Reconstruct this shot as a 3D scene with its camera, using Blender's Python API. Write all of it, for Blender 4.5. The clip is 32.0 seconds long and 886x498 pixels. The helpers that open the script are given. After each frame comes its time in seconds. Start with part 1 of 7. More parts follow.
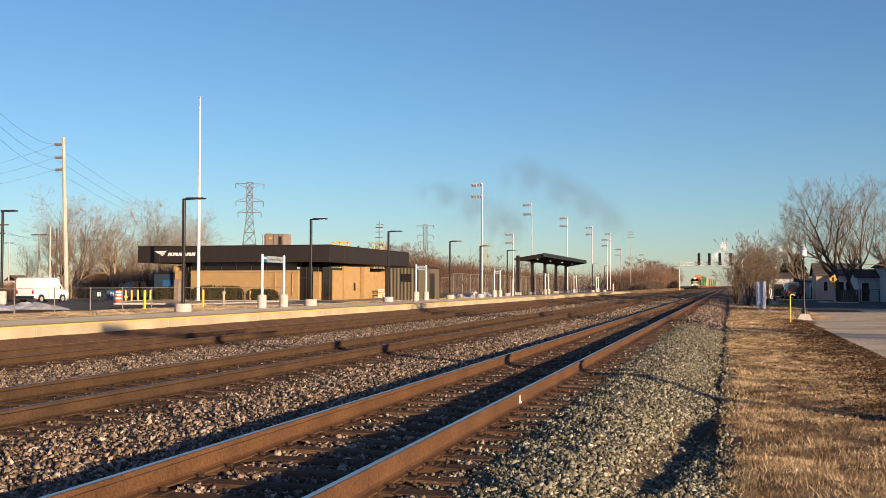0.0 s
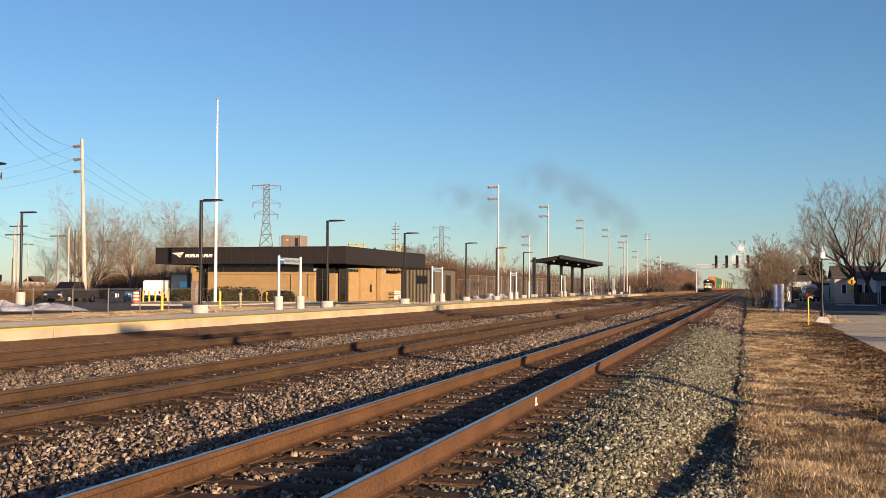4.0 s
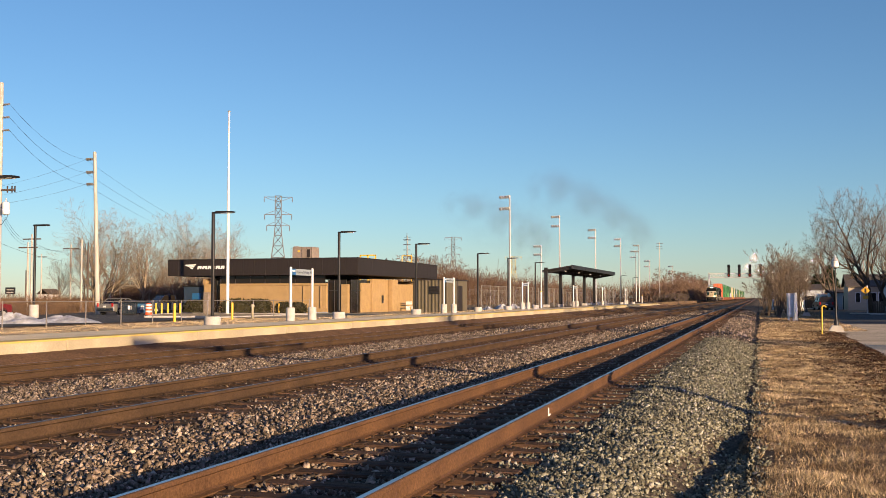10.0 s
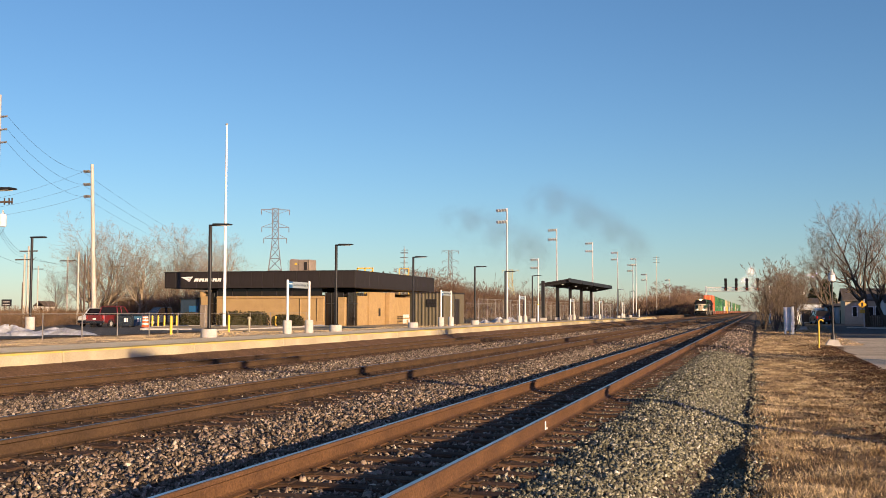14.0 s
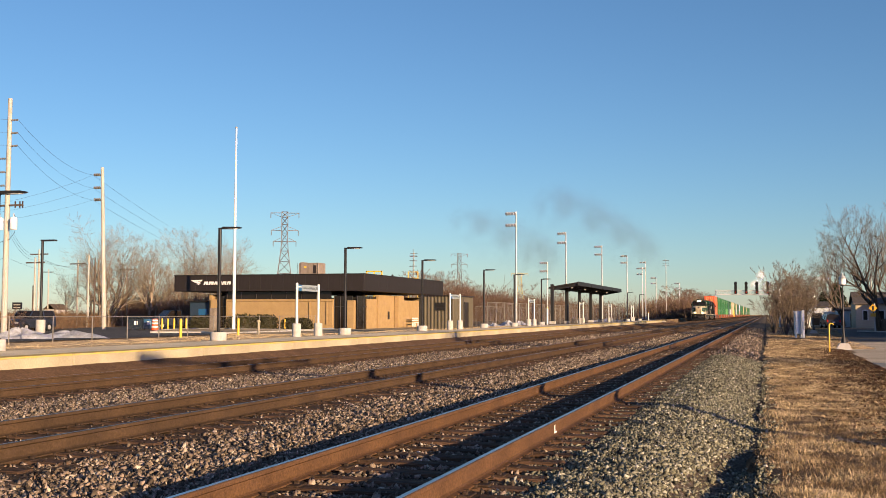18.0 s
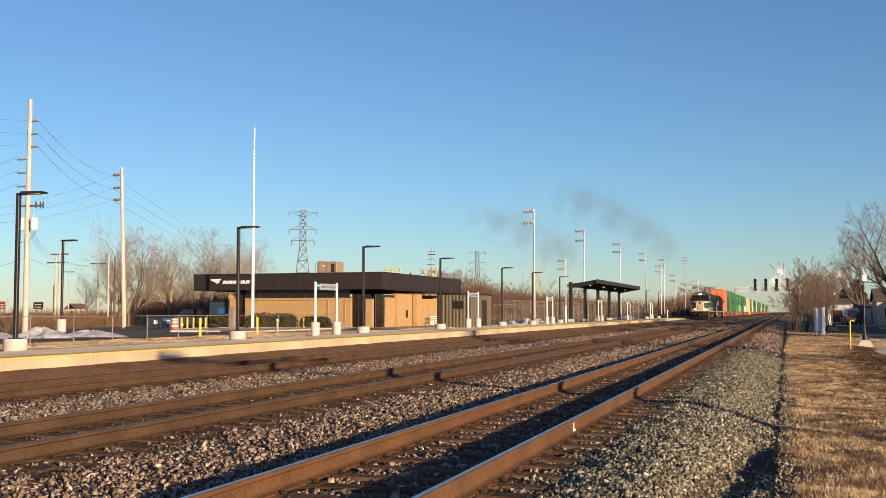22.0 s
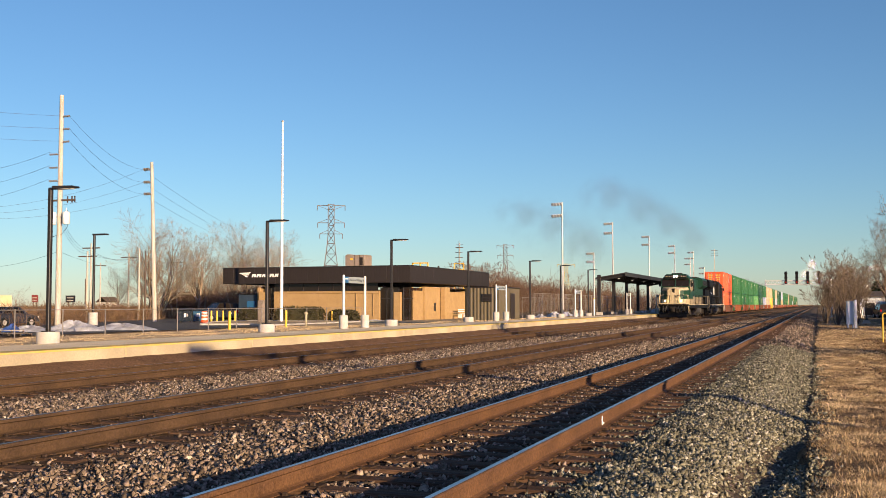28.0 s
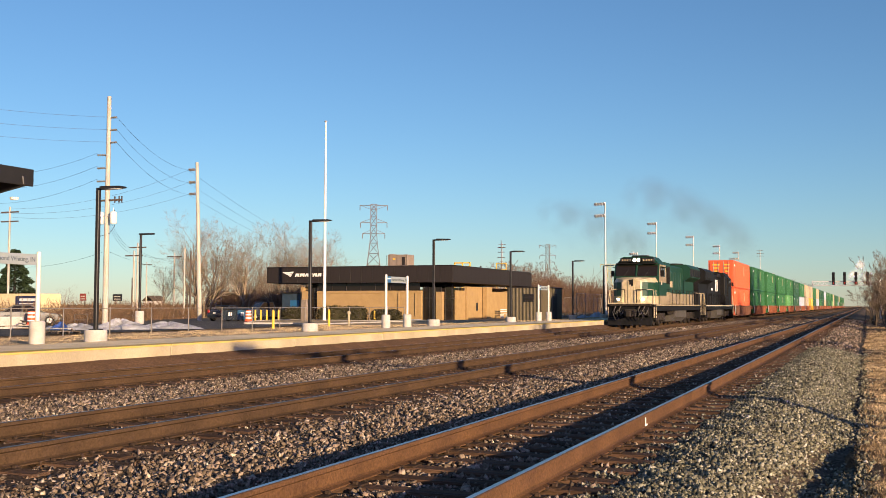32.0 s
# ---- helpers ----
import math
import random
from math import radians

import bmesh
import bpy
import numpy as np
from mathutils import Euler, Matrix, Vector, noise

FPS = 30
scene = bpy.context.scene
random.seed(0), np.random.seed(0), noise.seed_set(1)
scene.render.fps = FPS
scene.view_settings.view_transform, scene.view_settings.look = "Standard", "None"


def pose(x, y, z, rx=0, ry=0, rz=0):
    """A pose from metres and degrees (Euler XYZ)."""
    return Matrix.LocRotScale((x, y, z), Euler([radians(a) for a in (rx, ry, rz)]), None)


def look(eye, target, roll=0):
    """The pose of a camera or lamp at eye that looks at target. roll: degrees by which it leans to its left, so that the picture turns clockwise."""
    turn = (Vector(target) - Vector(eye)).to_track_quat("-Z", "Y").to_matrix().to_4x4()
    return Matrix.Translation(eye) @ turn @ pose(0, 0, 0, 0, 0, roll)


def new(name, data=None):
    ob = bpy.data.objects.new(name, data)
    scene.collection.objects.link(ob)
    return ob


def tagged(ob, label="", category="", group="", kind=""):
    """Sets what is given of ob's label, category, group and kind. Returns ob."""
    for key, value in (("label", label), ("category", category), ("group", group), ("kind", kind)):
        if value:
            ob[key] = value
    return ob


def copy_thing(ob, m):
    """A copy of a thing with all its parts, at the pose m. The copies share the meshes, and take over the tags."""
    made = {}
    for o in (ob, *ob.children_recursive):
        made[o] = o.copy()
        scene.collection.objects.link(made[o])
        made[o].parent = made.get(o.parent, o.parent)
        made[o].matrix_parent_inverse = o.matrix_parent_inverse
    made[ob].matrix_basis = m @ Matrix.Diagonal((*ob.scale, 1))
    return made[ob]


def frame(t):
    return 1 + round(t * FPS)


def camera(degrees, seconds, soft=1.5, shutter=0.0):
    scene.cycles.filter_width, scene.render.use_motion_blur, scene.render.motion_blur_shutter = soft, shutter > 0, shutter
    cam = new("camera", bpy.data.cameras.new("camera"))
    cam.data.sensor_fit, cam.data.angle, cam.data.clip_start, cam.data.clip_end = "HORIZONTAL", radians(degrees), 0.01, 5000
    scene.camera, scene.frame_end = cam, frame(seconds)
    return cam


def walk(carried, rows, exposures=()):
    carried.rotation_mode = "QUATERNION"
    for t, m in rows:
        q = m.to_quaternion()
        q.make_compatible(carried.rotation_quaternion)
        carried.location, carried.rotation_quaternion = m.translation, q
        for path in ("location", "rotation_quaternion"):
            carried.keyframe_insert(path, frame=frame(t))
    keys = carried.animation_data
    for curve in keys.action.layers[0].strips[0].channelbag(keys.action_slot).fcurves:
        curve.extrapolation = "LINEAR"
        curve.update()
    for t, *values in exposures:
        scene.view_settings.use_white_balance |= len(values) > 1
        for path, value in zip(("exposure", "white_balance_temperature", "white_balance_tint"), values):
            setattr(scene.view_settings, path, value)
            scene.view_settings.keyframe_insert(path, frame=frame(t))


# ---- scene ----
# Coordinates: x to the right of the tracks, y along them, z = 0 on top of the rails.
cam = camera(46.7, 32.0, 0.8)
EYE = (0.0, 0.0, 1.27)
# seconds, heading (degrees, right of the tracks positive), tilt up, lean
TURNS = [(0,-15.57,2.02,0.10),(0.5,-15.62,1.96,0.08),(1,-15.71,1.88,0.01),(1.5,-15.85,1.89,-0.00),(2,-16.01,1.99,0.06),(2.5,-16.11,2.13,-0.01),(3,-16.22,2.19,-0.04),(3.5,-16.35,2.11,0.10),
(5.5,-16.64,2.41,0.37),(6,-16.73,2.54,0.19),(6.5,-16.90,2.59,0.09),(7,-16.98,2.66,-0.02),(7.5,-16.98,2.70,-0.05),(8,-16.93,2.76,-0.09),(8.5,-16.96,2.71,-0.17),(9,-17.03,2.63,-0.12),(9.5,-17.07,2.67,-0.11),
(10,-17.12,2.71,-0.05),(10.5,-17.17,2.74,-0.03),(11,-17.16,2.85,0.09),(11.5,-17.13,3.00,0.05),(12,-17.13,3.18,0.07),(12.5,-17.13,3.35,0.10),(13,-17.05,3.43,0.13),(13.5,-16.98,3.42,0.06),(14,-16.96,3.44,0.08),
(14.5,-16.91,3.54,0.07),(16.5,-17.19,3.73,0.15),(17,-17.31,3.70,0.12),(17.5,-17.40,3.63,0.13),(18,-17.47,3.62,0.13),(18.5,-17.63,3.63,0.12),(19,-17.85,3.54,0.07),(19.5,-18.04,3.49,0.08),(20,-18.17,3.49,0.09),
(20.5,-18.32,3.49,0.07),(21,-18.38,3.49,0.02),(21.5,-18.42,3.47,-0.03),(22,-18.47,3.52,-0.07),(22.5,-18.53,3.60,-0.11),(23,-18.62,3.57,-0.11),(23.5,-18.67,3.54,-0.13),(24,-18.77,3.57,-0.21),(24.5,-19.03,3.52,-0.20),
(25,-19.25,3.45,-0.19),(25.5,-19.40,3.36,-0.14),(27.5,-19.98,3.24,-0.09),(28,-20.03,3.14,-0.09),(28.5,-20.18,3.14,-0.09),(29,-20.47,3.20,-0.17),(29.5,-20.69,3.18,-0.15),(30,-20.90,3.15,-0.11),(30.5,-21.30,3.20,-0.11),
(31,-21.77,3.24,-0.09),(31.5,-22.09,3.18,0.03),(32,-22.39,3.13,0.12)]
walk(cam, [(t, pose(*EYE, 90 + tilt, 0, -head) @ pose(0, 0, 0, 0, 0, lean)) for t, head, tilt, lean in TURNS], [(0, 0.98, 6080, 18.5), (32, 0.98, 6080, 18.5)])

# ---- light: low winter sun from behind on the right, clear sky ----
SUN_WAY = Vector((0.81, -0.586, 0.0)).normalized()
SUN_UP = radians(9.5)
world = bpy.data.worlds.new("clear_sky")
scene.world = world
world.use_nodes = True
wn = world.node_tree.nodes
sky = wn.new("ShaderNodeTexSky")
sky.sky_type, sky.sun_disc = "NISHITA", False
sky.sun_elevation, sky.sun_rotation = SUN_UP, math.atan2(SUN_WAY.x, SUN_WAY.y)
sky.air_density, sky.dust_density, sky.ozone_density = 1.0, 0.12, 3.7
wn["Background"].inputs["Strength"].default_value = 0.0765
hazy = wn.new("ShaderNodeTexSky")
hazy.sky_type, hazy.sun_disc = "NISHITA", False
hazy.sun_elevation, hazy.sun_rotation = sky.sun_elevation, sky.sun_rotation
hazy.air_density, hazy.dust_density, hazy.ozone_density = 0.0, 1.0, 0.0
tints = []
for layer, tint in ((sky, (0.935, 0.985, 0.935)), (hazy, (0.24, 0.18, 0.55))):
    v = wn.new("ShaderNodeVectorMath")
    v.operation, v.inputs[1].default_value = "MULTIPLY", tint
    world.node_tree.links.new(layer.outputs[0], v.inputs[0])
    tints.append(v)
both = wn.new("ShaderNodeVectorMath")
both.operation = "ADD"
for k in range(2):
    world.node_tree.links.new(tints[k].outputs[0], both.inputs[k])
world.node_tree.links.new(both.outputs[0], wn["Background"].inputs[0])
sun = new("sun", bpy.data.lights.new("sun", "SUN"))
sun.data.energy, sun.data.angle, sun.data.color = 5.2, radians(0.55), (1.0, 0.73, 0.39)
sun.matrix_world = look(SUN_WAY * 60 * math.cos(SUN_UP) + Vector((0, 0, 60 * math.sin(SUN_UP))), (0, 0, 0))


# ---- materials ----
def mat(name, c1, c2=None, scale=3.0, rough=0.8, metal=0.0, bump=0.0, bscale=60.0, fine=0.25, rand=0.0, island=0.0, stretch=None, emit=0.0, spec=None):
    """Two-colour noise at a large scale, grain at a fine one, relief, and a change from object to object or island to island."""
    m = bpy.data.materials.new(name)
    m.use_nodes = True
    nt = m.node_tree
    n, l = nt.nodes, nt.links
    b = n["Principled BSDF"]
    b.inputs["Roughness"].default_value, b.inputs["Metallic"].default_value = rough, metal
    b.inputs["Specular IOR Level"].default_value = spec if spec is not None else (0.12 if rough > 0.7 else 0.45)
    c2 = c2 or tuple(x * 0.75 for x in c1)
    tc = n.new("ShaderNodeTexCoord")
    vec = tc.outputs["Object"]
    if stretch:
        mp = n.new("ShaderNodeMapping")
        mp.inputs["Scale"].default_value = stretch
        l.new(vec, mp.inputs["Vector"])
        vec = mp.outputs[0]
    big = n.new("ShaderNodeTexNoise")
    big.inputs["Scale"].default_value, big.inputs["Detail"].default_value = scale, 6
    l.new(vec, big.inputs["Vector"])
    ramp = n.new("ShaderNodeValToRGB")
    ramp.color_ramp.elements[0].position, ramp.color_ramp.elements[1].position = 0.35, 0.65
    ramp.color_ramp.elements[0].color, ramp.color_ramp.elements[1].color = (*c1, 1), (*c2, 1)
    l.new(big.outputs["Fac"], ramp.inputs[0])
    col = ramp.outputs[0]
    small = n.new("ShaderNodeTexNoise")
    small.inputs["Scale"].default_value, small.inputs["Detail"].default_value = bscale, 3
    l.new(vec, small.inputs["Vector"])
    if fine:
        hsv = n.new("ShaderNodeHueSaturation")
        mr = n.new("ShaderNodeMapRange")
        mr.inputs["To Min"].default_value, mr.inputs["To Max"].default_value = 1 - fine * 1.6, 1 + fine * 1.6
        mr.inputs["From Min"].default_value, mr.inputs["From Max"].default_value = 0.25, 0.75
        l.new(small.outputs["Fac"], mr.inputs["Value"])
        l.new(mr.outputs[0], hsv.inputs["Value"])
        l.new(col, hsv.inputs["Color"])
        col = hsv.outputs[0]
    if rand or island:
        hsv = n.new("ShaderNodeHueSaturation")
        mr = n.new("ShaderNodeMapRange")
        k = rand or island
        mr.inputs["To Min"].default_value, mr.inputs["To Max"].default_value = 1 - k, 1 + k
        src = n.new("ShaderNodeObjectInfo").outputs["Random"] if rand else n.new("ShaderNodeNewGeometry").outputs["Random Per Island"]
        if island:
            power = n.new("ShaderNodeMath")
            power.operation = "POWER"
            power.inputs[1].default_value = 1.8
            l.new(src, power.inputs[0])
            src = power.outputs[0]
            mr.inputs["To Min"].default_value, mr.inputs["To Max"].default_value = 1 - 0.7 * k, 1 + 1.6 * k
        l.new(src, mr.inputs["Value"])
        l.new(mr.outputs[0], hsv.inputs["Value"])
        l.new(col, hsv.inputs["Color"])
        col = hsv.outputs[0]
    l.new(col, b.inputs["Base Color"])
    if bump:
        bp = n.new("ShaderNodeBump")
        bp.inputs["Strength"].default_value, bp.inputs["Distance"].default_value = bump, 0.02
        l.new(small.outputs["Fac"], bp.inputs["Height"])
        l.new(bp.outputs[0], b.inputs["Normal"])
    if emit:
        l.new(col, b.inputs["Emission Color"])
        b.inputs["Emission Strength"].default_value = emit
    return m


def glass_mat(name, tint=(0.014, 0.011, 0.009), rough=0.1):
    m = mat(name, tint, tint, rough=rough, fine=0, spec=0.35)
    return m


M_GRASS = mat("dry_grass", (0.24, 0.16, 0.082), (0.075, 0.046, 0.026), scale=2.2, rough=0.95, bump=1.0, bscale=85, fine=0.75)
M_VERGE = mat("trodden_grass", (0.46, 0.345, 0.20), (0.33, 0.24, 0.135), scale=0.9, rough=0.95, bump=0.3, bscale=30, fine=0.3)
M_SOIL = mat("dark_soil", (0.045, 0.032, 0.023), (0.075, 0.055, 0.038), scale=2, rough=0.95, bump=1.0, bscale=75, fine=0.7)
M_BALLAST = mat("ballast_bed", (0.105, 0.08, 0.056), (0.055, 0.043, 0.032), scale=9, rough=0.9, bump=1.0, bscale=28, fine=0.6)


def stone_mat(name, tones):
    """Crushed rock whose tone changes from stone to stone, with a fine grain; tones: position and colour."""
    m = mat(name, (0.2, 0.2, 0.2), rough=0.85, fine=0)
    n, l = m.node_tree.nodes, m.node_tree.links
    ramp = n.new("ShaderNodeValToRGB")
    for i, (p, c) in enumerate(tones):
        e = ramp.color_ramp.elements[i] if i < 2 else ramp.color_ramp.elements.new(p)
        e.position, e.color = p, (*c, 1)
    geo = n.new("ShaderNodeNewGeometry")
    l.new(geo.outputs["Random Per Island"], ramp.inputs[0])
    tc, grain = n.new("ShaderNodeTexCoord"), n.new("ShaderNodeTexNoise")
    grain.inputs["Scale"].default_value, grain.inputs["Detail"].default_value = 70, 4
    l.new(tc.outputs["Object"], grain.inputs["Vector"])
    mr, hsv = n.new("ShaderNodeMapRange"), n.new("ShaderNodeHueSaturation")
    mr.inputs["From Min"].default_value, mr.inputs["From Max"].default_value = 0.3, 0.7
    mr.inputs["To Min"].default_value, mr.inputs["To Max"].default_value = 0.7, 1.3
    l.new(grain.outputs["Fac"], mr.inputs["Value"])
    l.new(mr.outputs[0], hsv.inputs["Value"])
    l.new(ramp.outputs[0], hsv.inputs["Color"])
    l.new(hsv.outputs[0], n["Principled BSDF"].inputs["Base Color"])
    return m


M_STONE = stone_mat("ballast_stone", ((0.0, (0.034, 0.027, 0.022)), (1.0, (0.50, 0.43, 0.33)), (0.28, (0.11, 0.083, 0.06)), (0.58, (0.19, 0.143, 0.102)), (0.82, (0.265, 0.196, 0.152)), (0.95, (0.34, 0.275, 0.21))))
M_STONE_GREY = stone_mat("ballast_stone_grey", ((0.0, (0.038, 0.035, 0.029)), (1.0, (0.44, 0.405, 0.325)), (0.28, (0.098, 0.092, 0.063)), (0.58, (0.165, 0.154, 0.105)), (0.82, (0.222, 0.209, 0.145)), (0.94, (0.30, 0.28, 0.205))))
M_FINES = mat("rusty_fines", (0.095, 0.058, 0.033), (0.055, 0.036, 0.022), scale=2.5, rough=0.95, bump=1.0, bscale=26, fine=0.5)
M_RUSTDIRT = mat("rusty_dirt", (0.125, 0.072, 0.04), (0.085, 0.05, 0.029), scale=1.5, rough=0.95, bump=0.5, bscale=20, fine=0.3)
M_TIE = mat("weathered_tie", (0.105, 0.06, 0.035), (0.06, 0.036, 0.024), scale=4, rough=0.9, bump=0.6, bscale=40, fine=0.35, rand=0.3, stretch=(0.25, 2.5, 2.5))
M_RUSTDARK = mat("dark_rusty_rail", (0.075, 0.045, 0.024), (0.05, 0.031, 0.018), scale=1.6, rough=0.75, bump=0.25, bscale=50, fine=0.25)
M_RUST = mat("rusty_rail", (0.112, 0.058, 0.027), (0.078, 0.041, 0.021), scale=1.6, rough=0.75, bump=0.25, bscale=50, fine=0.25)
M_POLISHED = mat("polished_steel", (0.40, 0.40, 0.41), (0.22, 0.22, 0.225), scale=3, rough=0.3, metal=1.0, fine=0.1, stretch=(8, 0.3, 1))
M_WORN = mat("worn_rail_top", (0.16, 0.15, 0.145), (0.09, 0.08, 0.075), scale=3, rough=0.42, metal=1.0, fine=0.1, stretch=(8, 0.3, 1))
M_IRON = mat("dark_iron", (0.032, 0.022, 0.016), (0.055, 0.034, 0.022), rough=0.8, fine=0.3)
M_CONCRETE = mat("platform_concrete", (0.42, 0.36, 0.235), (0.32, 0.27, 0.175), scale=0.9, rough=0.85, bump=0.2, bscale=60, fine=0.12, stretch=(1, 1, 0.35))
M_BASE = mat("cast_concrete", (0.44, 0.41, 0.36), (0.36, 0.33, 0.29), scale=4, rough=0.85, bump=0.1, bscale=80, fine=0.12)
M_PAVE = mat("old_pavement", (0.62, 0.49, 0.33), (0.43, 0.34, 0.225), scale=0.45, rough=0.95, bump=0.5, bscale=14, fine=0.25)
M_ASPHALT = mat("lot_asphalt", (0.085, 0.08, 0.075), (0.06, 0.058, 0.055), scale=0.5, rough=0.9, bump=0.2, bscale=90, fine=0.2)
M_YELLOW = mat("yellow_paint", (0.66, 0.42, 0.03), (0.56, 0.35, 0.03), rough=0.6, fine=0.12)
M_BLACK = mat("black_paint", (0.010, 0.009, 0.008), (0.015, 0.013, 0.011), rough=0.5, fine=0.1)
M_BROWNMETAL = mat("dark_brown_metal", (0.013, 0.0088, 0.0065), (0.018, 0.0125, 0.0095), rough=0.6, fine=0.12, stretch=(3, 3, 0.3))
M_WHITE = mat("white_paint", (0.70, 0.68, 0.64), (0.62, 0.60, 0.56), rough=0.55, fine=0.06)
M_CREAMPOST = mat("white_steel", (0.62, 0.60, 0.55), (0.55, 0.53, 0.48), rough=0.45, fine=0.06)
M_BRICK = mat("tan_brick", (0.335, 0.225, 0.10), (0.295, 0.195, 0.088), scale=2, rough=0.9, bump=0.15, bscale=70, fine=0.12)
M_GLASS = glass_mat("dark_glass")
M_WOODPOLE = mat("bare_wood", (0.46, 0.42, 0.35), (0.33, 0.295, 0.24), scale=3, rough=0.9, bump=0.3, bscale=30, fine=0.2, stretch=(4, 4, 0.2))
M_OLDWOOD = mat("brown_wood", (0.11, 0.085, 0.065), (0.075, 0.056, 0.043), rough=0.9, fine=0.2, stretch=(4, 4, 0.2))
M_GALV = mat("galvanised_steel", (0.42, 0.41, 0.39), (0.33, 0.32, 0.31), rough=0.5, metal=0.3, fine=0.08)
M_WIRE = mat("fence_wire", (0.22, 0.20, 0.17), (0.16, 0.14, 0.12), rough=0.6, metal=0.3, fine=0.1)
M_CABLE = mat("cable", (0.03, 0.03, 0.035), rough=0.6, fine=0)
M_BARK = mat("pale_bark", (0.32, 0.25, 0.175), (0.20, 0.155, 0.11), scale=2, rough=0.95, bump=0.3, fine=0.3, rand=0.2)
M_TWIG = mat("bare_twigs", (0.28, 0.225, 0.16), (0.19, 0.148, 0.105), scale=0.8, rough=0.95, fine=0.2, rand=0.2)
M_TWIGRED = mat("red_brown_twigs", (0.19, 0.122, 0.08), (0.13, 0.083, 0.056), scale=0.5, rough=0.95, fine=0.3, rand=0.25)
M_WEED = mat("dry_weeds", (0.21, 0.13, 0.07), (0.13, 0.08, 0.045), scale=0.15, rough=0.95, fine=0.3, island=0.4)
M_BLADE = mat("dry_blades", (0.48, 0.365, 0.215), (0.155, 0.10, 0.052), scale=1.7, rough=0.9, fine=0.2, island=0.55)
M_FOOTSHADE = mat("shade_brown_foundation", (0.052, 0.033, 0.02), (0.034, 0.022, 0.014), scale=2, rough=0.9, bump=0.3, bscale=25, fine=0.3, stretch=(1, 0.3, 3))
# platform concrete with the sunlit look of its top put into the colour
M_PLATTOP = mat("sunlit_platform_top", (0.80, 0.65, 0.42), (0.68, 0.545, 0.345), scale=0.8, rough=0.9, bump=0.4, bscale=50, fine=0.15)
M_STRIP = mat("worn_yellow_strip", (0.52, 0.36, 0.07), (0.46, 0.35, 0.13), scale=1.5, rough=0.75, fine=0.12)
M_STRAW = mat("pale_straw", (0.50, 0.38, 0.22), (0.36, 0.265, 0.15), scale=0.7, rough=0.9, fine=0.2, island=0.3)
M_HEDGE = mat("hedge_leaf", (0.035, 0.035, 0.014), (0.05, 0.04, 0.018), rough=0.8, fine=0.3, island=0.4)
M_PINE = mat("pine_needles", (0.018, 0.032, 0.014), (0.03, 0.045, 0.02), rough=0.8, fine=0.3, island=0.4)
M_SNOW = mat("old_snow", (0.44, 0.45, 0.48), (0.27, 0.265, 0.265), scale=2.5, rough=0.7, bump=0.4, bscale=12, fine=0.12)
M_SHED = mat("olive_sheet_metal", (0.11, 0.09, 0.053), (0.095, 0.078, 0.045), rough=0.55, fine=0.08)


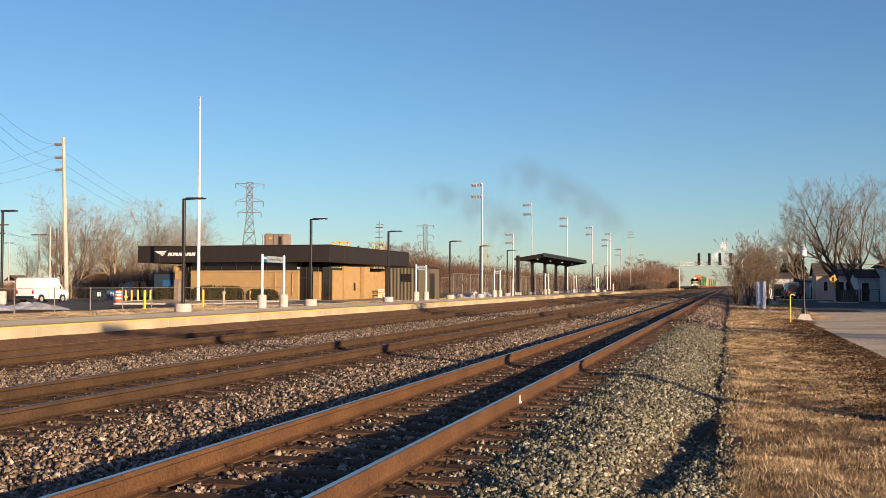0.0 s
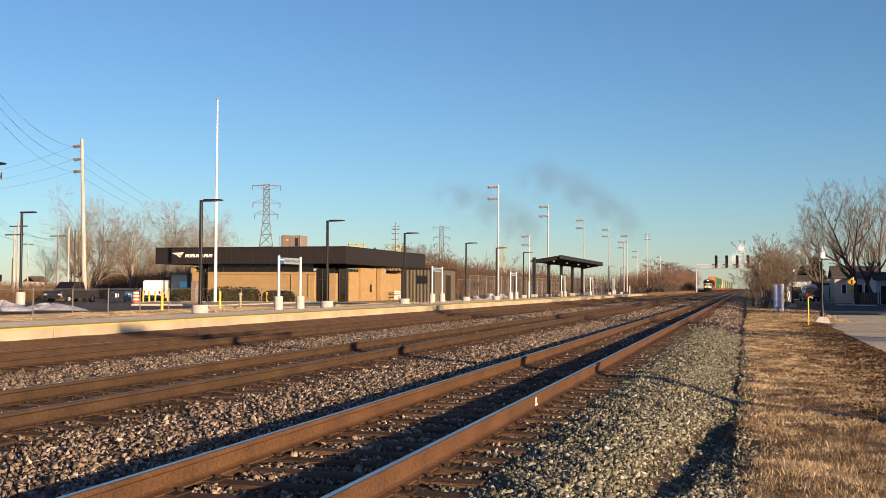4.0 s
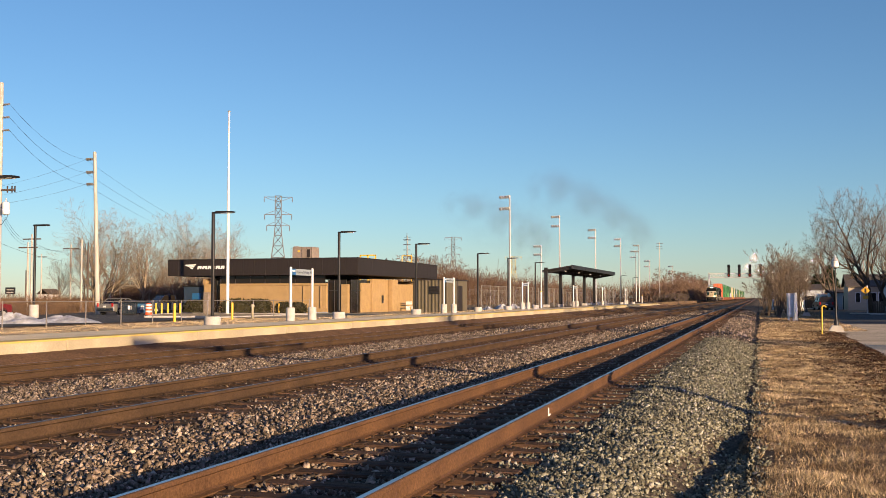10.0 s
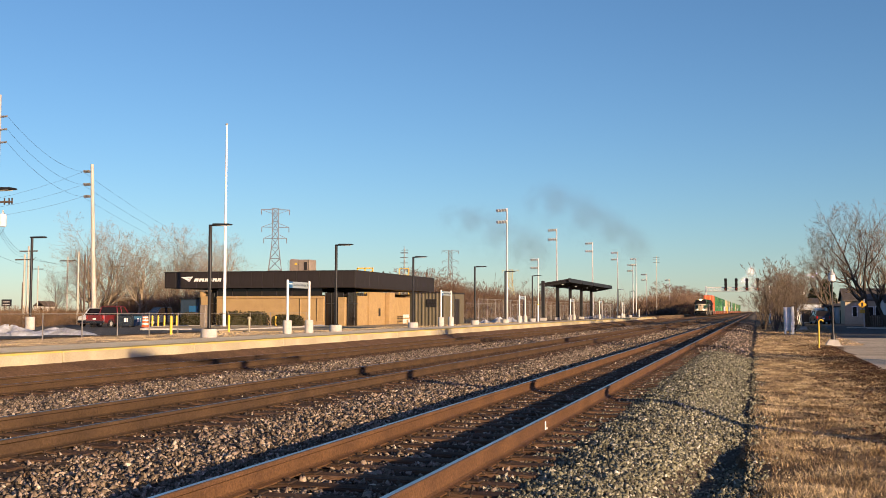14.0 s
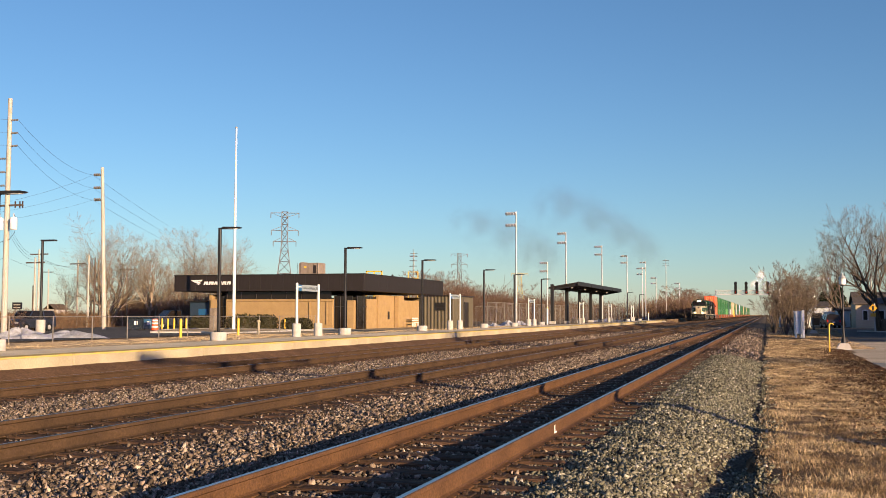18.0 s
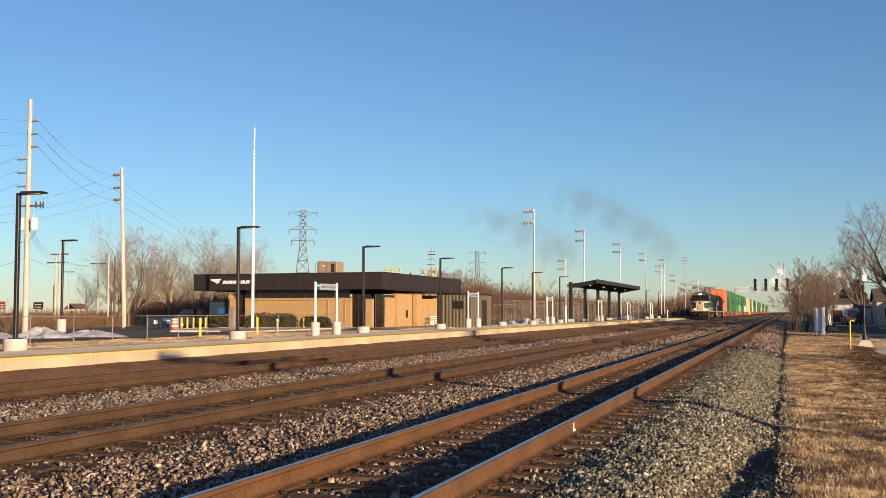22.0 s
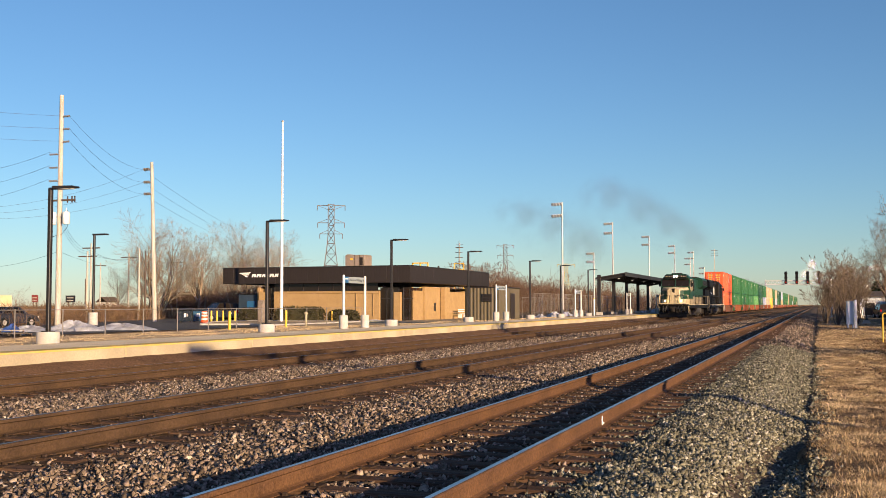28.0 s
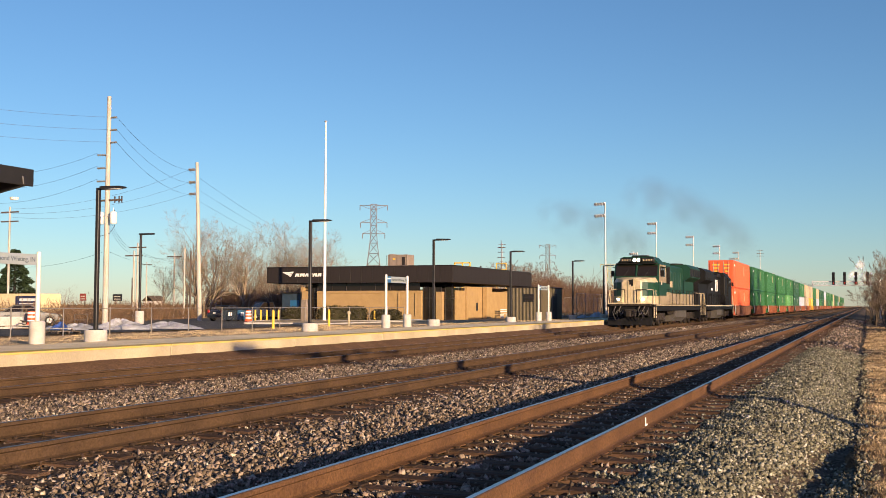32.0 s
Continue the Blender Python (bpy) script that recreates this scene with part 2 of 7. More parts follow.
# ---- mesh helpers ----
class Shape:
    """Collects vertices, faces and material slots of one mesh."""

    def __init__(self):
        self.v, self.f, self.s = [], [], []

    def add(self, verts, faces, slot=0):
        k = len(self.v)
        self.v.extend(tuple(p) for p in verts)
        self.f.extend(tuple(i + k for i in q) for q in faces)
        self.s.extend([slot] * len(faces))
        return self

    def box(self, c, s, bev=0.0, m=None, slot=0):
        """A box round c of size s with chamfered edges, turned by m."""
        hx, hy, hz = s[0] / 2, s[1] / 2, s[2] / 2
        signs = [(a, b, d) for a in (-1, 1) for b in (-1, 1) for d in (-1, 1)]
        if bev <= 0:
            vs = [(a * hx, b * hy, d * hz) for a, b, d in signs]
            fs = [(0, 1, 3, 2), (4, 6, 7, 5), (0, 4, 5, 1), (2, 3, 7, 6), (0, 2, 6, 4), (1, 5, 7, 3)]
        else:
            bev = min(bev, hx * 0.9, hy * 0.9, hz * 0.9)
            vs = []
            for a, b, d in signs:
                vs += [(a * hx, b * (hy - bev), d * (hz - bev)), (a * (hx - bev), b * hy, d * (hz - bev)), (a * (hx - bev), b * (hy - bev), d * hz)]
            fs = []
            for k, q in ((0, (0, 1, 3, 2)), (0, (4, 6, 7, 5)), (1, (0, 4, 5, 1)), (1, (2, 3, 7, 6)), (2, (0, 2, 6, 4)), (2, (1, 5, 7, 3))):
                fs.append(tuple(i * 3 + k for i in q))
            for i, (a, b, d) in enumerate(signs):
                fs.append((i * 3, i * 3 + 1, i * 3 + 2) if a * b * d > 0 else (i * 3, i * 3 + 2, i * 3 + 1))
                for axis, step in ((0, 4), (1, 2), (2, 1)):
                    if signs[i][axis] < 0:
                        j, (p, q) = i + step, [x for x in (0, 1, 2) if x != axis]
                        fs.append((i * 3 + p, j * 3 + p, j * 3 + q, i * 3 + q))
        c = Vector(c)
        vs = [(m @ Vector(p) if m else Vector(p)) + c for p in vs]
        return self.add(vs, fs, slot)

    def tube(self, p0, p1, r0, r1=None, n=8, slot=0, caps=True):
        p0, p1 = Vector(p0), Vector(p1)
        r1 = r0 if r1 is None else r1
        d = (p1 - p0).normalized()
        u = d.orthogonal().normalized()
        w = d.cross(u)
        vs = []
        for p, r in ((p0, r0), (p1, r1)):
            vs += [p + (u * math.cos(2 * math.pi * i / n) + w * math.sin(2 * math.pi * i / n)) * r for i in range(n)]
        fs = [(i, (i + 1) % n, n + (i + 1) % n, n + i) for i in range(n)]
        if caps:
            fs += [tuple(range(n))[::-1], tuple(range(n, 2 * n))]
        return self.add(vs, fs, slot)

    def pipe(self, pts, r, n=6, slot=0):
        for a, b in zip(pts, pts[1:]):
            self.tube(a, b, r, r, n, slot)
        return self

    def prism(self, profile, a, b, axis="y", slot=0):
        """A closed outline pulled from a to b along an axis. For y the outline is (x, z), for x it is (y, z), for z (x, y)."""
        n = len(profile)
        put = {"y": lambda p, k: (p[0], k, p[1]), "x": lambda p, k: (k, p[0], p[1]), "z": lambda p, k: (p[0], p[1], k)}[axis]
        vs = [put(p, a) for p in profile] + [put(p, b) for p in profile]
        fs = [(i, (i + 1) % n, n + (i + 1) % n, n + i) for i in range(n)] + [tuple(range(n))[::-1], tuple(range(n, 2 * n))]
        return self.add(vs, fs, slot)

    def lathe(self, profile, c=(0, 0, 0), n=16, slot=0):
        """(radius, height) pairs turned round the z axis through c."""
        vs, fs = [], []
        for r, z in profile:
            vs += [(c[0] + r * math.cos(2 * math.pi * i / n), c[1] + r * math.sin(2 * math.pi * i / n), c[2] + z) for i in range(n)]
        for k in range(len(profile) - 1):
            fs += [(k * n + i, k * n + (i + 1) % n, (k + 1) * n + (i + 1) % n, (k + 1) * n + i) for i in range(n)]
        fs += [tuple(range(n))[::-1], tuple((len(profile) - 1) * n + i for i in range(n))]
        return self.add(vs, fs, slot)

    def mesh(self, name, mats, smooth=False):
        me = bpy.data.meshes.new(name)
        me.from_pydata([tuple(p) for p in self.v], [], self.f)
        for m in mats if isinstance(mats, (list, tuple)) else [mats]:
            me.materials.append(m)
        me.polygons.foreach_set("material_index", self.s)
        bm = bmesh.new()
        bm.from_mesh(me)
        if len(bm.faces) < 20000:
            bmesh.ops.recalc_face_normals(bm, faces=bm.faces)
        bm.to_mesh(me)
        bm.free()
        if smooth:
            me.shade_smooth()
            me.set_sharp_from_angle(angle=radians(40))
        return me


def thing(name, label, category, m=None, group="", kind=""):
    ob = new(name)
    ob.empty_display_size = 0.2
    if m is not None:
        ob.matrix_basis = m
    return tagged(ob, label, category, group, kind)


def part(name, shape, mats, parent=None, label="", m=None, smooth=False):
    ob = new(name, shape.mesh(name, mats, smooth))
    if parent is not None:
        ob.parent = parent
    if m is not None:
        ob.matrix_basis = m
    return tagged(ob, label)


def raw_mesh(name, verts, faces, mats, smooth=False):
    """A mesh from arrays: verts (n, 3), faces (k, 3 or 4)."""
    verts, faces = np.asarray(verts, dtype=np.float32), np.asarray(faces, dtype=np.int32)
    me = bpy.data.meshes.new(name)
    me.vertices.add(len(verts))
    me.vertices.foreach_set("co", verts.ravel())
    me.loops.add(faces.size)
    me.loops.foreach_set("vertex_index", faces.ravel())
    me.polygons.add(len(faces))
    me.polygons.foreach_set("loop_start", np.arange(len(faces), dtype=np.int32) * faces.shape[1])
    for m in mats if isinstance(mats, (list, tuple)) else [mats]:
        me.materials.append(m)
    me.update(calc_edges=True)
    me.validate()
    if smooth:
        me.shade_smooth()
    return me


def grid_sheet(name, xs, ys, height, mats):
    """A sheet over the grid xs by ys with height(x, y)."""
    X, Y = np.meshgrid(np.asarray(xs, float), np.asarray(ys, float))
    Z = height(X, Y)
    nx, ny = len(xs), len(ys)
    v = np.stack([X.ravel(), Y.ravel(), Z.ravel()], 1)
    i = (np.arange(ny - 1)[:, None] * nx + np.arange(nx - 1)[None]).ravel()
    f = np.stack([i, i + 1, i + nx + 1, i + nx], 1)
    return new(name, raw_mesh(name, v, f, mats, True))


def wave(x, y, k):
    return np.sin(x * 1.7 * k + 1.3) * np.sin(y * 1.3 * k + 0.4) + 0.6 * np.sin(x * 3.1 * k + y * 2.3 * k) + 0.4 * np.sin(y * 5.3 * k - x * 4.1 * k)


# ---- ground ----
def ground_z(x, y):
    x = x + np.where((x > -0.9) & (x < 0.5), 0.05 * np.sin(y * 1.1) + 0.04 * np.sin(y * 2.9 + 1) + 0.03 * np.sin(y * 7.3) + 0.05 * np.sin(y * 2.6 + 0.7), 0)
    z = np.interp(x, [-300, -60, -36, -28, -21.5, -18.8, -18.7, -16.2, -0.9, -0.24, -0.14, 0.1, 3.0, 3.2, 12, 60], [-0.4, -0.32, -0.28, -0.15, 0.2, 0.27, -0.6, -0.7, -0.8, -0.8, -0.43, -0.42, -0.42, -0.43, -0.44, -0.5])
    return z + np.where((x > 0) & (x < 3), 0.02 * wave(x, y, 1.1), 0) + np.where((x < -19.5) & (x > -36), 0.03 * wave(x, y, 0.6), 0)


GX = [-3000, -1200, -500, -300, -200, -120, -90, -75, -60] + list(np.arange(-50, -21.6, 1.5)) + [-21.5, -20.5, -19.6, -18.8, -18.7, -16.2, -0.9, -0.5] + list(np.arange(-0.44, 0.2, 0.06)) + list(np.arange(0.3, 3.2, 0.3)) + [3.2, 6, 12, 30, 60, 120, 400, 1200, 3000]
GY = [-400, -100, -40, -20, -10] + list(np.arange(-5, 60, 0.6)) + list(np.arange(60, 200, 4)) + [220, 260, 320, 400, 600, 900, 1500, 2500, 4500]
tagged(grid_sheet("ground", GX, GY, ground_z, M_GRASS), "dry winter grass and bare earth beside the railway", "ground", kind="structure")

verge = grid_sheet("verge", np.r_[np.arange(-36.4, -19, 0.6), -18.82], np.r_[np.arange(-5, 64, 0.8), np.arange(64, 100, 2.0)], lambda x, y: ground_z(x, y) + 0.015, M_VERGE)
tagged(verge, "pale trodden dry grass and gravel behind the platform", "grass", kind="structure")

TRACKS = (-3.20, -7.85, -14.20)
TRACK_Z = (0.0, 0.0, -0.12)  # the platform track lies a little lower


def dip(x, y):
    """A shallow hollow that slants along the foot of the ballast."""
    return 0.16 * np.exp(-((x + 0.36 + 0.085 * (13 - y)) / 0.24) ** 2) * np.clip((y - 7.4) / 1.3, 0, 1) * np.clip((14.2 - y) / 2.0, 0, 1)


def bed_z(x, y):
    low = dip(x, y)
    x = x - np.clip((x + 1.3) / 1.0, 0, 1) * (0.08 * np.sin(y * 0.9) + 0.05 * np.sin(y * 2.3 + 1) + 0.04 * np.sin(y * 5.7))
    z = np.interp(x, [-16.7, -16.0, -12.6, -9.6, -8, -5.5, -3.2, -1.95, -1.62, -1.25, -0.9, -0.55, -0.2, 0.0], [-0.5, -0.35, -0.34, -0.25, -0.22, -0.22, -0.22, -0.225, -0.19, -0.195, -0.26, -0.365, -0.448, -0.49])
    return z - low + 0.012 * wave(x, y, 3.7)


ditch = grid_sheet("ditch", np.linspace(-0.95, 0.13, 15), np.r_[-5, np.arange(2, 70, 0.4), 90, 140, 300], lambda x, y: np.interp(x, [-0.95, -0.7, -0.45, -0.24, -0.1, 0.13], [-0.47, -0.47, -0.465, -0.455, -0.44, -0.434]) - dip(x, y) + 0.010 * wave(x, y, 3.0), M_SOIL)
tagged(ditch, "narrow strip of dark bare earth between ballast and grass", "earth strip", kind="structure")
bed = grid_sheet("ballast_bed", np.r_[-16.7, -16.4, np.arange(-16, -0.2, 0.2), -0.1, 0.0], np.r_[-12, -6, np.arange(0, 60, 0.35), np.arange(60, 160, 3), 200, 300, 450, 700, 1100, 1600], bed_z, M_BALLAST)
tagged(bed, "grey-brown crushed stone ballast under the tracks", "ballast", kind="structure")


# ---- tracks ----
RAIL = [(-0.024, 0.0), (0.02, 0.0), (0.031, -0.004), (0.0365, -0.012), (0.0375, -0.035), (0.012, -0.05), (0.009, -0.145), (0.03, -0.158), (0.076, -0.168), (0.076, -0.18), (-0.076, -0.18), (-0.076, -0.168), (-0.03, -0.158), (-0.009, -0.145), (-0.012, -0.05), (-0.0375, -0.035), (-0.0365, -0.012), (-0.031, -0.004)]


def rail_shape(a, b):
    s = Shape()
    n = len(RAIL)
    vs = [(p[0], a, p[1]) for p in RAIL] + [(p[0], b, p[1]) for p in RAIL]
    s.add(vs, [(i, (i + 1) % n, n + (i + 1) % n, n + i) for i in range(1, n)] + [tuple(range(n))[::-1], tuple(range(n, 2 * n))], 0)
    s.add([vs[0], vs[1], vs[n + 1], vs[n]], [(0, 1, 2, 3)], 1)
    return s


def railway_track(xc, zc, near, far_end, seed, rust):
    rnd = random.Random(seed)
    t = thing("railway_track", "pair of rusty steel rails on weathered wooden ties", "railway track", pose(xc, 0, zc), "railway tracks")
    for sx in (-0.7535, 0.7535):
        part("rail", rail_shape(-12, far_end), [rust, M_POLISHED if rust is M_RUST else M_WORN], t, m=pose(sx, 0, 0))
    tie = Shape().box((0, 0, -0.09), (2.6, 0.22, 0.18), 0.015).mesh("tie", M_TIE)
    first = True
    plate = Shape().box((0, 0, 0), (0.36, 0.19, 0.016), 0.004).mesh("tie_plate", M_IRON)
    spikes, rest = Shape(), Shape()
    k, y = 0, -6.0
    while y < 130:
        dx, turn = rnd.uniform(-0.06, 0.06), rnd.uniform(-0.9, 0.9)
        if near[0] <= y <= near[1]:
            o = new("tie", tie)
            o.parent = t
            o.matrix_basis = pose(dx, y, -0.185 + rnd.uniform(-0.006, 0.004), 0, rnd.uniform(-0.3, 0.3), turn)
        else:
            rest.box((dx, y, -0.275), (2.6, 0.22, 0.18))
        if y < 45:
            for sx in (-0.7535, 0.7535):
                o = new("tie_plate", plate)
                o.parent, o.location = t, (sx, y, -0.181)
                for q in (-0.12, 0.12):
                    spikes.box((sx + q, y + rnd.uniform(-0.06, 0.06), -0.165), (0.05, 0.03, 0.035), 0.008)
                if rnd.random() < 0.85:
                    for dy in (-0.14, 0.14):
                        spikes.box((sx, y + dy, -0.18), (0.2, 0.026, 0.035), 0.006)
        k, y = k + 1, y + 0.54
    tagged(part("rail_fastening", spikes, M_IRON, t), kind="stuff")
    tagged(part("tie_row", rest, M_TIE, t), kind="stuff")
    return t


railway_track(TRACKS[0], 0.0, (3, 48), 1500, 1, M_RUST)
railway_track(TRACKS[1], 0.0, (6, 48), 1500, 2, M_RUSTDARK)
railway_track(TRACKS[2], TRACK_Z[2], (10, 48), 1500, 3, M_RUSTDARK)
mark = part("paint_mark", Shape().box((0.014, 0, -0.085), (0.006, 0.045, 0.12)).box((0.016, 0.03, -0.137), (0.008, 0.12, 0.02)), M_WHITE)
mark.matrix_basis = pose(TRACKS[0] + 0.7535, 12.19, 0)
tagged(mark, "short white paint mark on the web of a rusty rail", "paint mark")


for xc, zc in zip(TRACKS[1:], TRACK_Z[1:]):
    fines = grid_sheet("track_fines", np.linspace(xc - 1.8, xc + 2.0, 20), np.r_[np.arange(2, 60, 0.3), 80, 120, 200, 400, 1500], lambda x, y: zc - 0.205 + 0.016 * wave(x, y, 4.3) - 0.10 * np.clip(np.abs(x - xc) - 1.5, 0, 1), M_FINES)
    tagged(fines, "rust-brown fines and dust between the rails", "ballast", kind="structure")


def stones(name, n, region, seed, mats, size=(0.028, 0.062), keep=None):
    """Loose stones strewn over the ballast bed: lumpy eight-sided chips."""
    rng = np.random.default_rng(seed)
    x = rng.uniform(region[0], region[1], n)
    y = region[2] + (region[3] - region[2]) * rng.uniform(0, 1, n) ** 1.5
    if keep is not None:
        ok = keep(x, y, rng)
        x, y = x[ok], y[ok]
    n = len(x)
    base = np.array([(1, 0.25, 0), (-0.95, -0.3, 0.1), (0.2, 1, -0.1), (-0.25, -1, 0), (0.35, 0.1, 1), (-0.2, -0.05, -1)], float)
    tri = np.array([(0, 2, 4), (2, 1, 4), (1, 3, 4), (3, 0, 4), (2, 0, 5), (1, 2, 5), (3, 1, 5), (0, 3, 5)])
    r = rng.uniform(size[0], size[1], n)
    v = (base[None] * (1 + rng.uniform(-0.35, 0.35, (n, 6, 3))) + rng.normal(0, 0.14, (n, 6, 3))) * r[:, None, None] * np.stack([rng.uniform(0.9, 1.7, n), rng.uniform(0.75, 1.25, n), rng.uniform(0.55, 1.0, n)], 1)[:, None]
    a, b, c = rng.uniform(0, 2 * np.pi, n), rng.normal(0, 0.8, n), rng.normal(0, 0.8, n)
    cc, sc = np.cos(c)[:, None], np.sin(c)[:, None]
    v[..., 1], v[..., 2] = v[..., 1] * cc - v[..., 2] * sc, v[..., 1] * sc + v[..., 2] * cc
    ca, sa, cb, sb = np.cos(a)[:, None], np.sin(a)[:, None], np.cos(b)[:, None], np.sin(b)[:, None]
    vx, vz = v[..., 0] * cb + v[..., 2] * sb, -v[..., 0] * sb + v[..., 2] * cb
    vx, vy = vx * ca - v[..., 1] * sa, vx * sa + v[..., 1] * ca
    z = np.where(x > -0.42, np.maximum(bed_z(x, y), np.where(x > -0.14, -0.425, -0.465 - dip(x, y))), bed_z(x, y)) + r * rng.uniform(-0.1, 0.5, n)
    out = np.stack([vx + x[:, None], vy + y[:, None], vz + z[:, None]], 2).reshape(-1, 3)
    f = (tri[None] + (np.arange(n) * 6)[:, None, None]).reshape(-1, 3)
    ob = new(name, raw_mesh(name, out, f, mats))
    return ob


def off_rails(x, y, rng):
    d = np.min([np.abs(np.abs(x - c) - 0.7535) for c in TRACKS], 0)
    inside = np.min([np.abs(x - c) for c in TRACKS], 0) < 1.3
    on_tie = np.abs(((y + 6.0) / 0.54 + 0.5) % 1 - 0.5) * 0.54 < 0.13
    fouled = np.min([np.abs(x - c) for c in TRACKS[1:]], 0) < 1.25 + 0.2 * np.sin(y * 1.7) * np.sin(y * 0.6 + x)
    edge = np.where(y > 13, -0.27, -0.17) + 0.06 * np.sin(y * 0.9) + 0.05 * np.sin(y * 2.3 + 1) + rng.normal(0, 0.06, len(x))
    bare = (dip(x, y) > 0.06) & (rng.uniform(0, 1, len(x)) < 0.75)
    tie_ends = (x > -2.4) & (x < -1.88) & (rng.uniform(0, 1, len(x)) < 0.5)
    return (x < edge) & ~bare & ~tie_ends & (d > 0.11) & ~(fouled & (rng.uniform(0, 1, len(x)) < np.where(np.min([np.abs(x - c) for c in TRACKS[1:]], 0) > 0.9, 0.5, 0.8))) & ~(inside & on_tie & (rng.uniform(0, 1, len(x)) < 0.93))


tagged(stones("ballast_stones", 175000, (-16.2, -2.0, 4, 42), 11, M_STONE, (0.012, 0.034), keep=off_rails), "loose grey and brown crushed stones between the tracks", "ballast stones", kind="stuff")
tagged(stones("shoulder_stones", 82000, (-2.2, -0.05, 5.5, 40), 12, M_STONE_GREY, (0.011, 0.031), keep=off_rails), "fresh grey crushed stone heaped along the track shoulder", "ballast stones", kind="stuff")
def by_ties(x, y, rng):
    d = np.abs(np.abs(np.min([np.abs(x - c) for c in TRACKS[1:]], 0)) - 0.7535)
    return (np.min([np.abs(x - c) for c in TRACKS[1:]], 0) < 1.7) & (d > 0.12) & (rng.uniform(0, 1, len(x)) < 0.75 + 0.25 * np.sin(y * 0.8 + x))


M_STONE_BROWN = stone_mat("rusty_ballast_stone", ((0.0, (0.035, 0.023, 0.015)), (1.0, (0.26, 0.18, 0.11)), (0.5, (0.095, 0.058, 0.034)), (0.85, (0.15, 0.095, 0.057))))
tagged(stones("rusty_stones", 45000, (-16.0, -6.0, 6, 44), 15, M_STONE_BROWN, (0.010, 0.028), keep=by_ties), "rust-stained brown stones close to the rails", "ballast stones", kind="stuff")
tagged(stones("far_ballast_stones", 30000, (-16.2, -0.3, 38, 120), 13, M_STONE, (0.026, 0.055), keep=off_rails), "grey and brown crushed stones further along the tracks", "ballast stones", kind="stuff")


tagged(stones("ballast_stones_behind", 16000, (-9.0, -0.3, -5, 5), 16, M_STONE_GREY, (0.014, 0.036), keep=off_rails), "loose grey crushed stones beside the near track", "ballast stones", kind="stuff")


def strays(x, y, rng):
    return (x > -0.8) & (x < 0.25 - 0.3 * rng.uniform(0, 1, len(x)) ** 0.5)


tagged(stones("scattered_gravel", 9000, (-0.8, 0.35, 4, 40), 14, M_STONE_GREY, (0.010, 0.028), keep=strays), "small stones scattered in the ditch and grass", "gravel", kind="stuff")


# ---- platform ----
PL_R, PL_L, PL_Z = -15.92, -18.76, 0.29
platform = thing("platform", "long low concrete platform with a yellow edge strip", "platform", kind="structure")
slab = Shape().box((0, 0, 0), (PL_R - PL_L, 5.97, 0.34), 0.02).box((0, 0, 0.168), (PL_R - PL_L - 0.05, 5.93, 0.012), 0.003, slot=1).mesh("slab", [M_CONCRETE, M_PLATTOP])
strip = Shape().box((0, 0, 0), (0.57, 5.96, 0.045), 0.006).mesh("edge_strip", M_STRIP)
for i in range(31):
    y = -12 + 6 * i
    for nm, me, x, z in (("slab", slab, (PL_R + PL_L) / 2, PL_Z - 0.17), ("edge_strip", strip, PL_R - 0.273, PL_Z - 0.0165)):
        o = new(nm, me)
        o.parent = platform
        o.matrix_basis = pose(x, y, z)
bank = grid_sheet("platform_bank", np.linspace(-16.0, -15.1, 7), np.r_[np.arange(-6, 60, 0.5), np.arange(60, 190, 4)], lambda x, y: np.interp(x, [-16.0, -15.75, -15.4, -15.1], [0.035, -0.02, -0.16, -0.33]) + 0.006 * wave(x, y, 1.6), M_RUSTDIRT)
tagged(bank, "rust-brown dirt banked against the platform foot", "dirt", kind="structure")
# dark brown foundation: the shade below the slab is put into its colour
part("foundation", Shape().box(((PL_R + PL_L) / 2 - 0.02, 79, -0.3), (PL_R - PL_L - 0.04, 184, 0.68)), M_FOOTSHADE, platform)
end_ramp = Shape().prism([(174.0 - 3.0, PL_Z - 0.01), (171.0, -0.3), (178, -0.3), (178, -0.1)], PL_L, PL_R, "x")
part("end_ramp", end_ramp, M_CONCRETE, platform)


def platform_lamp():
    t = thing("platform_lamp", "black square platform lamp with flat head on concrete footing", "lamp post", group="platform lamps")
    part("footing", Shape().lathe([(0.29, -0.05), (0.30, 0.0), (0.30, 0.27), (0.28, 0.30)], n=20), M_BASE, t, smooth=True)
    part("base_plate", Shape().box((0, 0, 0.31), (0.26, 0.26, 0.025), 0.005), M_BLACK, t)
    part("pole", Shape().box((0, 0, 2.22), (0.105, 0.105, 3.8), 0.012), M_BLACK, t)
    part("arm", Shape().box((0.15, 0, 4.09), (0.3, 0.06, 0.06), 0.01), M_BLACK, t)
    head = Shape().prism([(0.14, -0.035), (0.2, -0.055), (0.8, -0.035), (0.84, -0.01), (0.8, 0.015), (0.2, 0.03), (0.14, 0.02)], -0.13, 0.13, "y")
    part("lamp_head", head, M_BLACK, t, m=pose(0, 0, 4.12))
    part("lens", Shape().box((0.5, 0, 4.068), (0.45, 0.2, 0.01)), M_WHITE, t)
    return t


lamp = platform_lamp()
LAMP_Y = (21.95, 33.4, 45.2, 56.7, 70.4, 79.6, 90.0, 149.5, 164.2)
lamp.matrix_basis = pose(-19.1, LAMP_Y[0], PL_Z)
for y in LAMP_Y[1:]:
    copy_thing(lamp, pose(-19.1, y, PL_Z))


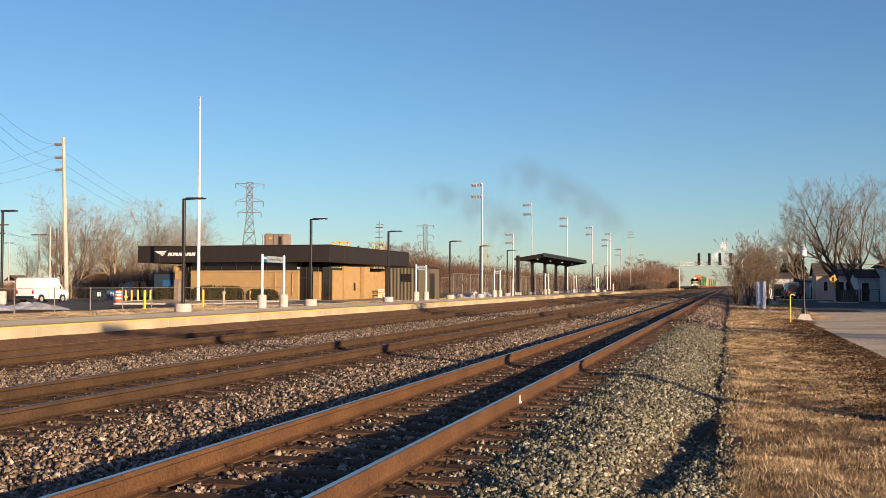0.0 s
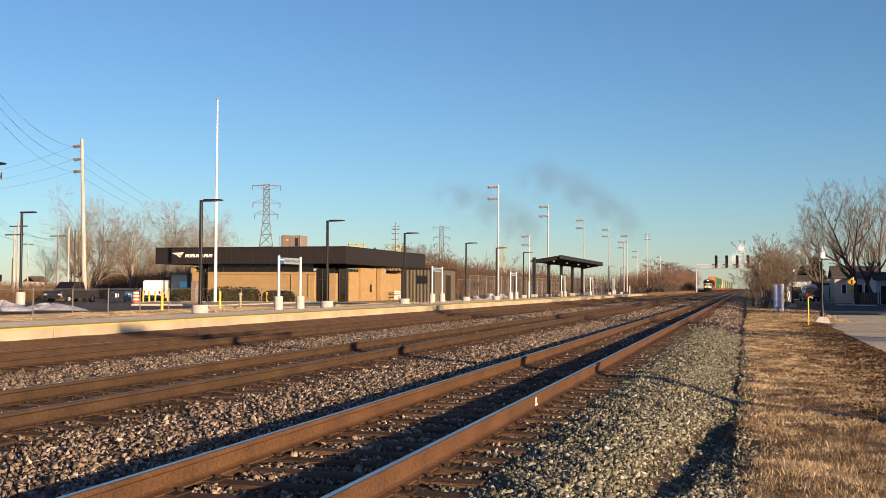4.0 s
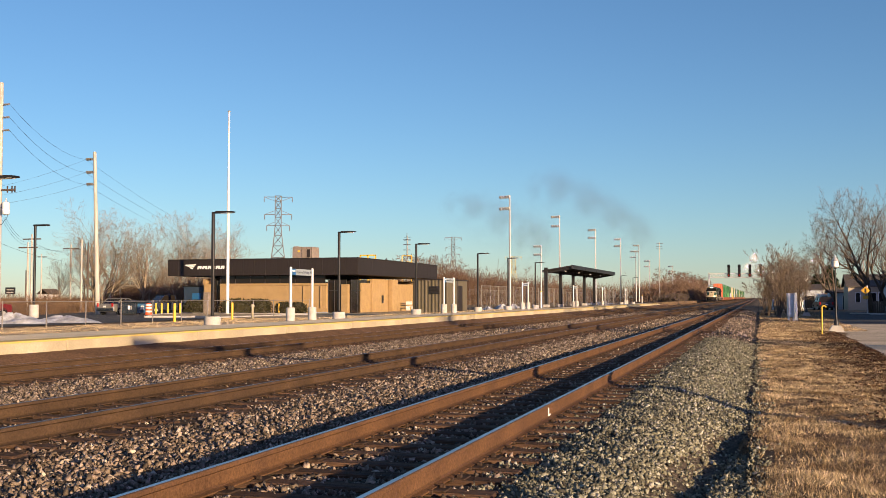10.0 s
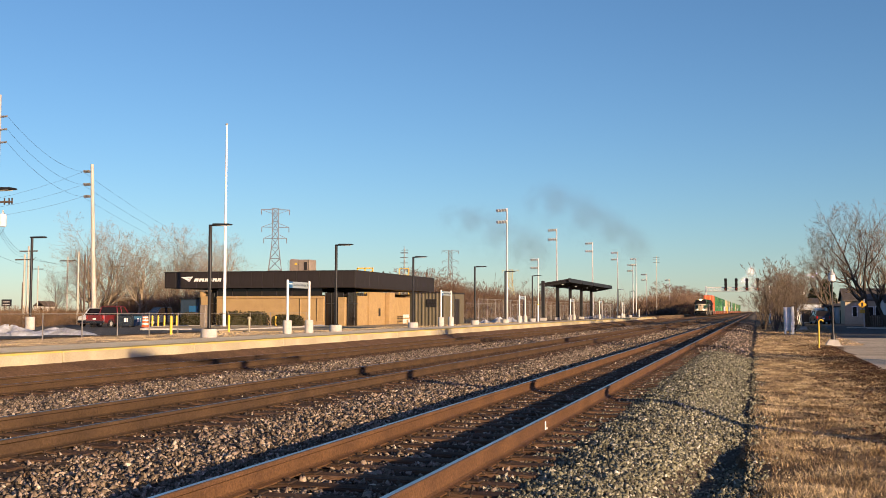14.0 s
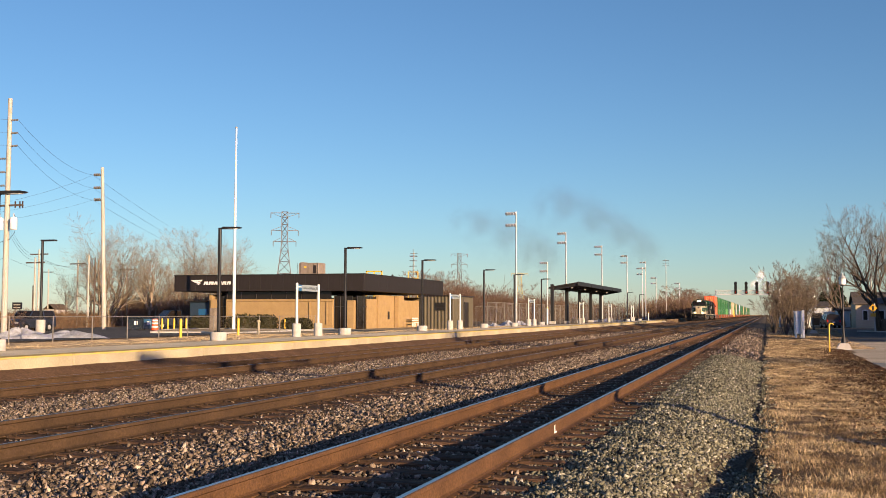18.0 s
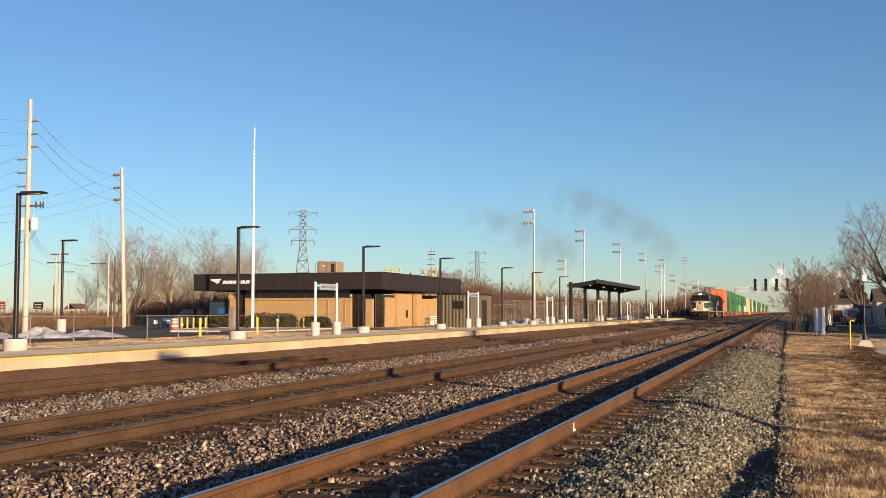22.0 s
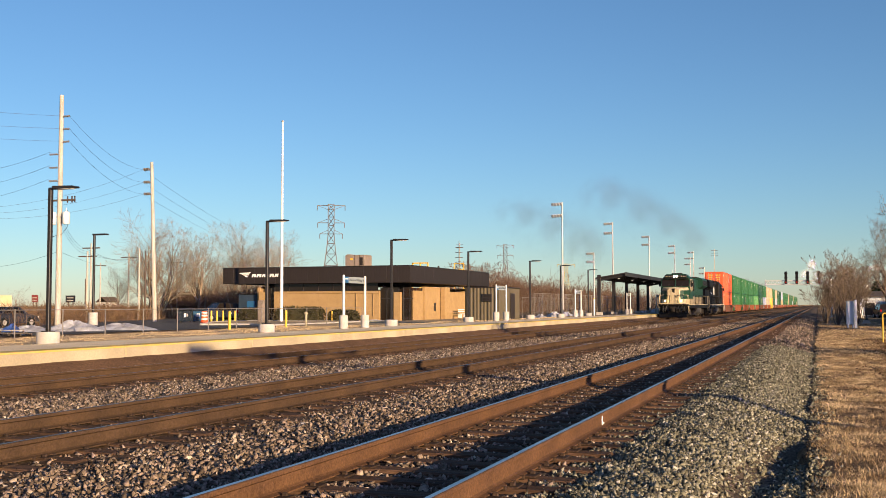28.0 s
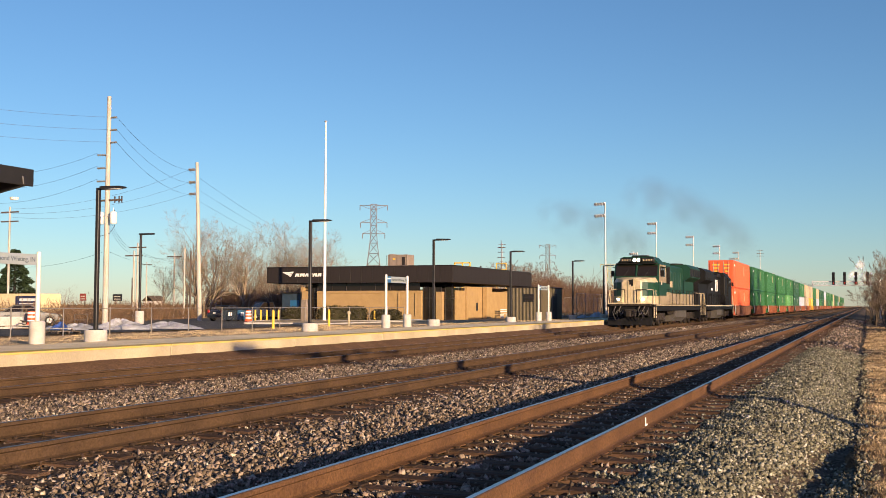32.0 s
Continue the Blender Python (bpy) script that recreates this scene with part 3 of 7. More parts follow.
def text_mesh(body, size, material, depth=0.004):
    cu = bpy.data.curves.new("text", "FONT")
    cu.body, cu.size, cu.extrude = body, size, depth
    cu.align_x, cu.align_y = "CENTER", "CENTER"
    tmp = bpy.data.objects.new("text", cu)
    scene.collection.objects.link(tmp)
    me = bpy.data.meshes.new_from_object(tmp.evaluated_get(bpy.context.evaluated_depsgraph_get()))
    bpy.data.objects.remove(tmp)
    me.materials.clear()
    me.materials.append(material)
    return me


M_SIGNGREY = mat("sign_grey", (0.25, 0.28, 0.29), (0.22, 0.25, 0.26), rough=0.4, fine=0.04)
M_SIGNBLUE = mat("sign_blue", (0.02, 0.10, 0.22), (0.02, 0.09, 0.2), rough=0.4, fine=0.04)
M_INK = mat("sign_ink", (0.07, 0.09, 0.11), rough=0.5, fine=0)


def station_sign():
    """Two white posts on concrete footings along y with the name board between them."""
    t = thing("station_sign", "grey and blue station name board on two white posts", "sign", group="station signs")
    for y in (-1.1, 1.1):
        part("footing", Shape().lathe([(0.19, -0.05), (0.19, 0.53), (0.17, 0.56), (0.1, 0.57)], (0, y, 0), 18), M_BASE, t, smooth=True)
        part("post", Shape().tube((0, y, 0.5), (0, y, 2.24), 0.055, n=14), M_CREAMPOST, t, smooth=True)
        part("post_cap", Shape().lathe([(0.055, 0), (0.05, 0.03), (0.02, 0.05)], (0, y, 2.24), 14), M_CREAMPOST, t)
    part("board", Shape().box((0, 0.2, 2.08), (0.035, 1.66, 0.27), 0.006), M_SIGNGREY, t)
    part("blue_panel", Shape().box((0, -0.84, 2.08), (0.035, 0.41, 0.27), 0.006), M_SIGNBLUE, t)
    part("bar", Shape().box((0.02, -0.84, 2.12), (0.006, 0.3, 0.05)), M_WHITE, t)
    me = text_mesh("Hammond Whiting, IN", 0.165, M_INK)
    for s in (1, -1):
        o = new("lettering", me)
        o.parent = t
        o.matrix_basis = pose(0.019 * s, 0.2, 2.08, 90, 0, 90 * s)
    return t


sign = station_sign()
SIGN_Y = (18.64, 40.83, 62.98, 85.4, 110.1, 131.3, 154.3)
sign.matrix_basis = pose(-19.0, SIGN_Y[0], PL_Z)
for y in SIGN_Y[1:]:
    copy_thing(sign, pose(-19.0, y, PL_Z))
for x, y, h in ((-19.0, 92.0, 1.5), (-19.0, 176, 1.6)):
    t = thing("marker_post", "short white post on the platform", "post", pose(x, y, PL_Z if y < 170 else -0.1))
    part("post", Shape().tube((0, 0, 0), (0, 0, h), 0.09, n=12), M_CREAMPOST, t, smooth=True)
    part("post_cap", Shape().lathe([(0.11, 0), (0.11, 0.06), (0.03, 0.1)], (0, 0, h), 12), M_YELLOW, t)


def platform_shelter(length, m):
    """Open shelter: a row of wide posts at the back, a roof that rises towards the tracks."""
    t = thing("platform_shelter", "open black steel platform shelter with a sloping roof", "shelter", m, "platform shelters")
    n = max(2, round(length / 7.3))
    for i in range(n + 1):
        y = 0.3 + i * (length - 0.6) / n
        part("post", Shape().box((-2.6, y, 1.85), (0.34, 0.3, 3.7 if i else 4.3), 0.02, m=None), M_BLACK, t)
        part("footing", Shape().box((-2.6, y, 0.12), (0.6, 0.55, 0.3), 0.03), M_BASE, t)
        a = math.atan2(0.5, 2.8)
        part("rafter", Shape().box((-1.3, y, 3.72), (2.9, 0.14, 0.24), 0.02, m=Matrix.Rotation(-a, 3, "Y")), M_BLACK, t)
        part("downlight", Shape().lathe([(0.09, 0), (0.11, 0.06)], (-0.7, y + 0.5, 3.6), 12), M_WHITE, t)
    roof = Shape().prism([(-2.85, 3.62), (0.05, 4.10), (0.05, 4.2), (-2.85, 3.74)], 0, length, "y")
    part("roof", roof, M_BROWNMETAL, t)
    part("fascia", Shape().box((0.06, length / 2, 4.06), (0.05, length, 0.4), 0.01), M_BLACK, t)
    part("gutter", Shape().box((-2.88, length / 2, 3.64), (0.1, length, 0.2), 0.02), M_BLACK, t)
    k = 0
    while 0.6 + k * 1.2 < length:
        part("purlin", Shape().box((-1.4, 0.6 + k * 1.2, 3.80), (2.8, 0.06, 0.08), m=Matrix.Rotation(-math.atan2(0.48, 2.9), 3, "Y")), M_BLACK, t)
        k += 1
    return t


platform_shelter(32.2, pose(-18.0, 102.0, PL_Z))
platform_shelter(22.0, pose(-18.0, -3.6, PL_Z - 0.14))


# ---- station building ----
BX0, BX1, BY0, BY1 = -56.6, -36.2, 90.2, 115.0
GZ = -0.22


def station():
    t = thing("station_building", "low tan brick railway station with a deep dark brown metal fascia", "building")
    wx0, wx1, wy0, wy1 = -53.2, -37.6, 91.3, 113.5

    def wall(c, s, nm="wall", m_=M_BRICK):
        return part(nm, Shape().box(c, s, 0.02), m_, t)

    # low brick walls, with dark glass between them and the soffit
    wall((-45.55, wy0, 1.22), (11.5, 0.35, 2.9))
    wall((-52.65, wy0, 1.22), (0.75, 0.5, 2.9), "pier")
    wall((-38.0, wy0 + 0.2, 1.15), (0.7, 0.5, 2.8), "pier")
    wall((wx1 + 0.2, 99.0, 1.45), (0.4, 4.6, 3.4))
    wall((wx1 + 0.7, 101.9, 1.45), (0.5, 1.6, 3.4), "pier")
    wall((wx1 - 0.3, 107.4, 1.25), (0.4, 8.4, 2.95))
    wall((wx0, 102.4, 1.45), (0.35, 22, 3.4))
    wall(((wx0 + wx1) / 2, wy1, 1.45), (wx1 - wx0, 0.35, 3.4))
    wall((-45.5, wy0 - 0.22, 2.5), (11.6, 0.08, 0.12), "ledge")
    wall((-45.5, wy0 - 0.22, 0.02), (11.6, 0.1, 0.45), "plinth")
    for x in (-42.2, -40.4):
        part("downpipe", Shape().box((x, wy0 - 0.22, 1.1), (0.12, 0.09, 2.6), 0.02), M_BRICK, t)
    # glass
    for i in range(7):
        part("window", Shape().box((-50.5 + i * 1.62, wy0 + 0.02, 3.05), (1.54, 0.05, 0.72)), M_GLASS, t)
        part("mullion", Shape().box((-51.3 + i * 1.62, wy0, 3.05), (0.08, 0.12, 0.8), 0.01), M_BROWNMETAL, t)
    for x, y, w, ry in ((-51.95, wy0 + 0.3, 0.9, 0), (-38.9, wy0 + 0.4, 1.9, 0), (wx1 + 0.05, 94.2, 5.0, 90), (wx1 + 0.1, 103.0, 0.7, 90)):
        pane = part("glass_door", Shape().box((0, 0, 1.4), (w, 0.05, 3.2)), M_GLASS, t, m=pose(x, y, 0, 0, 0, ry))
        for q in np.arange(-w / 2, w / 2 + 0.01, max(w / 3, 0.6)):
            part("door_frame", Shape().box((q, -0.05, 1.4), (0.07, 0.07, 3.2), 0.01), M_BLACK, pane)
        part("door_rail", Shape().box((0, -0.05, 1.95), (w, 0.06, 0.08), 0.01), M_BLACK, pane)
    part("wall_panel", Shape().box((wx1 + 0.42, 99.5, 1.1), (0.05, 0.5, 0.8), 0.01), M_BLACK, t, "small dark wall panel")
    wall((wx1 - 0.02, 95.4, 1.25), (0.44, 2.5, 2.95), "pier")
    # added dark boxes that block the sky and stand in for the unlit interior
    part("dark_backing", Shape().box((-39.3, 94.4, 1.6), (3.0, 0.2, 3.6)).box((-51.9, 93.0, 1.6), (1.9, 0.2, 3.6)), M_BROWNMETAL, t)
    # roof and fascia of upright panels
    part("roof", Shape().box(((BX0 + BX1) / 2, (BY0 + BY1) / 2, 4.75), (BX1 - BX0 - 0.3, BY1 - BY0 - 0.3, 0.3)), M_BLACK, t)
    part("soffit", Shape().box(((BX0 + BX1) / 2, (BY0 + BY1) / 2, 3.5), (BX1 - BX0 - 0.2, BY1 - BY0 - 0.2, 0.1)), M_BROWNMETAL, t)
    fz = (3.44 + 5.05) / 2
    nx, ny = 17, 20
    px = Shape().box((0, 0, 0), ((BX1 - BX0) / nx - 0.012, 0.09, 1.58), 0.004).mesh("fascia_panel", M_BROWNMETAL)
    py = Shape().box((0, 0, 0), (0.09, (BY1 - BY0) / ny - 0.012, 1.58), 0.004).mesh("fascia_panel", M_BROWNMETAL)
    for i in range(nx):
        for y in (BY0, BY1):
            o = new("fascia_panel", px)
            o.parent, o.location = t, (BX0 + (i + 0.5) * (BX1 - BX0) / nx, y, fz)
    for i in range(ny):
        for x in (BX0, BX1):
            o = new("fascia_panel", py)
            o.parent, o.location = t, (x, BY0 + (i + 0.5) * (BY1 - BY0) / ny, fz)
    for c, s in ((((BX0 + BX1) / 2, BY0, 5.06), (BX1 - BX0 + 0.16, 0.22, 0.06)), ((BX1, (BY0 + BY1) / 2, 5.06), (0.22, BY1 - BY0 + 0.16, 0.06)), (((BX0 + BX1) / 2, BY1, 5.06), (BX1 - BX0 + 0.16, 0.22, 0.06)), ((BX0, (BY0 + BY1) / 2, 5.06), (0.22, BY1 - BY0 + 0.16, 0.06))):
        part("coping", Shape().box(c, s, 0.015), M_BLACK, t)
    # wing-shaped emblem and a row of plain blocks for the lettering
    em = Shape()
    for k, (a, b, w) in enumerate(((0.0, 1.35, 0.16), (0.35, 1.25, 0.13), (0.62, 1.15, 0.11))):
        z = 4.55 - k * 0.17
        em.prism([(-54.75 + a, z), (-53.4 - k * 0.12, z + 0.06), (-53.55 - k * 0.14, z - w * 0.5), (-54.75 + a + 0.35, z - w)], BY0 - 0.09, BY0 - 0.05, "y")
    part("emblem", em, M_WHITE, t, "white wing-shaped emblem")
    x = -53.3
    for w in (0.46, 0.56, 0.4, 0.34, 0.46, 0.42):
        block = Shape().prism([(x, 4.1), (x + w * 0.34, 4.1), (x + w * 0.42, 4.22), (x + w * 0.62, 4.22), (x + w * 0.66, 4.1), (x + w, 4.1), (x + w + 0.05, 4.42), (x + 0.12, 4.42)], BY0 - 0.09, BY0 - 0.05, "y")
        part("letter_block", block, M_WHITE, t)
        x += w + 0.07
    return t


station()

bench = thing("bench", "white slatted bench by the station wall", "bench", pose(-36.6, 106.8, GZ + 0.1, 0, 0, 90))
for z in (0.45, 0.7, 0.9):
    part("slat", Shape().box((0, 0.0 if z < 0.5 else 0.2, z), (2.0, 0.35 if z < 0.5 else 0.05, 0.06 if z < 0.5 else 0.12), 0.01), M_WHITE, bench)
for x in (-0.9, 0.9):
    part("leg", Shape().box((x, 0.05, 0.22), (0.08, 0.4, 0.44), 0.01), M_WHITE, bench)

walkway = part("walkway", Shape().box((-43, 87.6, -0.29), (17.5, 5.2, 0.24), 0.02), M_CONCRETE)
tagged(walkway, "pale concrete walk in front of the station", "pavement", kind="structure")
side_walk = part("side_walk", Shape().box((-28.6, 88, -0.26), (15.6, 46, 0.22), 0.02), M_VERGE)
tagged(side_walk, "trodden dry ground between station and platform", "ground", kind="structure")


def flagpole():
    t = thing("flagpole", "tall white flagpole without a flag", "flagpole", pose(-46.5, 84.0, GZ))
    part("shaft", Shape().tube((0, 0, 0), (0, 0, 18.6), 0.16, 0.075, 14), M_WHITE, t, smooth=True)
    part("truck", Shape().lathe([(0.12, 0), (0.14, 0.06), (0.05, 0.14), (0.02, 0.16)], (0, 0, 18.6), 12), M_GALV, t)


flagpole()

M_UNIT = mat("rooftop_unit_metal", (0.23, 0.18, 0.135), (0.19, 0.15, 0.115), rough=0.6, fine=0.08)
unit = thing("rooftop_air_conditioner", "tan sheet metal air conditioner on the station roof", "air conditioner", pose(-48.45, 104.6, 4.9))
part("curb", Shape().box((0, 0, 0.3), (2.6, 1.7, 0.6), 0.02), M_BROWNMETAL, unit)
part("casing", Shape().box((0.35, 0, 1.28), (2.2, 1.9, 1.4), 0.04), M_UNIT, unit)
part("intake_hood", Shape().prism([(-0.95, 0.75), (-0.95, 1.9), (-0.75, 2.05), (-0.3, 2.05), (-0.3, 0.75)], -0.9, 0.9, "y"), M_UNIT, unit)
for x in (-1.2, 0.1, 0.72, 1.25):
    part("panel_seam", Shape().box((x + 0.1, -0.957, 1.28), (0.03, 0.02, 1.35)), M_BROWNMETAL, unit)
part("louvre", Shape().box((1.0, -0.96, 1.25), (0.4, 0.03, 0.9), 0.01), M_BROWNMETAL, unit)
part("label_bar", Shape().box((-0.15, -0.965, 1.5), (0.3, 0.012, 0.2)), M_YELLOW, unit)
for x in (-5.5, 4.0, 7.5):
    v_ = thing("roof_vent", "small dark vent pipe on the station roof", "vent pipe", pose(-46.4 + x, 103 + x * 0.3, 4.9))
    part("pipe", Shape().tube((0, 0, 0), (0, 0, 0.55), 0.07, n=10), M_BROWNMETAL, v_)
    part("cap", Shape().lathe([(0.12, 0.5), (0.12, 0.58), (0.04, 0.66)], n=10), M_BROWNMETAL, v_)


def shed(m):
    """Upright shed of ribbed sheet metal."""
    t = thing("equipment_shed", "olive ribbed sheet metal equipment shed", "shed", m)
    w, d, h = 2.6, 5.0, 2.45
    prof = []
    n = 10
    for i in range(n):
        x = -w / 2 + w * i / n
        prof += [(x, 0.0), (x + 0.12, 0.0), (x + 0.15, 0.05), (x + 0.23, 0.05)]
    front = [(x, -d / 2 - z) for x, z in prof] + [(w / 2, -d / 2), (w / 2, -d / 2 + 0.05), (-w / 2, -d / 2 + 0.05)]
    part("front_wall", Shape().prism(front, 0, h, "z"), M_SHED, t)
    part("side_wall", Shape().box((w / 2 - 0.03, 0, h / 2), (0.06, d, h), 0.01), M_SHED, t)
    part("side_wall", Shape().box((-w / 2 + 0.03, 0, h / 2), (0.06, d, h), 0.01), M_SHED, t)
    part("back_wall", Shape().box((0, d / 2, h / 2), (w, 0.06, h), 0.01), M_SHED, t)
    part("roof", Shape().box((0, 0, h + 0.04), (w + 0.12, d + 0.15, 0.09), 0.02), M_BROWNMETAL, t)
    louvre = part("louvre", Shape().box((0.35, -d / 2 - 0.09, 1.75), (0.75, 0.05, 0.55), 0.01), M_BLACK, t)
    for k in range(5):
        part("blade", Shape().box((0.35, -d / 2 - 0.125, 1.55 + 0.1 * k), (0.68, 0.03, 0.05), 0.008), M_BROWNMETAL, louvre)
    part("door", Shape().box((w / 2 + 0.02, 0.6, 1.05), (0.06, 1.0, 2.05), 0.01), M_BROWNMETAL, t)
    return t


shed(pose(-22.3, 71.8, 0.05))


# ---- hedges along the station wall ----
def hedge(m, sx, sy, sz, seed):
    """A clipped hedge: a lumpy core under thousands of small leaves."""
    g = np.random.default_rng(seed)
    t = thing("hedge", "clipped dark evergreen hedge in front of the station", "hedge", m, "hedges")
    n = 2600
    d = g.normal(0, 1, (n, 3))
    d /= np.linalg.norm(d, axis=1, keepdims=True)
    d = np.sign(d) * np.abs(d) ** 0.55
    d[:, 2] = np.abs(d[:, 2])
    c = d * [sx / 2, sy / 2, sz] * g.uniform(0.88, 1.06, (n, 1))
    q = g.normal(0, 0.06, (n, 4, 3))
    v = (c[:, None] + q).reshape(-1, 3)
    leaves = new("leaves", raw_mesh("leaves", v, np.arange(n * 4).reshape(-1, 4), M_HEDGE))
    leaves.parent = t
    part("core", Shape().box((0, 0, sz * 0.44), (sx * 0.86, sy * 0.8, sz * 0.86), 0.15), M_HEDGE, t)


hedge(pose(-51.1, 86.6, GZ), 2.6, 1.4, 1.25, 1)
hedge(pose(-46.0, 86.6, GZ), 5.3, 1.5, 1.35, 2)
hedge(pose(-41.4, 86.6, GZ), 2.9, 1.4, 1.05, 3)


# ---- fences ----
M_FENCE = mat("weathered_fence_steel", (0.21, 0.19, 0.165), (0.15, 0.135, 0.12), rough=0.65, metal=0.2, fine=0.15)
def chain_fence(name, x, ys, z, h, label, step=0.12):
    """Posts, a top rail and a woven mesh of thin wires, along y."""
    t = thing(name, label, "fence", kind="structure")
    for y in ys:
        part("post", Shape().tube((x, y, z - 0.1), (x, y, z + h + 0.05), 0.032, n=8), M_FENCE, t)
    part("top_rail", Shape().tube((x, ys[0], z + h), (x, ys[-1], z + h), 0.02, n=6), M_FENCE, t)
    a, b = ys[0], ys[-1]
    k = np.arange(a - h, b, step)
    vs, fs = [], []
    r = 0.0018 if h < 2 else 0.005
    for s in (1, -1):
        for q in k:
            y0, y1 = (q, q + h) if s > 0 else (q + h, q)
            i = len(vs)
            vs += [(x, y0 - r, z + 0.05), (x, y0 + r, z + 0.05), (x, y1 + r, z + h), (x, y1 - r, z + h)]
            fs.append((i, i + 1, i + 2, i + 3))
    wires = new("wire_mesh", raw_mesh("wire_mesh", vs, fs, M_WIRE))
    wires.parent = t
    tagged(wires, kind="stuff")
    return t


chain_fence("lot_fence", -36.5, [26.2 + 3.36 * i for i in range(17)], -0.28, 1.35, "low galvanised chain-link fence along the grass", 0.16)
chain_fence("platform_fence", -23.0, [86 + 3.0 * i for i in range(30)], 0.0, 2.3, "tall galvanised chain-link fence behind the platform", 0.09)
chain_fence("yard_fence", -33.0, [118 + 4.0 * i for i in range(22)], -0.2, 2.4, "tall galvanised chain-link fence by the yard", 0.2)


# ---- poles, cables, towers ----
def insulator_arm(s, x0, x1, z, y=0, fat=0.075):
    s.tube((x0, y, z), (x1, y, z + 0.12), 0.035, 0.028, 6)
    for k in range(4):
        q = x0 + (x1 - x0) * (0.35 + 0.18 * k)
        s.tube((q - 0.03, y, z + 0.06), (q + 0.03, y, z + 0.08), fat, n=8)


def big_pole(m, h, lean=0.0, gear=False, side=-1):
    t = thing("utility_pole", "tall weathered wooden utility pole with line insulators", "utility pole", m, "utility poles")
    part("shaft", Shape().tube((0, 0, -0.3), (lean, 0, h), 0.22, 0.15, 12), M_WOODPOLE, t, smooth=True)
    for k, z in enumerate((15.6, 14.65, 13.7, 12.8, 11.8, 10.8) if gear else (14.75, 13.5, 12.35)):
        s = Shape()
        insulator_arm(s, lean * z / h, lean * z / h + (0.75 if gear and k < 3 else (-1.05 if gear else -1.0)), z, fat=0.08 if gear else 0.15)
        part("insulator", s, M_FENCE, t)
    if gear:
        part("crossarm", Shape().box((0.25, 0, 9.4), (2.3, 0.12, 0.14), 0.02), M_OLDWOOD, t)
        for x in (-0.8, 0.7, 1.1, 1.35):
            part("pin_insulator", Shape().tube((x, 0, 9.2), (x, 0, 9.68), 0.05, n=6), M_IRON, t)
        for x in (-0.5, 0.72):
            can = part("transformer", Shape().lathe([(0.22, 0), (0.26, 0.05), (0.26, 0.8), (0.22, 0.9), (0.06, 0.94)], (x, -0.15, 7.6), 14), M_WHITE, t, smooth=True)
            part("bushing", Shape().tube((x, -0.15, 8.5), (x, -0.15, 8.8), 0.04, n=6), M_GALV, can)
        part("hanger", Shape().box((0.1, -0.1, 8.2), (1.0, 0.08, 0.1), 0.01), M_GALV, t)
        part("drop_wire", Shape().pipe([(0.7, -0.15, 8.8), (0.95, -0.1, 8.3), (0.8, -0.1, 7.4), (0.35, -0.1, 6.9), (-0.5, -0.1, 6.7), (-0.75, -0.1, 7.2)], 0.018, 5), M_CABLE, t)
    return t


big_pole(pose(-52.75, 61.6, -0.3), 17.3, 0.0, True)
big_pole(pose(-59.9, 83.4, -0.3), 15.5, -0.6)


def street_pole(m, h, dark=False, arms=1, r=0.12, label="old wooden utility pole with a crossarm"):
    t = thing("utility_pole", label, "utility pole", m, "utility poles")
    part("shaft", Shape().tube((0, 0, -0.3), (0, 0, h), r, r * 0.7, 10), M_OLDWOOD if dark else M_WOODPOLE, t, smooth=True)
    for k in range(arms):
        part("crossarm", Shape().box((0, 0, h - 0.5 - 0.9 * k), (2.2, 0.1, 0.13), 0.02), M_OLDWOOD, t)
    return t


for x, y, h, dark, arms in ((-68.4, 84, 7.1, False, 1), (-71.2, 88, 8.2, False, 1), (-71.75, 98, 7.9, True, 0), (-72.3, 97.6, 8.2, False, 0), (-77.8, 103, 8.0, False, 1), (-119.3, 150, 9.3, False, 1), (-122.5, 150, 6.5, True, 0), (-75.9, 75, 11.0, False, 2), (-75.8, 110, 7.6, False, 1), (-99, 286, 20, False, 2), (-32.6, 358, 20.6, False, 3)):
    street_pole(pose(x, y, -0.4), h, dark, arms)


def cable(pts, sag, r=0.010):
    c = Shape()
    for a, b in zip(pts, pts[1:]):
        a, b = Vector(a), Vector(b)
        q = [a.lerp(b, i / 8) - Vector((0, 0, sag * 4 * (i / 8) * (1 - i / 8))) for i in range(9)]
        c.pipe(q, r, 4)
    ob = part("overhead_cable", c, M_CABLE)
    tagged(ob, "thin dark overhead cable between poles", "cable", "overhead cables")
    return ob


for z0, z1, zl in ((15.42, 14.5, 14.9), (14.47, 13.25, 13.9), (13.52, 12.1, 13.0)):
    cable([(-52.05, 61.6, z0), (-61.5, 83.4, z1), (-110, 190, z1 + 0.5)], 0.8)
    cable([(-52.65, 61.6, z0), (-57.5, 51.0, zl)], 0.15)
    cable([(-61.5, 83.4, z1), (-75.9, 75, 10.4 - 0.33 * (14.5 - z1))], 0.9)
for z0, zl in ((12.75, 13.5), (11.75, 12.1), (10.75, 10.75)):
    cable([(-53.75, 61.6, z0), (-76, 73, zl)], 0.5)
for k in range(3):
    cable([(-52.5, 61.6, 7.0 + 0.3 * k), (-68.6, 84, 6.5 + 0.25 * k), (-72.1, 98, 6.9 - 0.35 * k), (-77.8, 103, 7.2)], 0.5)
cable([(-75.9, 75, 4.9), (-52.75, 61.6, 5.3), (-72.1, 98, 5.4)], 0.5)
for z in (10.0, 9.2):
    cable([(-75.9, 75, z), (-98, 62, z + 0.4)], 0.5)


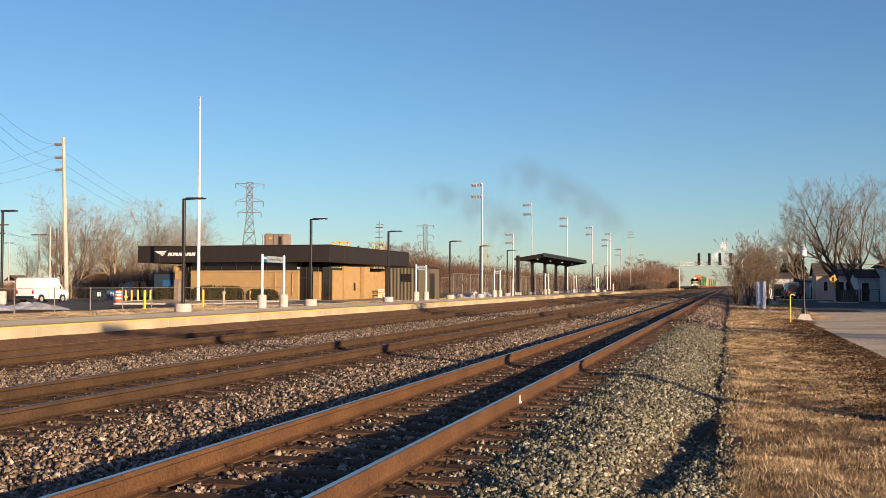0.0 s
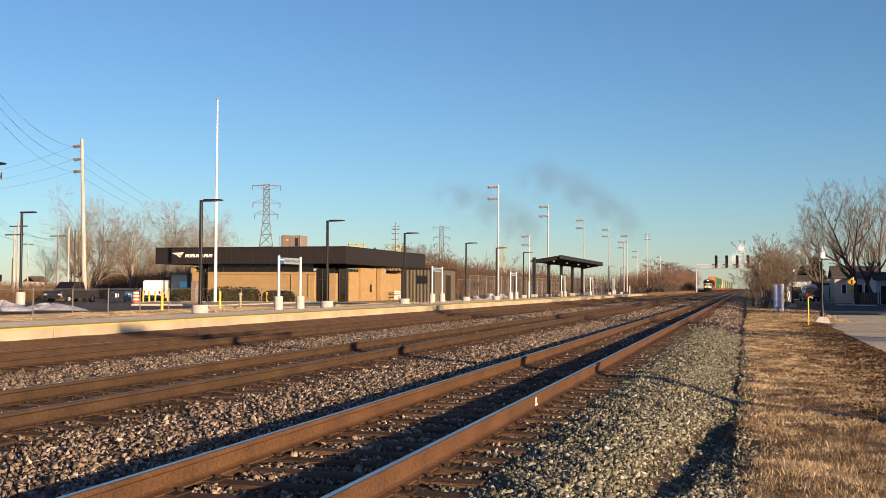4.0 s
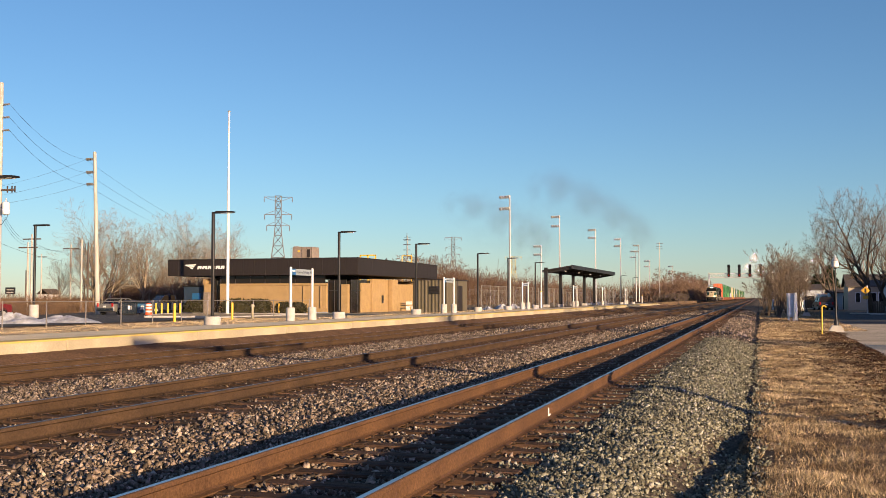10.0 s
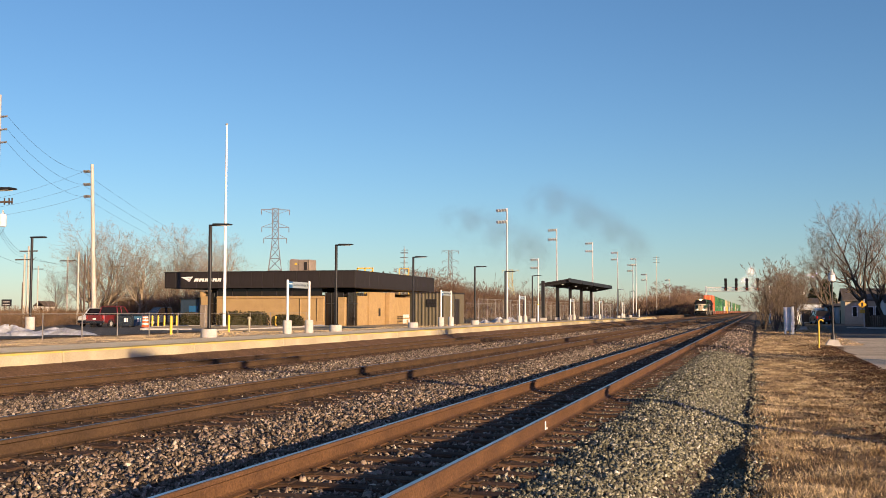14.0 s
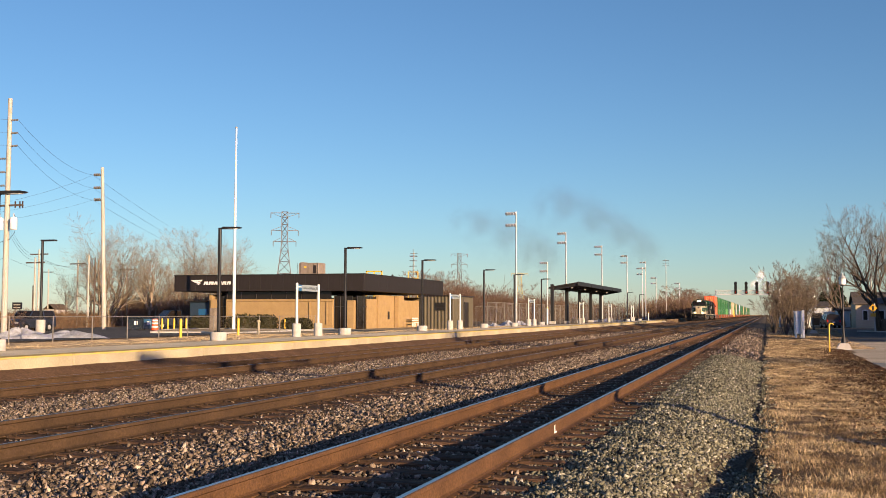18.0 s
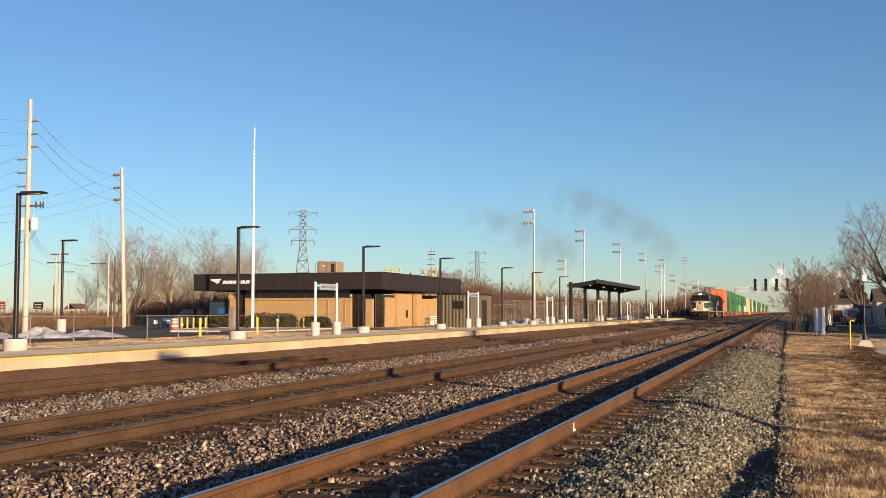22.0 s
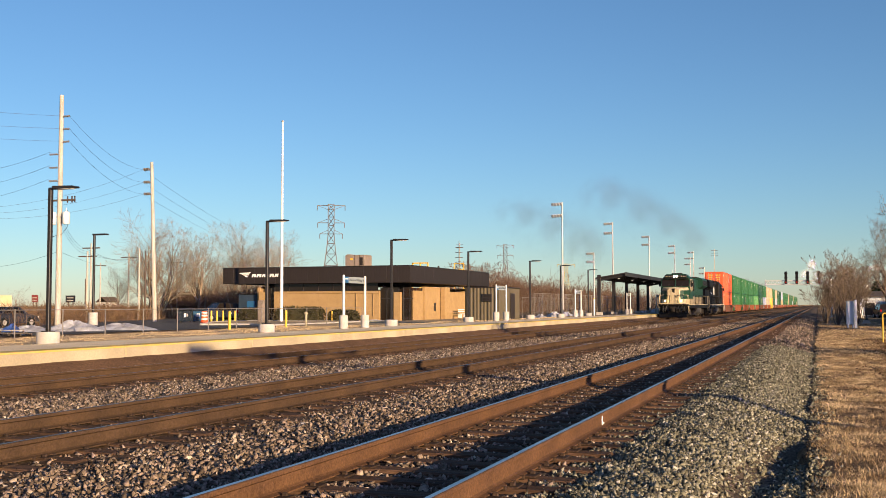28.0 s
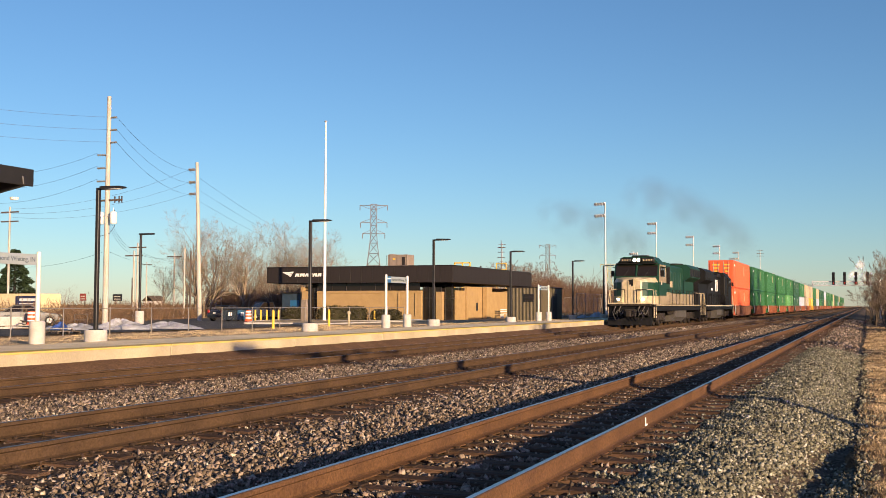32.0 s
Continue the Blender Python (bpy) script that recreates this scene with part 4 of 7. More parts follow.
def lot_lamp(m, h):
    t = thing("parking_lot_lamp", "black parking lot lamp on a concrete footing", "lamp post", m)
    part("footing", Shape().lathe([(0.36, -0.1), (0.36, 1.0), (0.33, 1.05)], n=16), M_BASE, t, smooth=True)
    part("pole", Shape().box((0, 0, h / 2 + 0.5), (0.16, 0.16, h - 1.0), 0.02), M_BLACK, t)
    part("lamp_head", Shape().box((0.5, 0.1, h), (1.3, 0.4, 0.12), 0.03), M_BLACK, t)


lot_lamp(pose(-53.6, 66.6, -0.3), 7.2)

for x, y, h in ((-43.6, 180.6, 20.2), (-43.9, 229.7, 20.3), (-43.25, 277.6, 20.3), (-42.7, 324.7, 20.3), (-42.4, 372, 20.6), (-43.5, 372, 18.5), (-54.2, 258.3, 15.1), (-41.6, 400, 16), (-36.2, 440, 15)):
    t = thing("sports_field_light", "tall steel sports field light mast with two rows of floodlights", "floodlight mast", pose(x + 0.0035 * y, y, -0.4), "sports field lights")
    part("mast", Shape().tube((0, 0, 0), (0, 0, h), 0.2, 0.12, 10), M_GALV, t, smooth=True)
    for k, z in enumerate((h - 0.2, h - 2.3)):
        part("crossarm", Shape().box((-0.7, 0, z), (1.6, 0.15, 0.15), 0.02, m=Matrix.Rotation(-0.8, 3, "Z")), M_GALV, t)
        for q in (-1.1, -0.4, 0.4, 1.1):
            part("floodlight", Shape().lathe([(0.1, 0), (0.27, 0.2), (0.32, 0.42), (0.28, 0.44)], n=12), M_CREAMPOST, t, m=pose(-0.75 + 0.75 * q, -0.25 * q, z - 0.05, 112, 0, -30))


def pylon(m, h, tint, arms=3):
    """Lattice transmission tower."""
    t = thing("transmission_tower", "steel lattice transmission tower", "pylon", m, "transmission towers")
    s = Shape()
    w = lambda z: 2.3 + 7.5 * max(0.0, 1 - z / (0.7 * h)) ** 1.15
    levels = [h * q for q in (0, 0.16, 0.3, 0.42, 0.53, 0.63, 0.72, 0.8, 0.88, 0.95, 1.0)]
    for a, b in zip(levels, levels[1:]):
        for i in range(4):
            c0 = [(1, 1), (-1, 1), (-1, -1), (1, -1)][i]
            c1 = [(1, 1), (-1, 1), (-1, -1), (1, -1)][(i + 1) % 4]
            p = lambda c, z: (c[0] * w(z) / 2, c[1] * w(z) / 2, z)
            s.tube(p(c0, a), p(c0, b), 0.16, n=4)
            s.tube(p(c0, a), p(c1, b), 0.09, n=3)
            s.tube(p(c1, a), p(c0, b), 0.09, n=3)
            s.tube(p(c0, b), p(c1, b), 0.09, n=3)
    part("lattice", s, tint, t)
    for k in range(arms):
        z, ln = h * (0.99, 0.825, 0.72)[k], (5.3, 5.1, 4.3)[k]
        a = Shape()
        for sx in (-1, 1):
            a.tube((sx * 1.1, 0.6, z), (sx * ln, 0, z), 0.13, n=4).tube((sx * 1.1, -0.6, z), (sx * ln, 0, z), 0.13, n=4).tube((sx * 1.1, 0, z - 1.6 if k == 0 else z + 1.5), (sx * ln, 0, z), 0.11, n=4)
            a.tube((sx * ln, 0, z), (sx * ln, 0, z - 1.9), 0.15, n=5)
        part("crossarm", a, tint, t)


M_PYLON = mat("dull_steel", (0.13, 0.115, 0.10), (0.10, 0.09, 0.08), rough=0.7, fine=0.1)
M_PYLON_Y = mat("yellow_steel", (0.42, 0.34, 0.10), (0.36, 0.28, 0.1), rough=0.7, fine=0.1)
pylon(pose(-174.7, 354, -0.5, 0, 0, 25), 40.5, M_PYLON)
pylon(pose(-187, 629, -0.5, 0, 0, 20), 40.5, M_PYLON)
pylon(pose(-150, 640, -0.5, 0, 0, 15), 28, M_PYLON_Y, 1)

# ---- signal bridge over the tracks ----
M_ALU = mat("silver_steel", (0.55, 0.54, 0.50), (0.46, 0.45, 0.42), rough=0.45, metal=0.2, fine=0.06)
M_REDLAMP = mat("red_lens", (0.5, 0.02, 0.01), rough=0.3, fine=0, emit=0.3)
sb = thing("signal_bridge", "silver steel signal bridge with four black signal heads over the tracks", "signal bridge", pose(0, 380, -0.3))
for x in (-17.2, 4.6):
    part("tower", Shape().box((x, 0, 5.2), (0.45, 0.45, 10.4), 0.03), M_ALU, sb)
truss = Shape()
for y in (-0.5, 0.5):
    for z in (8.7, 10.0):
        truss.box((-6.3, y, z), (21.8, 0.22, 0.3))
    for i in range(15):
        x = -17 + i * 1.5
        truss.tube((x, y, 8.7), (x + 0.75, y, 10), 0.1, n=4).tube((x + 0.75, y, 10), (x + 1.5, y, 8.7), 0.1, n=4)
part("truss", truss, M_ALU, sb)
part("walkway", Shape().box((-6.3, -0.9, 8.62), (21, 0.8, 0.06)), M_ALU, sb)
for i, x in enumerate((-10.3, -6.7, -3.1, 0.6)):
    head = part("signal_head", Shape().box((x, -1.3, 11.0), (0.9, 0.12, 4.4), 0.1), M_BLACK, sb)
    for k in range(3):
        part("visor", Shape().tube((x, -1.36, 9.5 + k * 1.5), (x, -1.75, 9.45 + k * 1.5), 0.24, 0.27, 12), M_BLACK, head)
        part("backboard", Shape().lathe([(0.55, 0), (0.55, 0.06)], n=16), M_BLACK, head, m=pose(x, -1.3, 9.5 + k * 1.5, 90))
    part("lens", Shape().lathe([(0.2, 0), (0.2, 0.04), (0.1, 0.08)], n=12), M_REDLAMP, head, "lit red signal lens", m=pose(x, -1.8, 9.45, 90))

yg = thing("yellow_gantry", "yellow steel frame far behind the station roof", "gantry", pose(-78, 200, -0.4))
for x in (-1.7, 0, 1.7):
    part("post", Shape().box((x, 0, 5.2), (0.25, 0.25, 10.8), 0.02), M_YELLOW, yg)
for z in (9.7, 10.5):
    part("beam", Shape().box((0, 0, z), (3.6, 0.25, 0.25), 0.02), M_YELLOW, yg)
rm = thing("radio_mast", "slender steel mast with short arms and a yellow railing", "mast", pose(-69.4, 200, -0.4))
part("mast", Shape().tube((0, 0, 0), (0, 0, 15), 0.12, 0.06, 6), M_PYLON, rm)
for z in (11.5, 12.6, 13.6):
    part("arm", Shape().box((0, 0, z), (1.6, 0.12, 0.14), 0.02), M_PYLON, rm)
for z in (9.0, 10.3):
    part("railing", Shape().box((0, 0, z), (2.2, 0.2, 0.16), 0.02), M_YELLOW, rm)
for x in (-1.05, 1.05):
    part("railing_post", Shape().box((x, 0, 5.2), (0.16, 0.2, 10.2), 0.02), M_YELLOW, rm)


# ---- smoke over the field, steam by the far tracks ----
def vapour(name, colour, strength, scale):
    m = bpy.data.materials.new(name)
    m.use_nodes = True
    n, l = m.node_tree.nodes, m.node_tree.links
    b = n["Principled BSDF"]
    b.inputs["Base Color"].default_value, b.inputs["Roughness"].default_value, b.inputs["Specular IOR Level"].default_value = (*colour, 1), 1.0, 0.0
    tc, sep = n.new("ShaderNodeTexCoord"), n.new("ShaderNodeVectorMath")
    flat = n.new("ShaderNodeVectorMath")
    flat.operation = "MULTIPLY"
    flat.inputs[1].default_value = (1, 0, 1)
    sep.operation = "LENGTH"
    l.new(tc.outputs["Object"], flat.inputs[0])
    l.new(flat.outputs[0], sep.inputs[0])
    fall = n.new("ShaderNodeMapRange")
    fall.interpolation_type = "SMOOTHSTEP"
    fall.inputs["From Min"].default_value, fall.inputs["From Max"].default_value = 1.0, 0.05
    l.new(sep.outputs["Value"], fall.inputs["Value"])
    tx = n.new("ShaderNodeTexNoise")
    tx.inputs["Scale"].default_value, tx.inputs["Detail"].default_value = scale, 5
    l.new(tc.outputs["Object"], tx.inputs["Vector"])
    shape = n.new("ShaderNodeMapRange")
    shape.inputs["From Min"].default_value, shape.inputs["From Max"].default_value, shape.inputs["To Max"].default_value = 0.36, 0.72, strength
    l.new(tx.outputs["Fac"], shape.inputs["Value"])
    mul = n.new("ShaderNodeMath")
    mul.operation = "MULTIPLY"
    l.new(fall.outputs[0], mul.inputs[0])
    l.new(shape.outputs[0], mul.inputs[1])
    l.new(mul.outputs[0], b.inputs["Alpha"])
    return m


M_SMOKE, M_STEAM = vapour("thin_smoke", (0.10, 0.10, 0.11), 0.2, 1.2), vapour("white_steam", (0.85, 0.85, 0.86), 0.8, 1.3)


def puff(name, c, size, tilt, m, label, category):
    s = Shape()
    n, k = 20, 9
    s.lathe([(max(0.01, math.sin(math.pi * i / k)), -math.cos(math.pi * i / k)) for i in range(k + 1)], n=n)
    ob = part(name, s, m, m=pose(*c, 0, tilt, 0) @ Matrix.Diagonal((size[0], 3.0, size[1], 1)), smooth=True)
    ob.visible_shadow = False
    return tagged(ob, label, category)


for i, (x, z, sx, sz, tilt) in enumerate(((-170, 55, 16, 6, 20), (-157, 49, 18, 9, 40), (-142, 42, 18, 9, 45), (-133, 34, 14, 10, 20), (-124, 68, 16, 8, 10), (-108, 61, 22, 9, 28), (-92, 53, 22, 8, 30), (-78, 43, 18, 8, 40))):
    puff("smoke_cloud", (x, 600 + 8 * i, z), (sx * 1.35, sz * 2.4), tilt, M_SMOKE, "thin dark smoke drifting over the field", "smoke")
for i, (x, z, sx, sz) in enumerate(((-3.9, 33, 5, 8), (-9, 26, 6, 6), (1, 24, 6, 8), (44, 30, 9, 6))):
    puff("steam_cloud", (x, 900 + 5 * i, z), (sx, sz), 0, M_STEAM, "white steam rising beside the far tracks", "steam")


# ---- parking lot and things beside it ----
lot = grid_sheet("parking_lot", np.linspace(-70, -38.0, 9), np.linspace(20, 140, 30), lambda x, y: -0.245 + 0 * x - 0.001 * (-38 - x), M_ASPHALT)
tagged(lot, "dark asphalt of the station parking lot", "parking lot", kind="structure")


island_edge = [(-45.3, 69.0), (-41.6, 70.3), (-38.2, 67.5), (-38.2, 84.9), (-51.6, 84.9), (-50.6, 79.0)]
island = part("traffic_island", Shape().prism(island_edge, -0.3, -0.17, "z"), M_VERGE)
tagged(island, "raised island of trodden dry grass beside the parking lot", "traffic island", kind="structure")
kerb = thing("kerb", "pale concrete kerb round the island", "kerb", kind="structure")
for (ax, ay), (bx, by) in zip(island_edge, island_edge[1:] + island_edge[:1]):
    ln = math.hypot(bx - ax, by - ay)
    for k in range(max(1, round(ln / 3.0))):
        n_ = max(1, round(ln / 3.0))
        q = (k + 0.5) / n_
        part("kerb_stone", Shape().box((0, 0, -0.2), (ln / n_ - 0.02, 0.18, 0.16), 0.02), M_BASE, kerb, m=pose(ax + (bx - ax) * q, ay + (by - ay) * q, 0, 0, 0, math.degrees(math.atan2(by - ay, bx - ax))))


def bollard(m, h=1.15, r=0.085, label="yellow steel bollard with a rounded top"):
    t = thing("bollard", label, "bollard", m, "bollards")
    part("post", Shape().lathe([(r, -0.1), (r, h - 0.08), (r * 0.8, h - 0.03), (r * 0.3, h)], n=14), M_YELLOW, t, smooth=True)
    return t


for x, y, h in ((-53.99, 84.0, 1.05), (-53.37, 84.0, 1.05), (-52.71, 84.0, 1.05), (-51.42, 84.0, 1.05), (-33.92, 54.8, 1.2), (-35.0, 63.9, 1.2), (-42.3, 86.0, 1.0)):
    bollard(pose(x, y, -0.25), h)
t = thing("vent_pipe", "short cream vent pipe with a cap", "pipe", pose(-33.8, 64.6, -0.25))
part("pipe", Shape().tube((0, 0, 0), (0, 0, 0.95), 0.08, n=12), M_CONCRETE, t)
part("cap", Shape().lathe([(0.14, 0.9), (0.14, 1.0), (0.05, 1.08)], n=12), M_CONCRETE, t)
M_PILLAR = mat("weathered_stone", (0.22, 0.18, 0.14), (0.16, 0.13, 0.10), scale=3, rough=0.9, bump=0.4, bscale=20, fine=0.2)
t = thing("stone_pillar", "grey stone pillar beside the fence", "pillar", pose(-47.4, 82, -0.25))
part("pillar", Shape().box((0, 0, 1.0), (0.6, 0.6, 2.0), 0.06), M_PILLAR, t)

M_BOARDRED = mat("board_red", (0.20, 0.035, 0.025), (0.17, 0.03, 0.02), rough=0.6, fine=0.1)
M_ORANGE = mat("orange_plastic", (0.75, 0.10, 0.025), (0.68, 0.09, 0.02), rough=0.5, fine=0.08)


def barrel(m):
    t = thing("traffic_drum", "orange traffic drum with white bands", "traffic drum", m, "traffic drums")
    part("drum", Shape().lathe([(0.34, 0), (0.36, 0.08), (0.30, 0.09), (0.30, 0.35), (0.28, 0.36), (0.28, 0.65), (0.26, 0.66), (0.26, 0.95), (0.22, 1.02)], n=18), M_ORANGE, t, smooth=True)
    for z, r in ((0.3, 0.297), (0.62, 0.287), (0.88, 0.268)):
        part("band", Shape().lathe([(r + 0.004, z - 0.07), (r + 0.004, z + 0.07)], n=18), M_WHITE, t)


barrel(pose(-52.55, 80.6, -0.25))
barrel(pose(-56.3, 57.9, -0.25))

M_DUMPBLUE = mat("blue_bin", (0.014, 0.075, 0.15), (0.012, 0.06, 0.12), rough=0.5, fine=0.15)
M_DUMPDARK = mat("dark_bin", (0.008, 0.014, 0.022), (0.012, 0.02, 0.03), rough=0.6, fine=0.15, spec=0.15)


def dumpster(m, w, d, h, material, label):
    t = thing("dumpster", label, "dumpster", m)
    part("body", Shape().prism([(-d / 2, 0.12), (d / 2, 0.12), (d / 2, h), (-d / 2 - 0.12, h * 0.85)], -w / 2, w / 2, "x"), material, t)
    part("lid", Shape().box((0, 0, h), (w + 0.06, d + 0.2, 0.06), 0.015, m=Matrix.Rotation(0.12, 3, "X")), M_DUMPDARK, t)
    for x in np.linspace(-w / 2 + 0.1, w / 2 - 0.1, 4):
        part("rib", Shape().box((x, -d / 2 - 0.06, h / 2), (0.07, 0.08, h * 0.75), 0.01), material, t)
    part("mark", Shape().box((0.1, -d / 2 - 0.085, h * 0.55), (0.3, 0.02, 0.35), 0.01), M_WHITE, t)
    for x in (-w / 2 + 0.2, w / 2 - 0.2):
        for y in (-d / 2 + 0.2, d / 2 - 0.2):
            part("caster", Shape().tube((x - 0.04, y, 0.08), (x + 0.04, y, 0.08), 0.08, n=10), M_BLACK, t)


dumpster(pose(-54.0, 79.8, -0.25, 0, 0, 25), 1.2, 1.0, 1.2, M_DUMPDARK, "dark dumpster with a white mark beside the parking lot")
dumpster(pose(-54.4, 82.4, -0.25, 0, 0, 25), 1.2, 1.1, 1.15, M_DUMPBLUE, "blue dumpster with a dark lid")

M_KIOSK = mat("dark_blue_panel", (0.02, 0.035, 0.055), (0.03, 0.045, 0.065), rough=0.4, fine=0.1)
t = thing("notice_kiosk", "dark blue notice cabinet beside the station wall", "kiosk", pose(-54.6, 92.2, GZ))
part("cabinet", Shape().box((0, 0, 1.35), (2.4, 0.8, 2.5), 0.05), M_KIOSK, t)
part("roof", Shape().box((0, 0, 2.66), (2.6, 1.0, 0.12), 0.03), M_BLACK, t)
part("panel", Shape().box((0.3, -0.42, 1.5), (1.0, 0.04, 0.9), 0.01), M_SIGNBLUE, t)

# shipping container used as a store, with an unreadable banner
M_CREAMBOX = mat("cream_sheet", (0.62, 0.50, 0.28), (0.55, 0.44, 0.25), rough=0.6, fine=0.08)
t = thing("storage_container", "cream metal storage container with a blue banner", "container", pose(-67.6, 68.3, -0.32) @ Matrix.Scale(0.93, 4))
part("body", Shape().box((0, 0, 1.28), (7.1, 2.4, 2.8), 0.03), M_CREAMBOX, t)
for i in range(4):
    part("corner_post", Shape().box((3.49 if i % 2 else -3.49, 1.17 if i > 1 else -1.17, 1.28), (0.16, 0.16, 2.56), 0.01), M_CREAMBOX, t)
part("top_rail", Shape().box((0, -1.2, 2.62), (7.0, 0.1, 0.12), 0.01), M_CREAMBOX, t)
M_NAVYCLOTH = mat("navy_cloth", (0.012, 0.02, 0.06), (0.01, 0.016, 0.05), rough=0.7, fine=0.1)
ban = part("banner", Shape().box((2.0, -1.24, 2.0), (2.9, 0.03, 0.95)), M_NAVYCLOTH, t, "dark blue banner with white bars")
part("bar", Shape().box((2.0, -1.262, 2.12), (1.9, 0.01, 0.24)), M_WHITE, ban)
part("bar", Shape().box((2.0, -1.262, 1.76), (1.9, 0.01, 0.08)), M_WHITE, ban)


# boards and a low house beyond the weeds
for x0, x1, z0, z1, mt, lb in ((-143.3, -141.8, 2.0, 3.4, M_BOARDRED, "small dark red roadside billboard on two posts"), (-135.2, -133.0, 1.95, 3.25, M_BLACK, "small dark roadside billboard on two posts")):
    t = thing("billboard", lb, "billboard", pose((x0 + x1) / 2, 160, 0))
    w_ = x1 - x0
    part("panel", Shape().box((0, 0, (z0 + z1) / 2), (w_, 0.15, z1 - z0), 0.02), mt, t)
    for k in range(2):
        part("post", Shape().box(((k - 0.5) * w_ * 0.5, 0.12, z0 / 2), (0.14, 0.12, z0 + 0.9), 0.01), M_OLDWOOD, t)
        part("bar", Shape().box((0, -0.085, z0 + 0.35 + 0.5 * k), (w_ * 0.7, 0.02, 0.18)), M_BASE, t)
t = thing("cottage", "low tan house with a brown roof beyond the weeds", "house", pose(-134.0, 171, 0.1) @ Matrix.Diagonal((0.55, 0.8, 0.95, 1)))
part("wall", Shape().box((0, 0, 1.0), (4.2, 5, 2.0), 0.02), M_BASE, t)
part("roof", Shape().prism([(-2.5, 1.95), (0, 2.95), (2.5, 1.95), (2.5, 2.1), (0, 3.12), (-2.5, 2.1)], -2.7, 2.7, "y"), M_OLDWOOD, t)
part("window", Shape().box((0.9, -2.52, 1.2), (0.8, 0.06, 0.8)), M_GLASS, t)


def mound(name, m, rx, ry, h, mats, seed, label, category):
    rng = random.Random(seed)
    s = Shape()
    n, rings = 28, 7
    vs = [(0, 0, h)]
    for k in range(1, rings + 1):
        for i in range(n):
            a = 2 * math.pi * i / n
            q = k / rings
            w = 1 + 0.22 * math.sin(3 * a + seed) + 0.12 * math.sin(7 * a + 2 * seed)
            z = h * (1 - q) ** 0.8 * (1 + 0.35 * math.sin(5 * a + 6 * q + seed)) + rng.uniform(-0.04, 0.04)
            vs.append((rx * q * w * math.cos(a), ry * q * w * math.sin(a), z if k < rings else -0.06))
    fs = [(0, 1 + i, 1 + (i + 1) % n) for i in range(n)]
    for k in range(rings - 1):
        fs += [(1 + k * n + i, 1 + (k + 1) * n + i, 1 + (k + 1) * n + (i + 1) % n, 1 + k * n + (i + 1) % n) for i in range(n)]
    ob = part(name, s.add(vs, fs), mats, m=m, smooth=True)
    return tagged(ob, label, category)


for i, (x, y, rx, ry, h) in enumerate(((-42.5, 51.0, 2.0, 1.4, 0.56), (-41.4, 54.2, 2.6, 1.2, 0.36), (-44.5, 49.5, 2.0, 1.2, 0.3), (-22.3, 85.5, 0.8, 2.0, 0.4), (-22.2, 90.0, 0.9, 2.4, 0.55), (-22.2, 94.8, 0.9, 2.2, 0.5), (-22.3, 99.5, 0.8, 2.0, 0.4), (-39.5, 89.2, 1.4, 0.5, 0.15), (-26, 176, 3, 1.5, 0.4))):
    mound("snow_pile", pose(x, y, -0.24 if x < -30 else 0.05), rx, ry, h, M_SNOW, i + 1, "heap of old dirty snow", "snow pile")
M_TARP = mat("blue_tarp", (0.02, 0.06, 0.24), (0.015, 0.045, 0.16), scale=3, rough=0.45, bump=0.5, bscale=9, fine=0.2)
mound("tarpaulin", pose(-44.9, 48.6, -0.24), 0.55, 0.45, 0.42, M_TARP, 9, "crumpled blue tarpaulin on the ground", "tarpaulin")
for i in range(7):
    rng = random.Random(40 + i)
    o = part("plank", Shape().box((0, 0, 0.06), (rng.uniform(1.2, 2.4), 0.14, 0.06), 0.01), M_WOODPOLE if i % 2 else M_OLDWOOD, m=pose(-46.6 + rng.uniform(-1, 0.8), 48.0 + rng.uniform(-0.8, 0.6), -0.22 + 0.06 * i, 0, rng.uniform(-4, 4), rng.uniform(-40, 40)))
    tagged(o, "loose weathered plank on a scrap heap", "plank", "planks on the scrap heap")


# ---- bare trees and brush ----
def branches(rng, base, way, length, r, level, out, twigs, spread, kids):
    """Grow one limb that bends upwards; side branches get shorter towards its tip."""
    p, d = np.array(base, float), np.array(way, float)
    n = (7, 7, 5, 4, 2)[level]
    for i in range(n):
        q_ = (i + 1) / n
        d = d + rng.normal(0, 0.07 + 0.025 * level, 3) + np.array([0, 0, 0.05])
        d /= np.linalg.norm(d)
        q = p + d * length / n
        (out if level < 2 else twigs).append((p, q, r * (1 - 0.85 * i / n), r * (1 - 0.85 * q_)))
        if level < 4 and q_ > (0.2, 0.2, 0.2, 0.2)[level]:
            for _ in range(kids[level]):
                if rng.random() < 0.7:
                    u = rng.normal(0, 1, 3)
                    u -= d * u.dot(d)
                    u /= np.linalg.norm(u)
                    w = d * (1 - spread * 0.45) + u * spread + np.array([0, 0, 0.1])
                    branches(rng, q, w / np.linalg.norm(w), length * rng.uniform(0.42, 0.68) * (1.15 - 0.5 * q_), max(r * (1 - 0.85 * q_) * 0.75, 0.004), level + 1, out, twigs, spread, kids)
        p = q
    return out, twigs


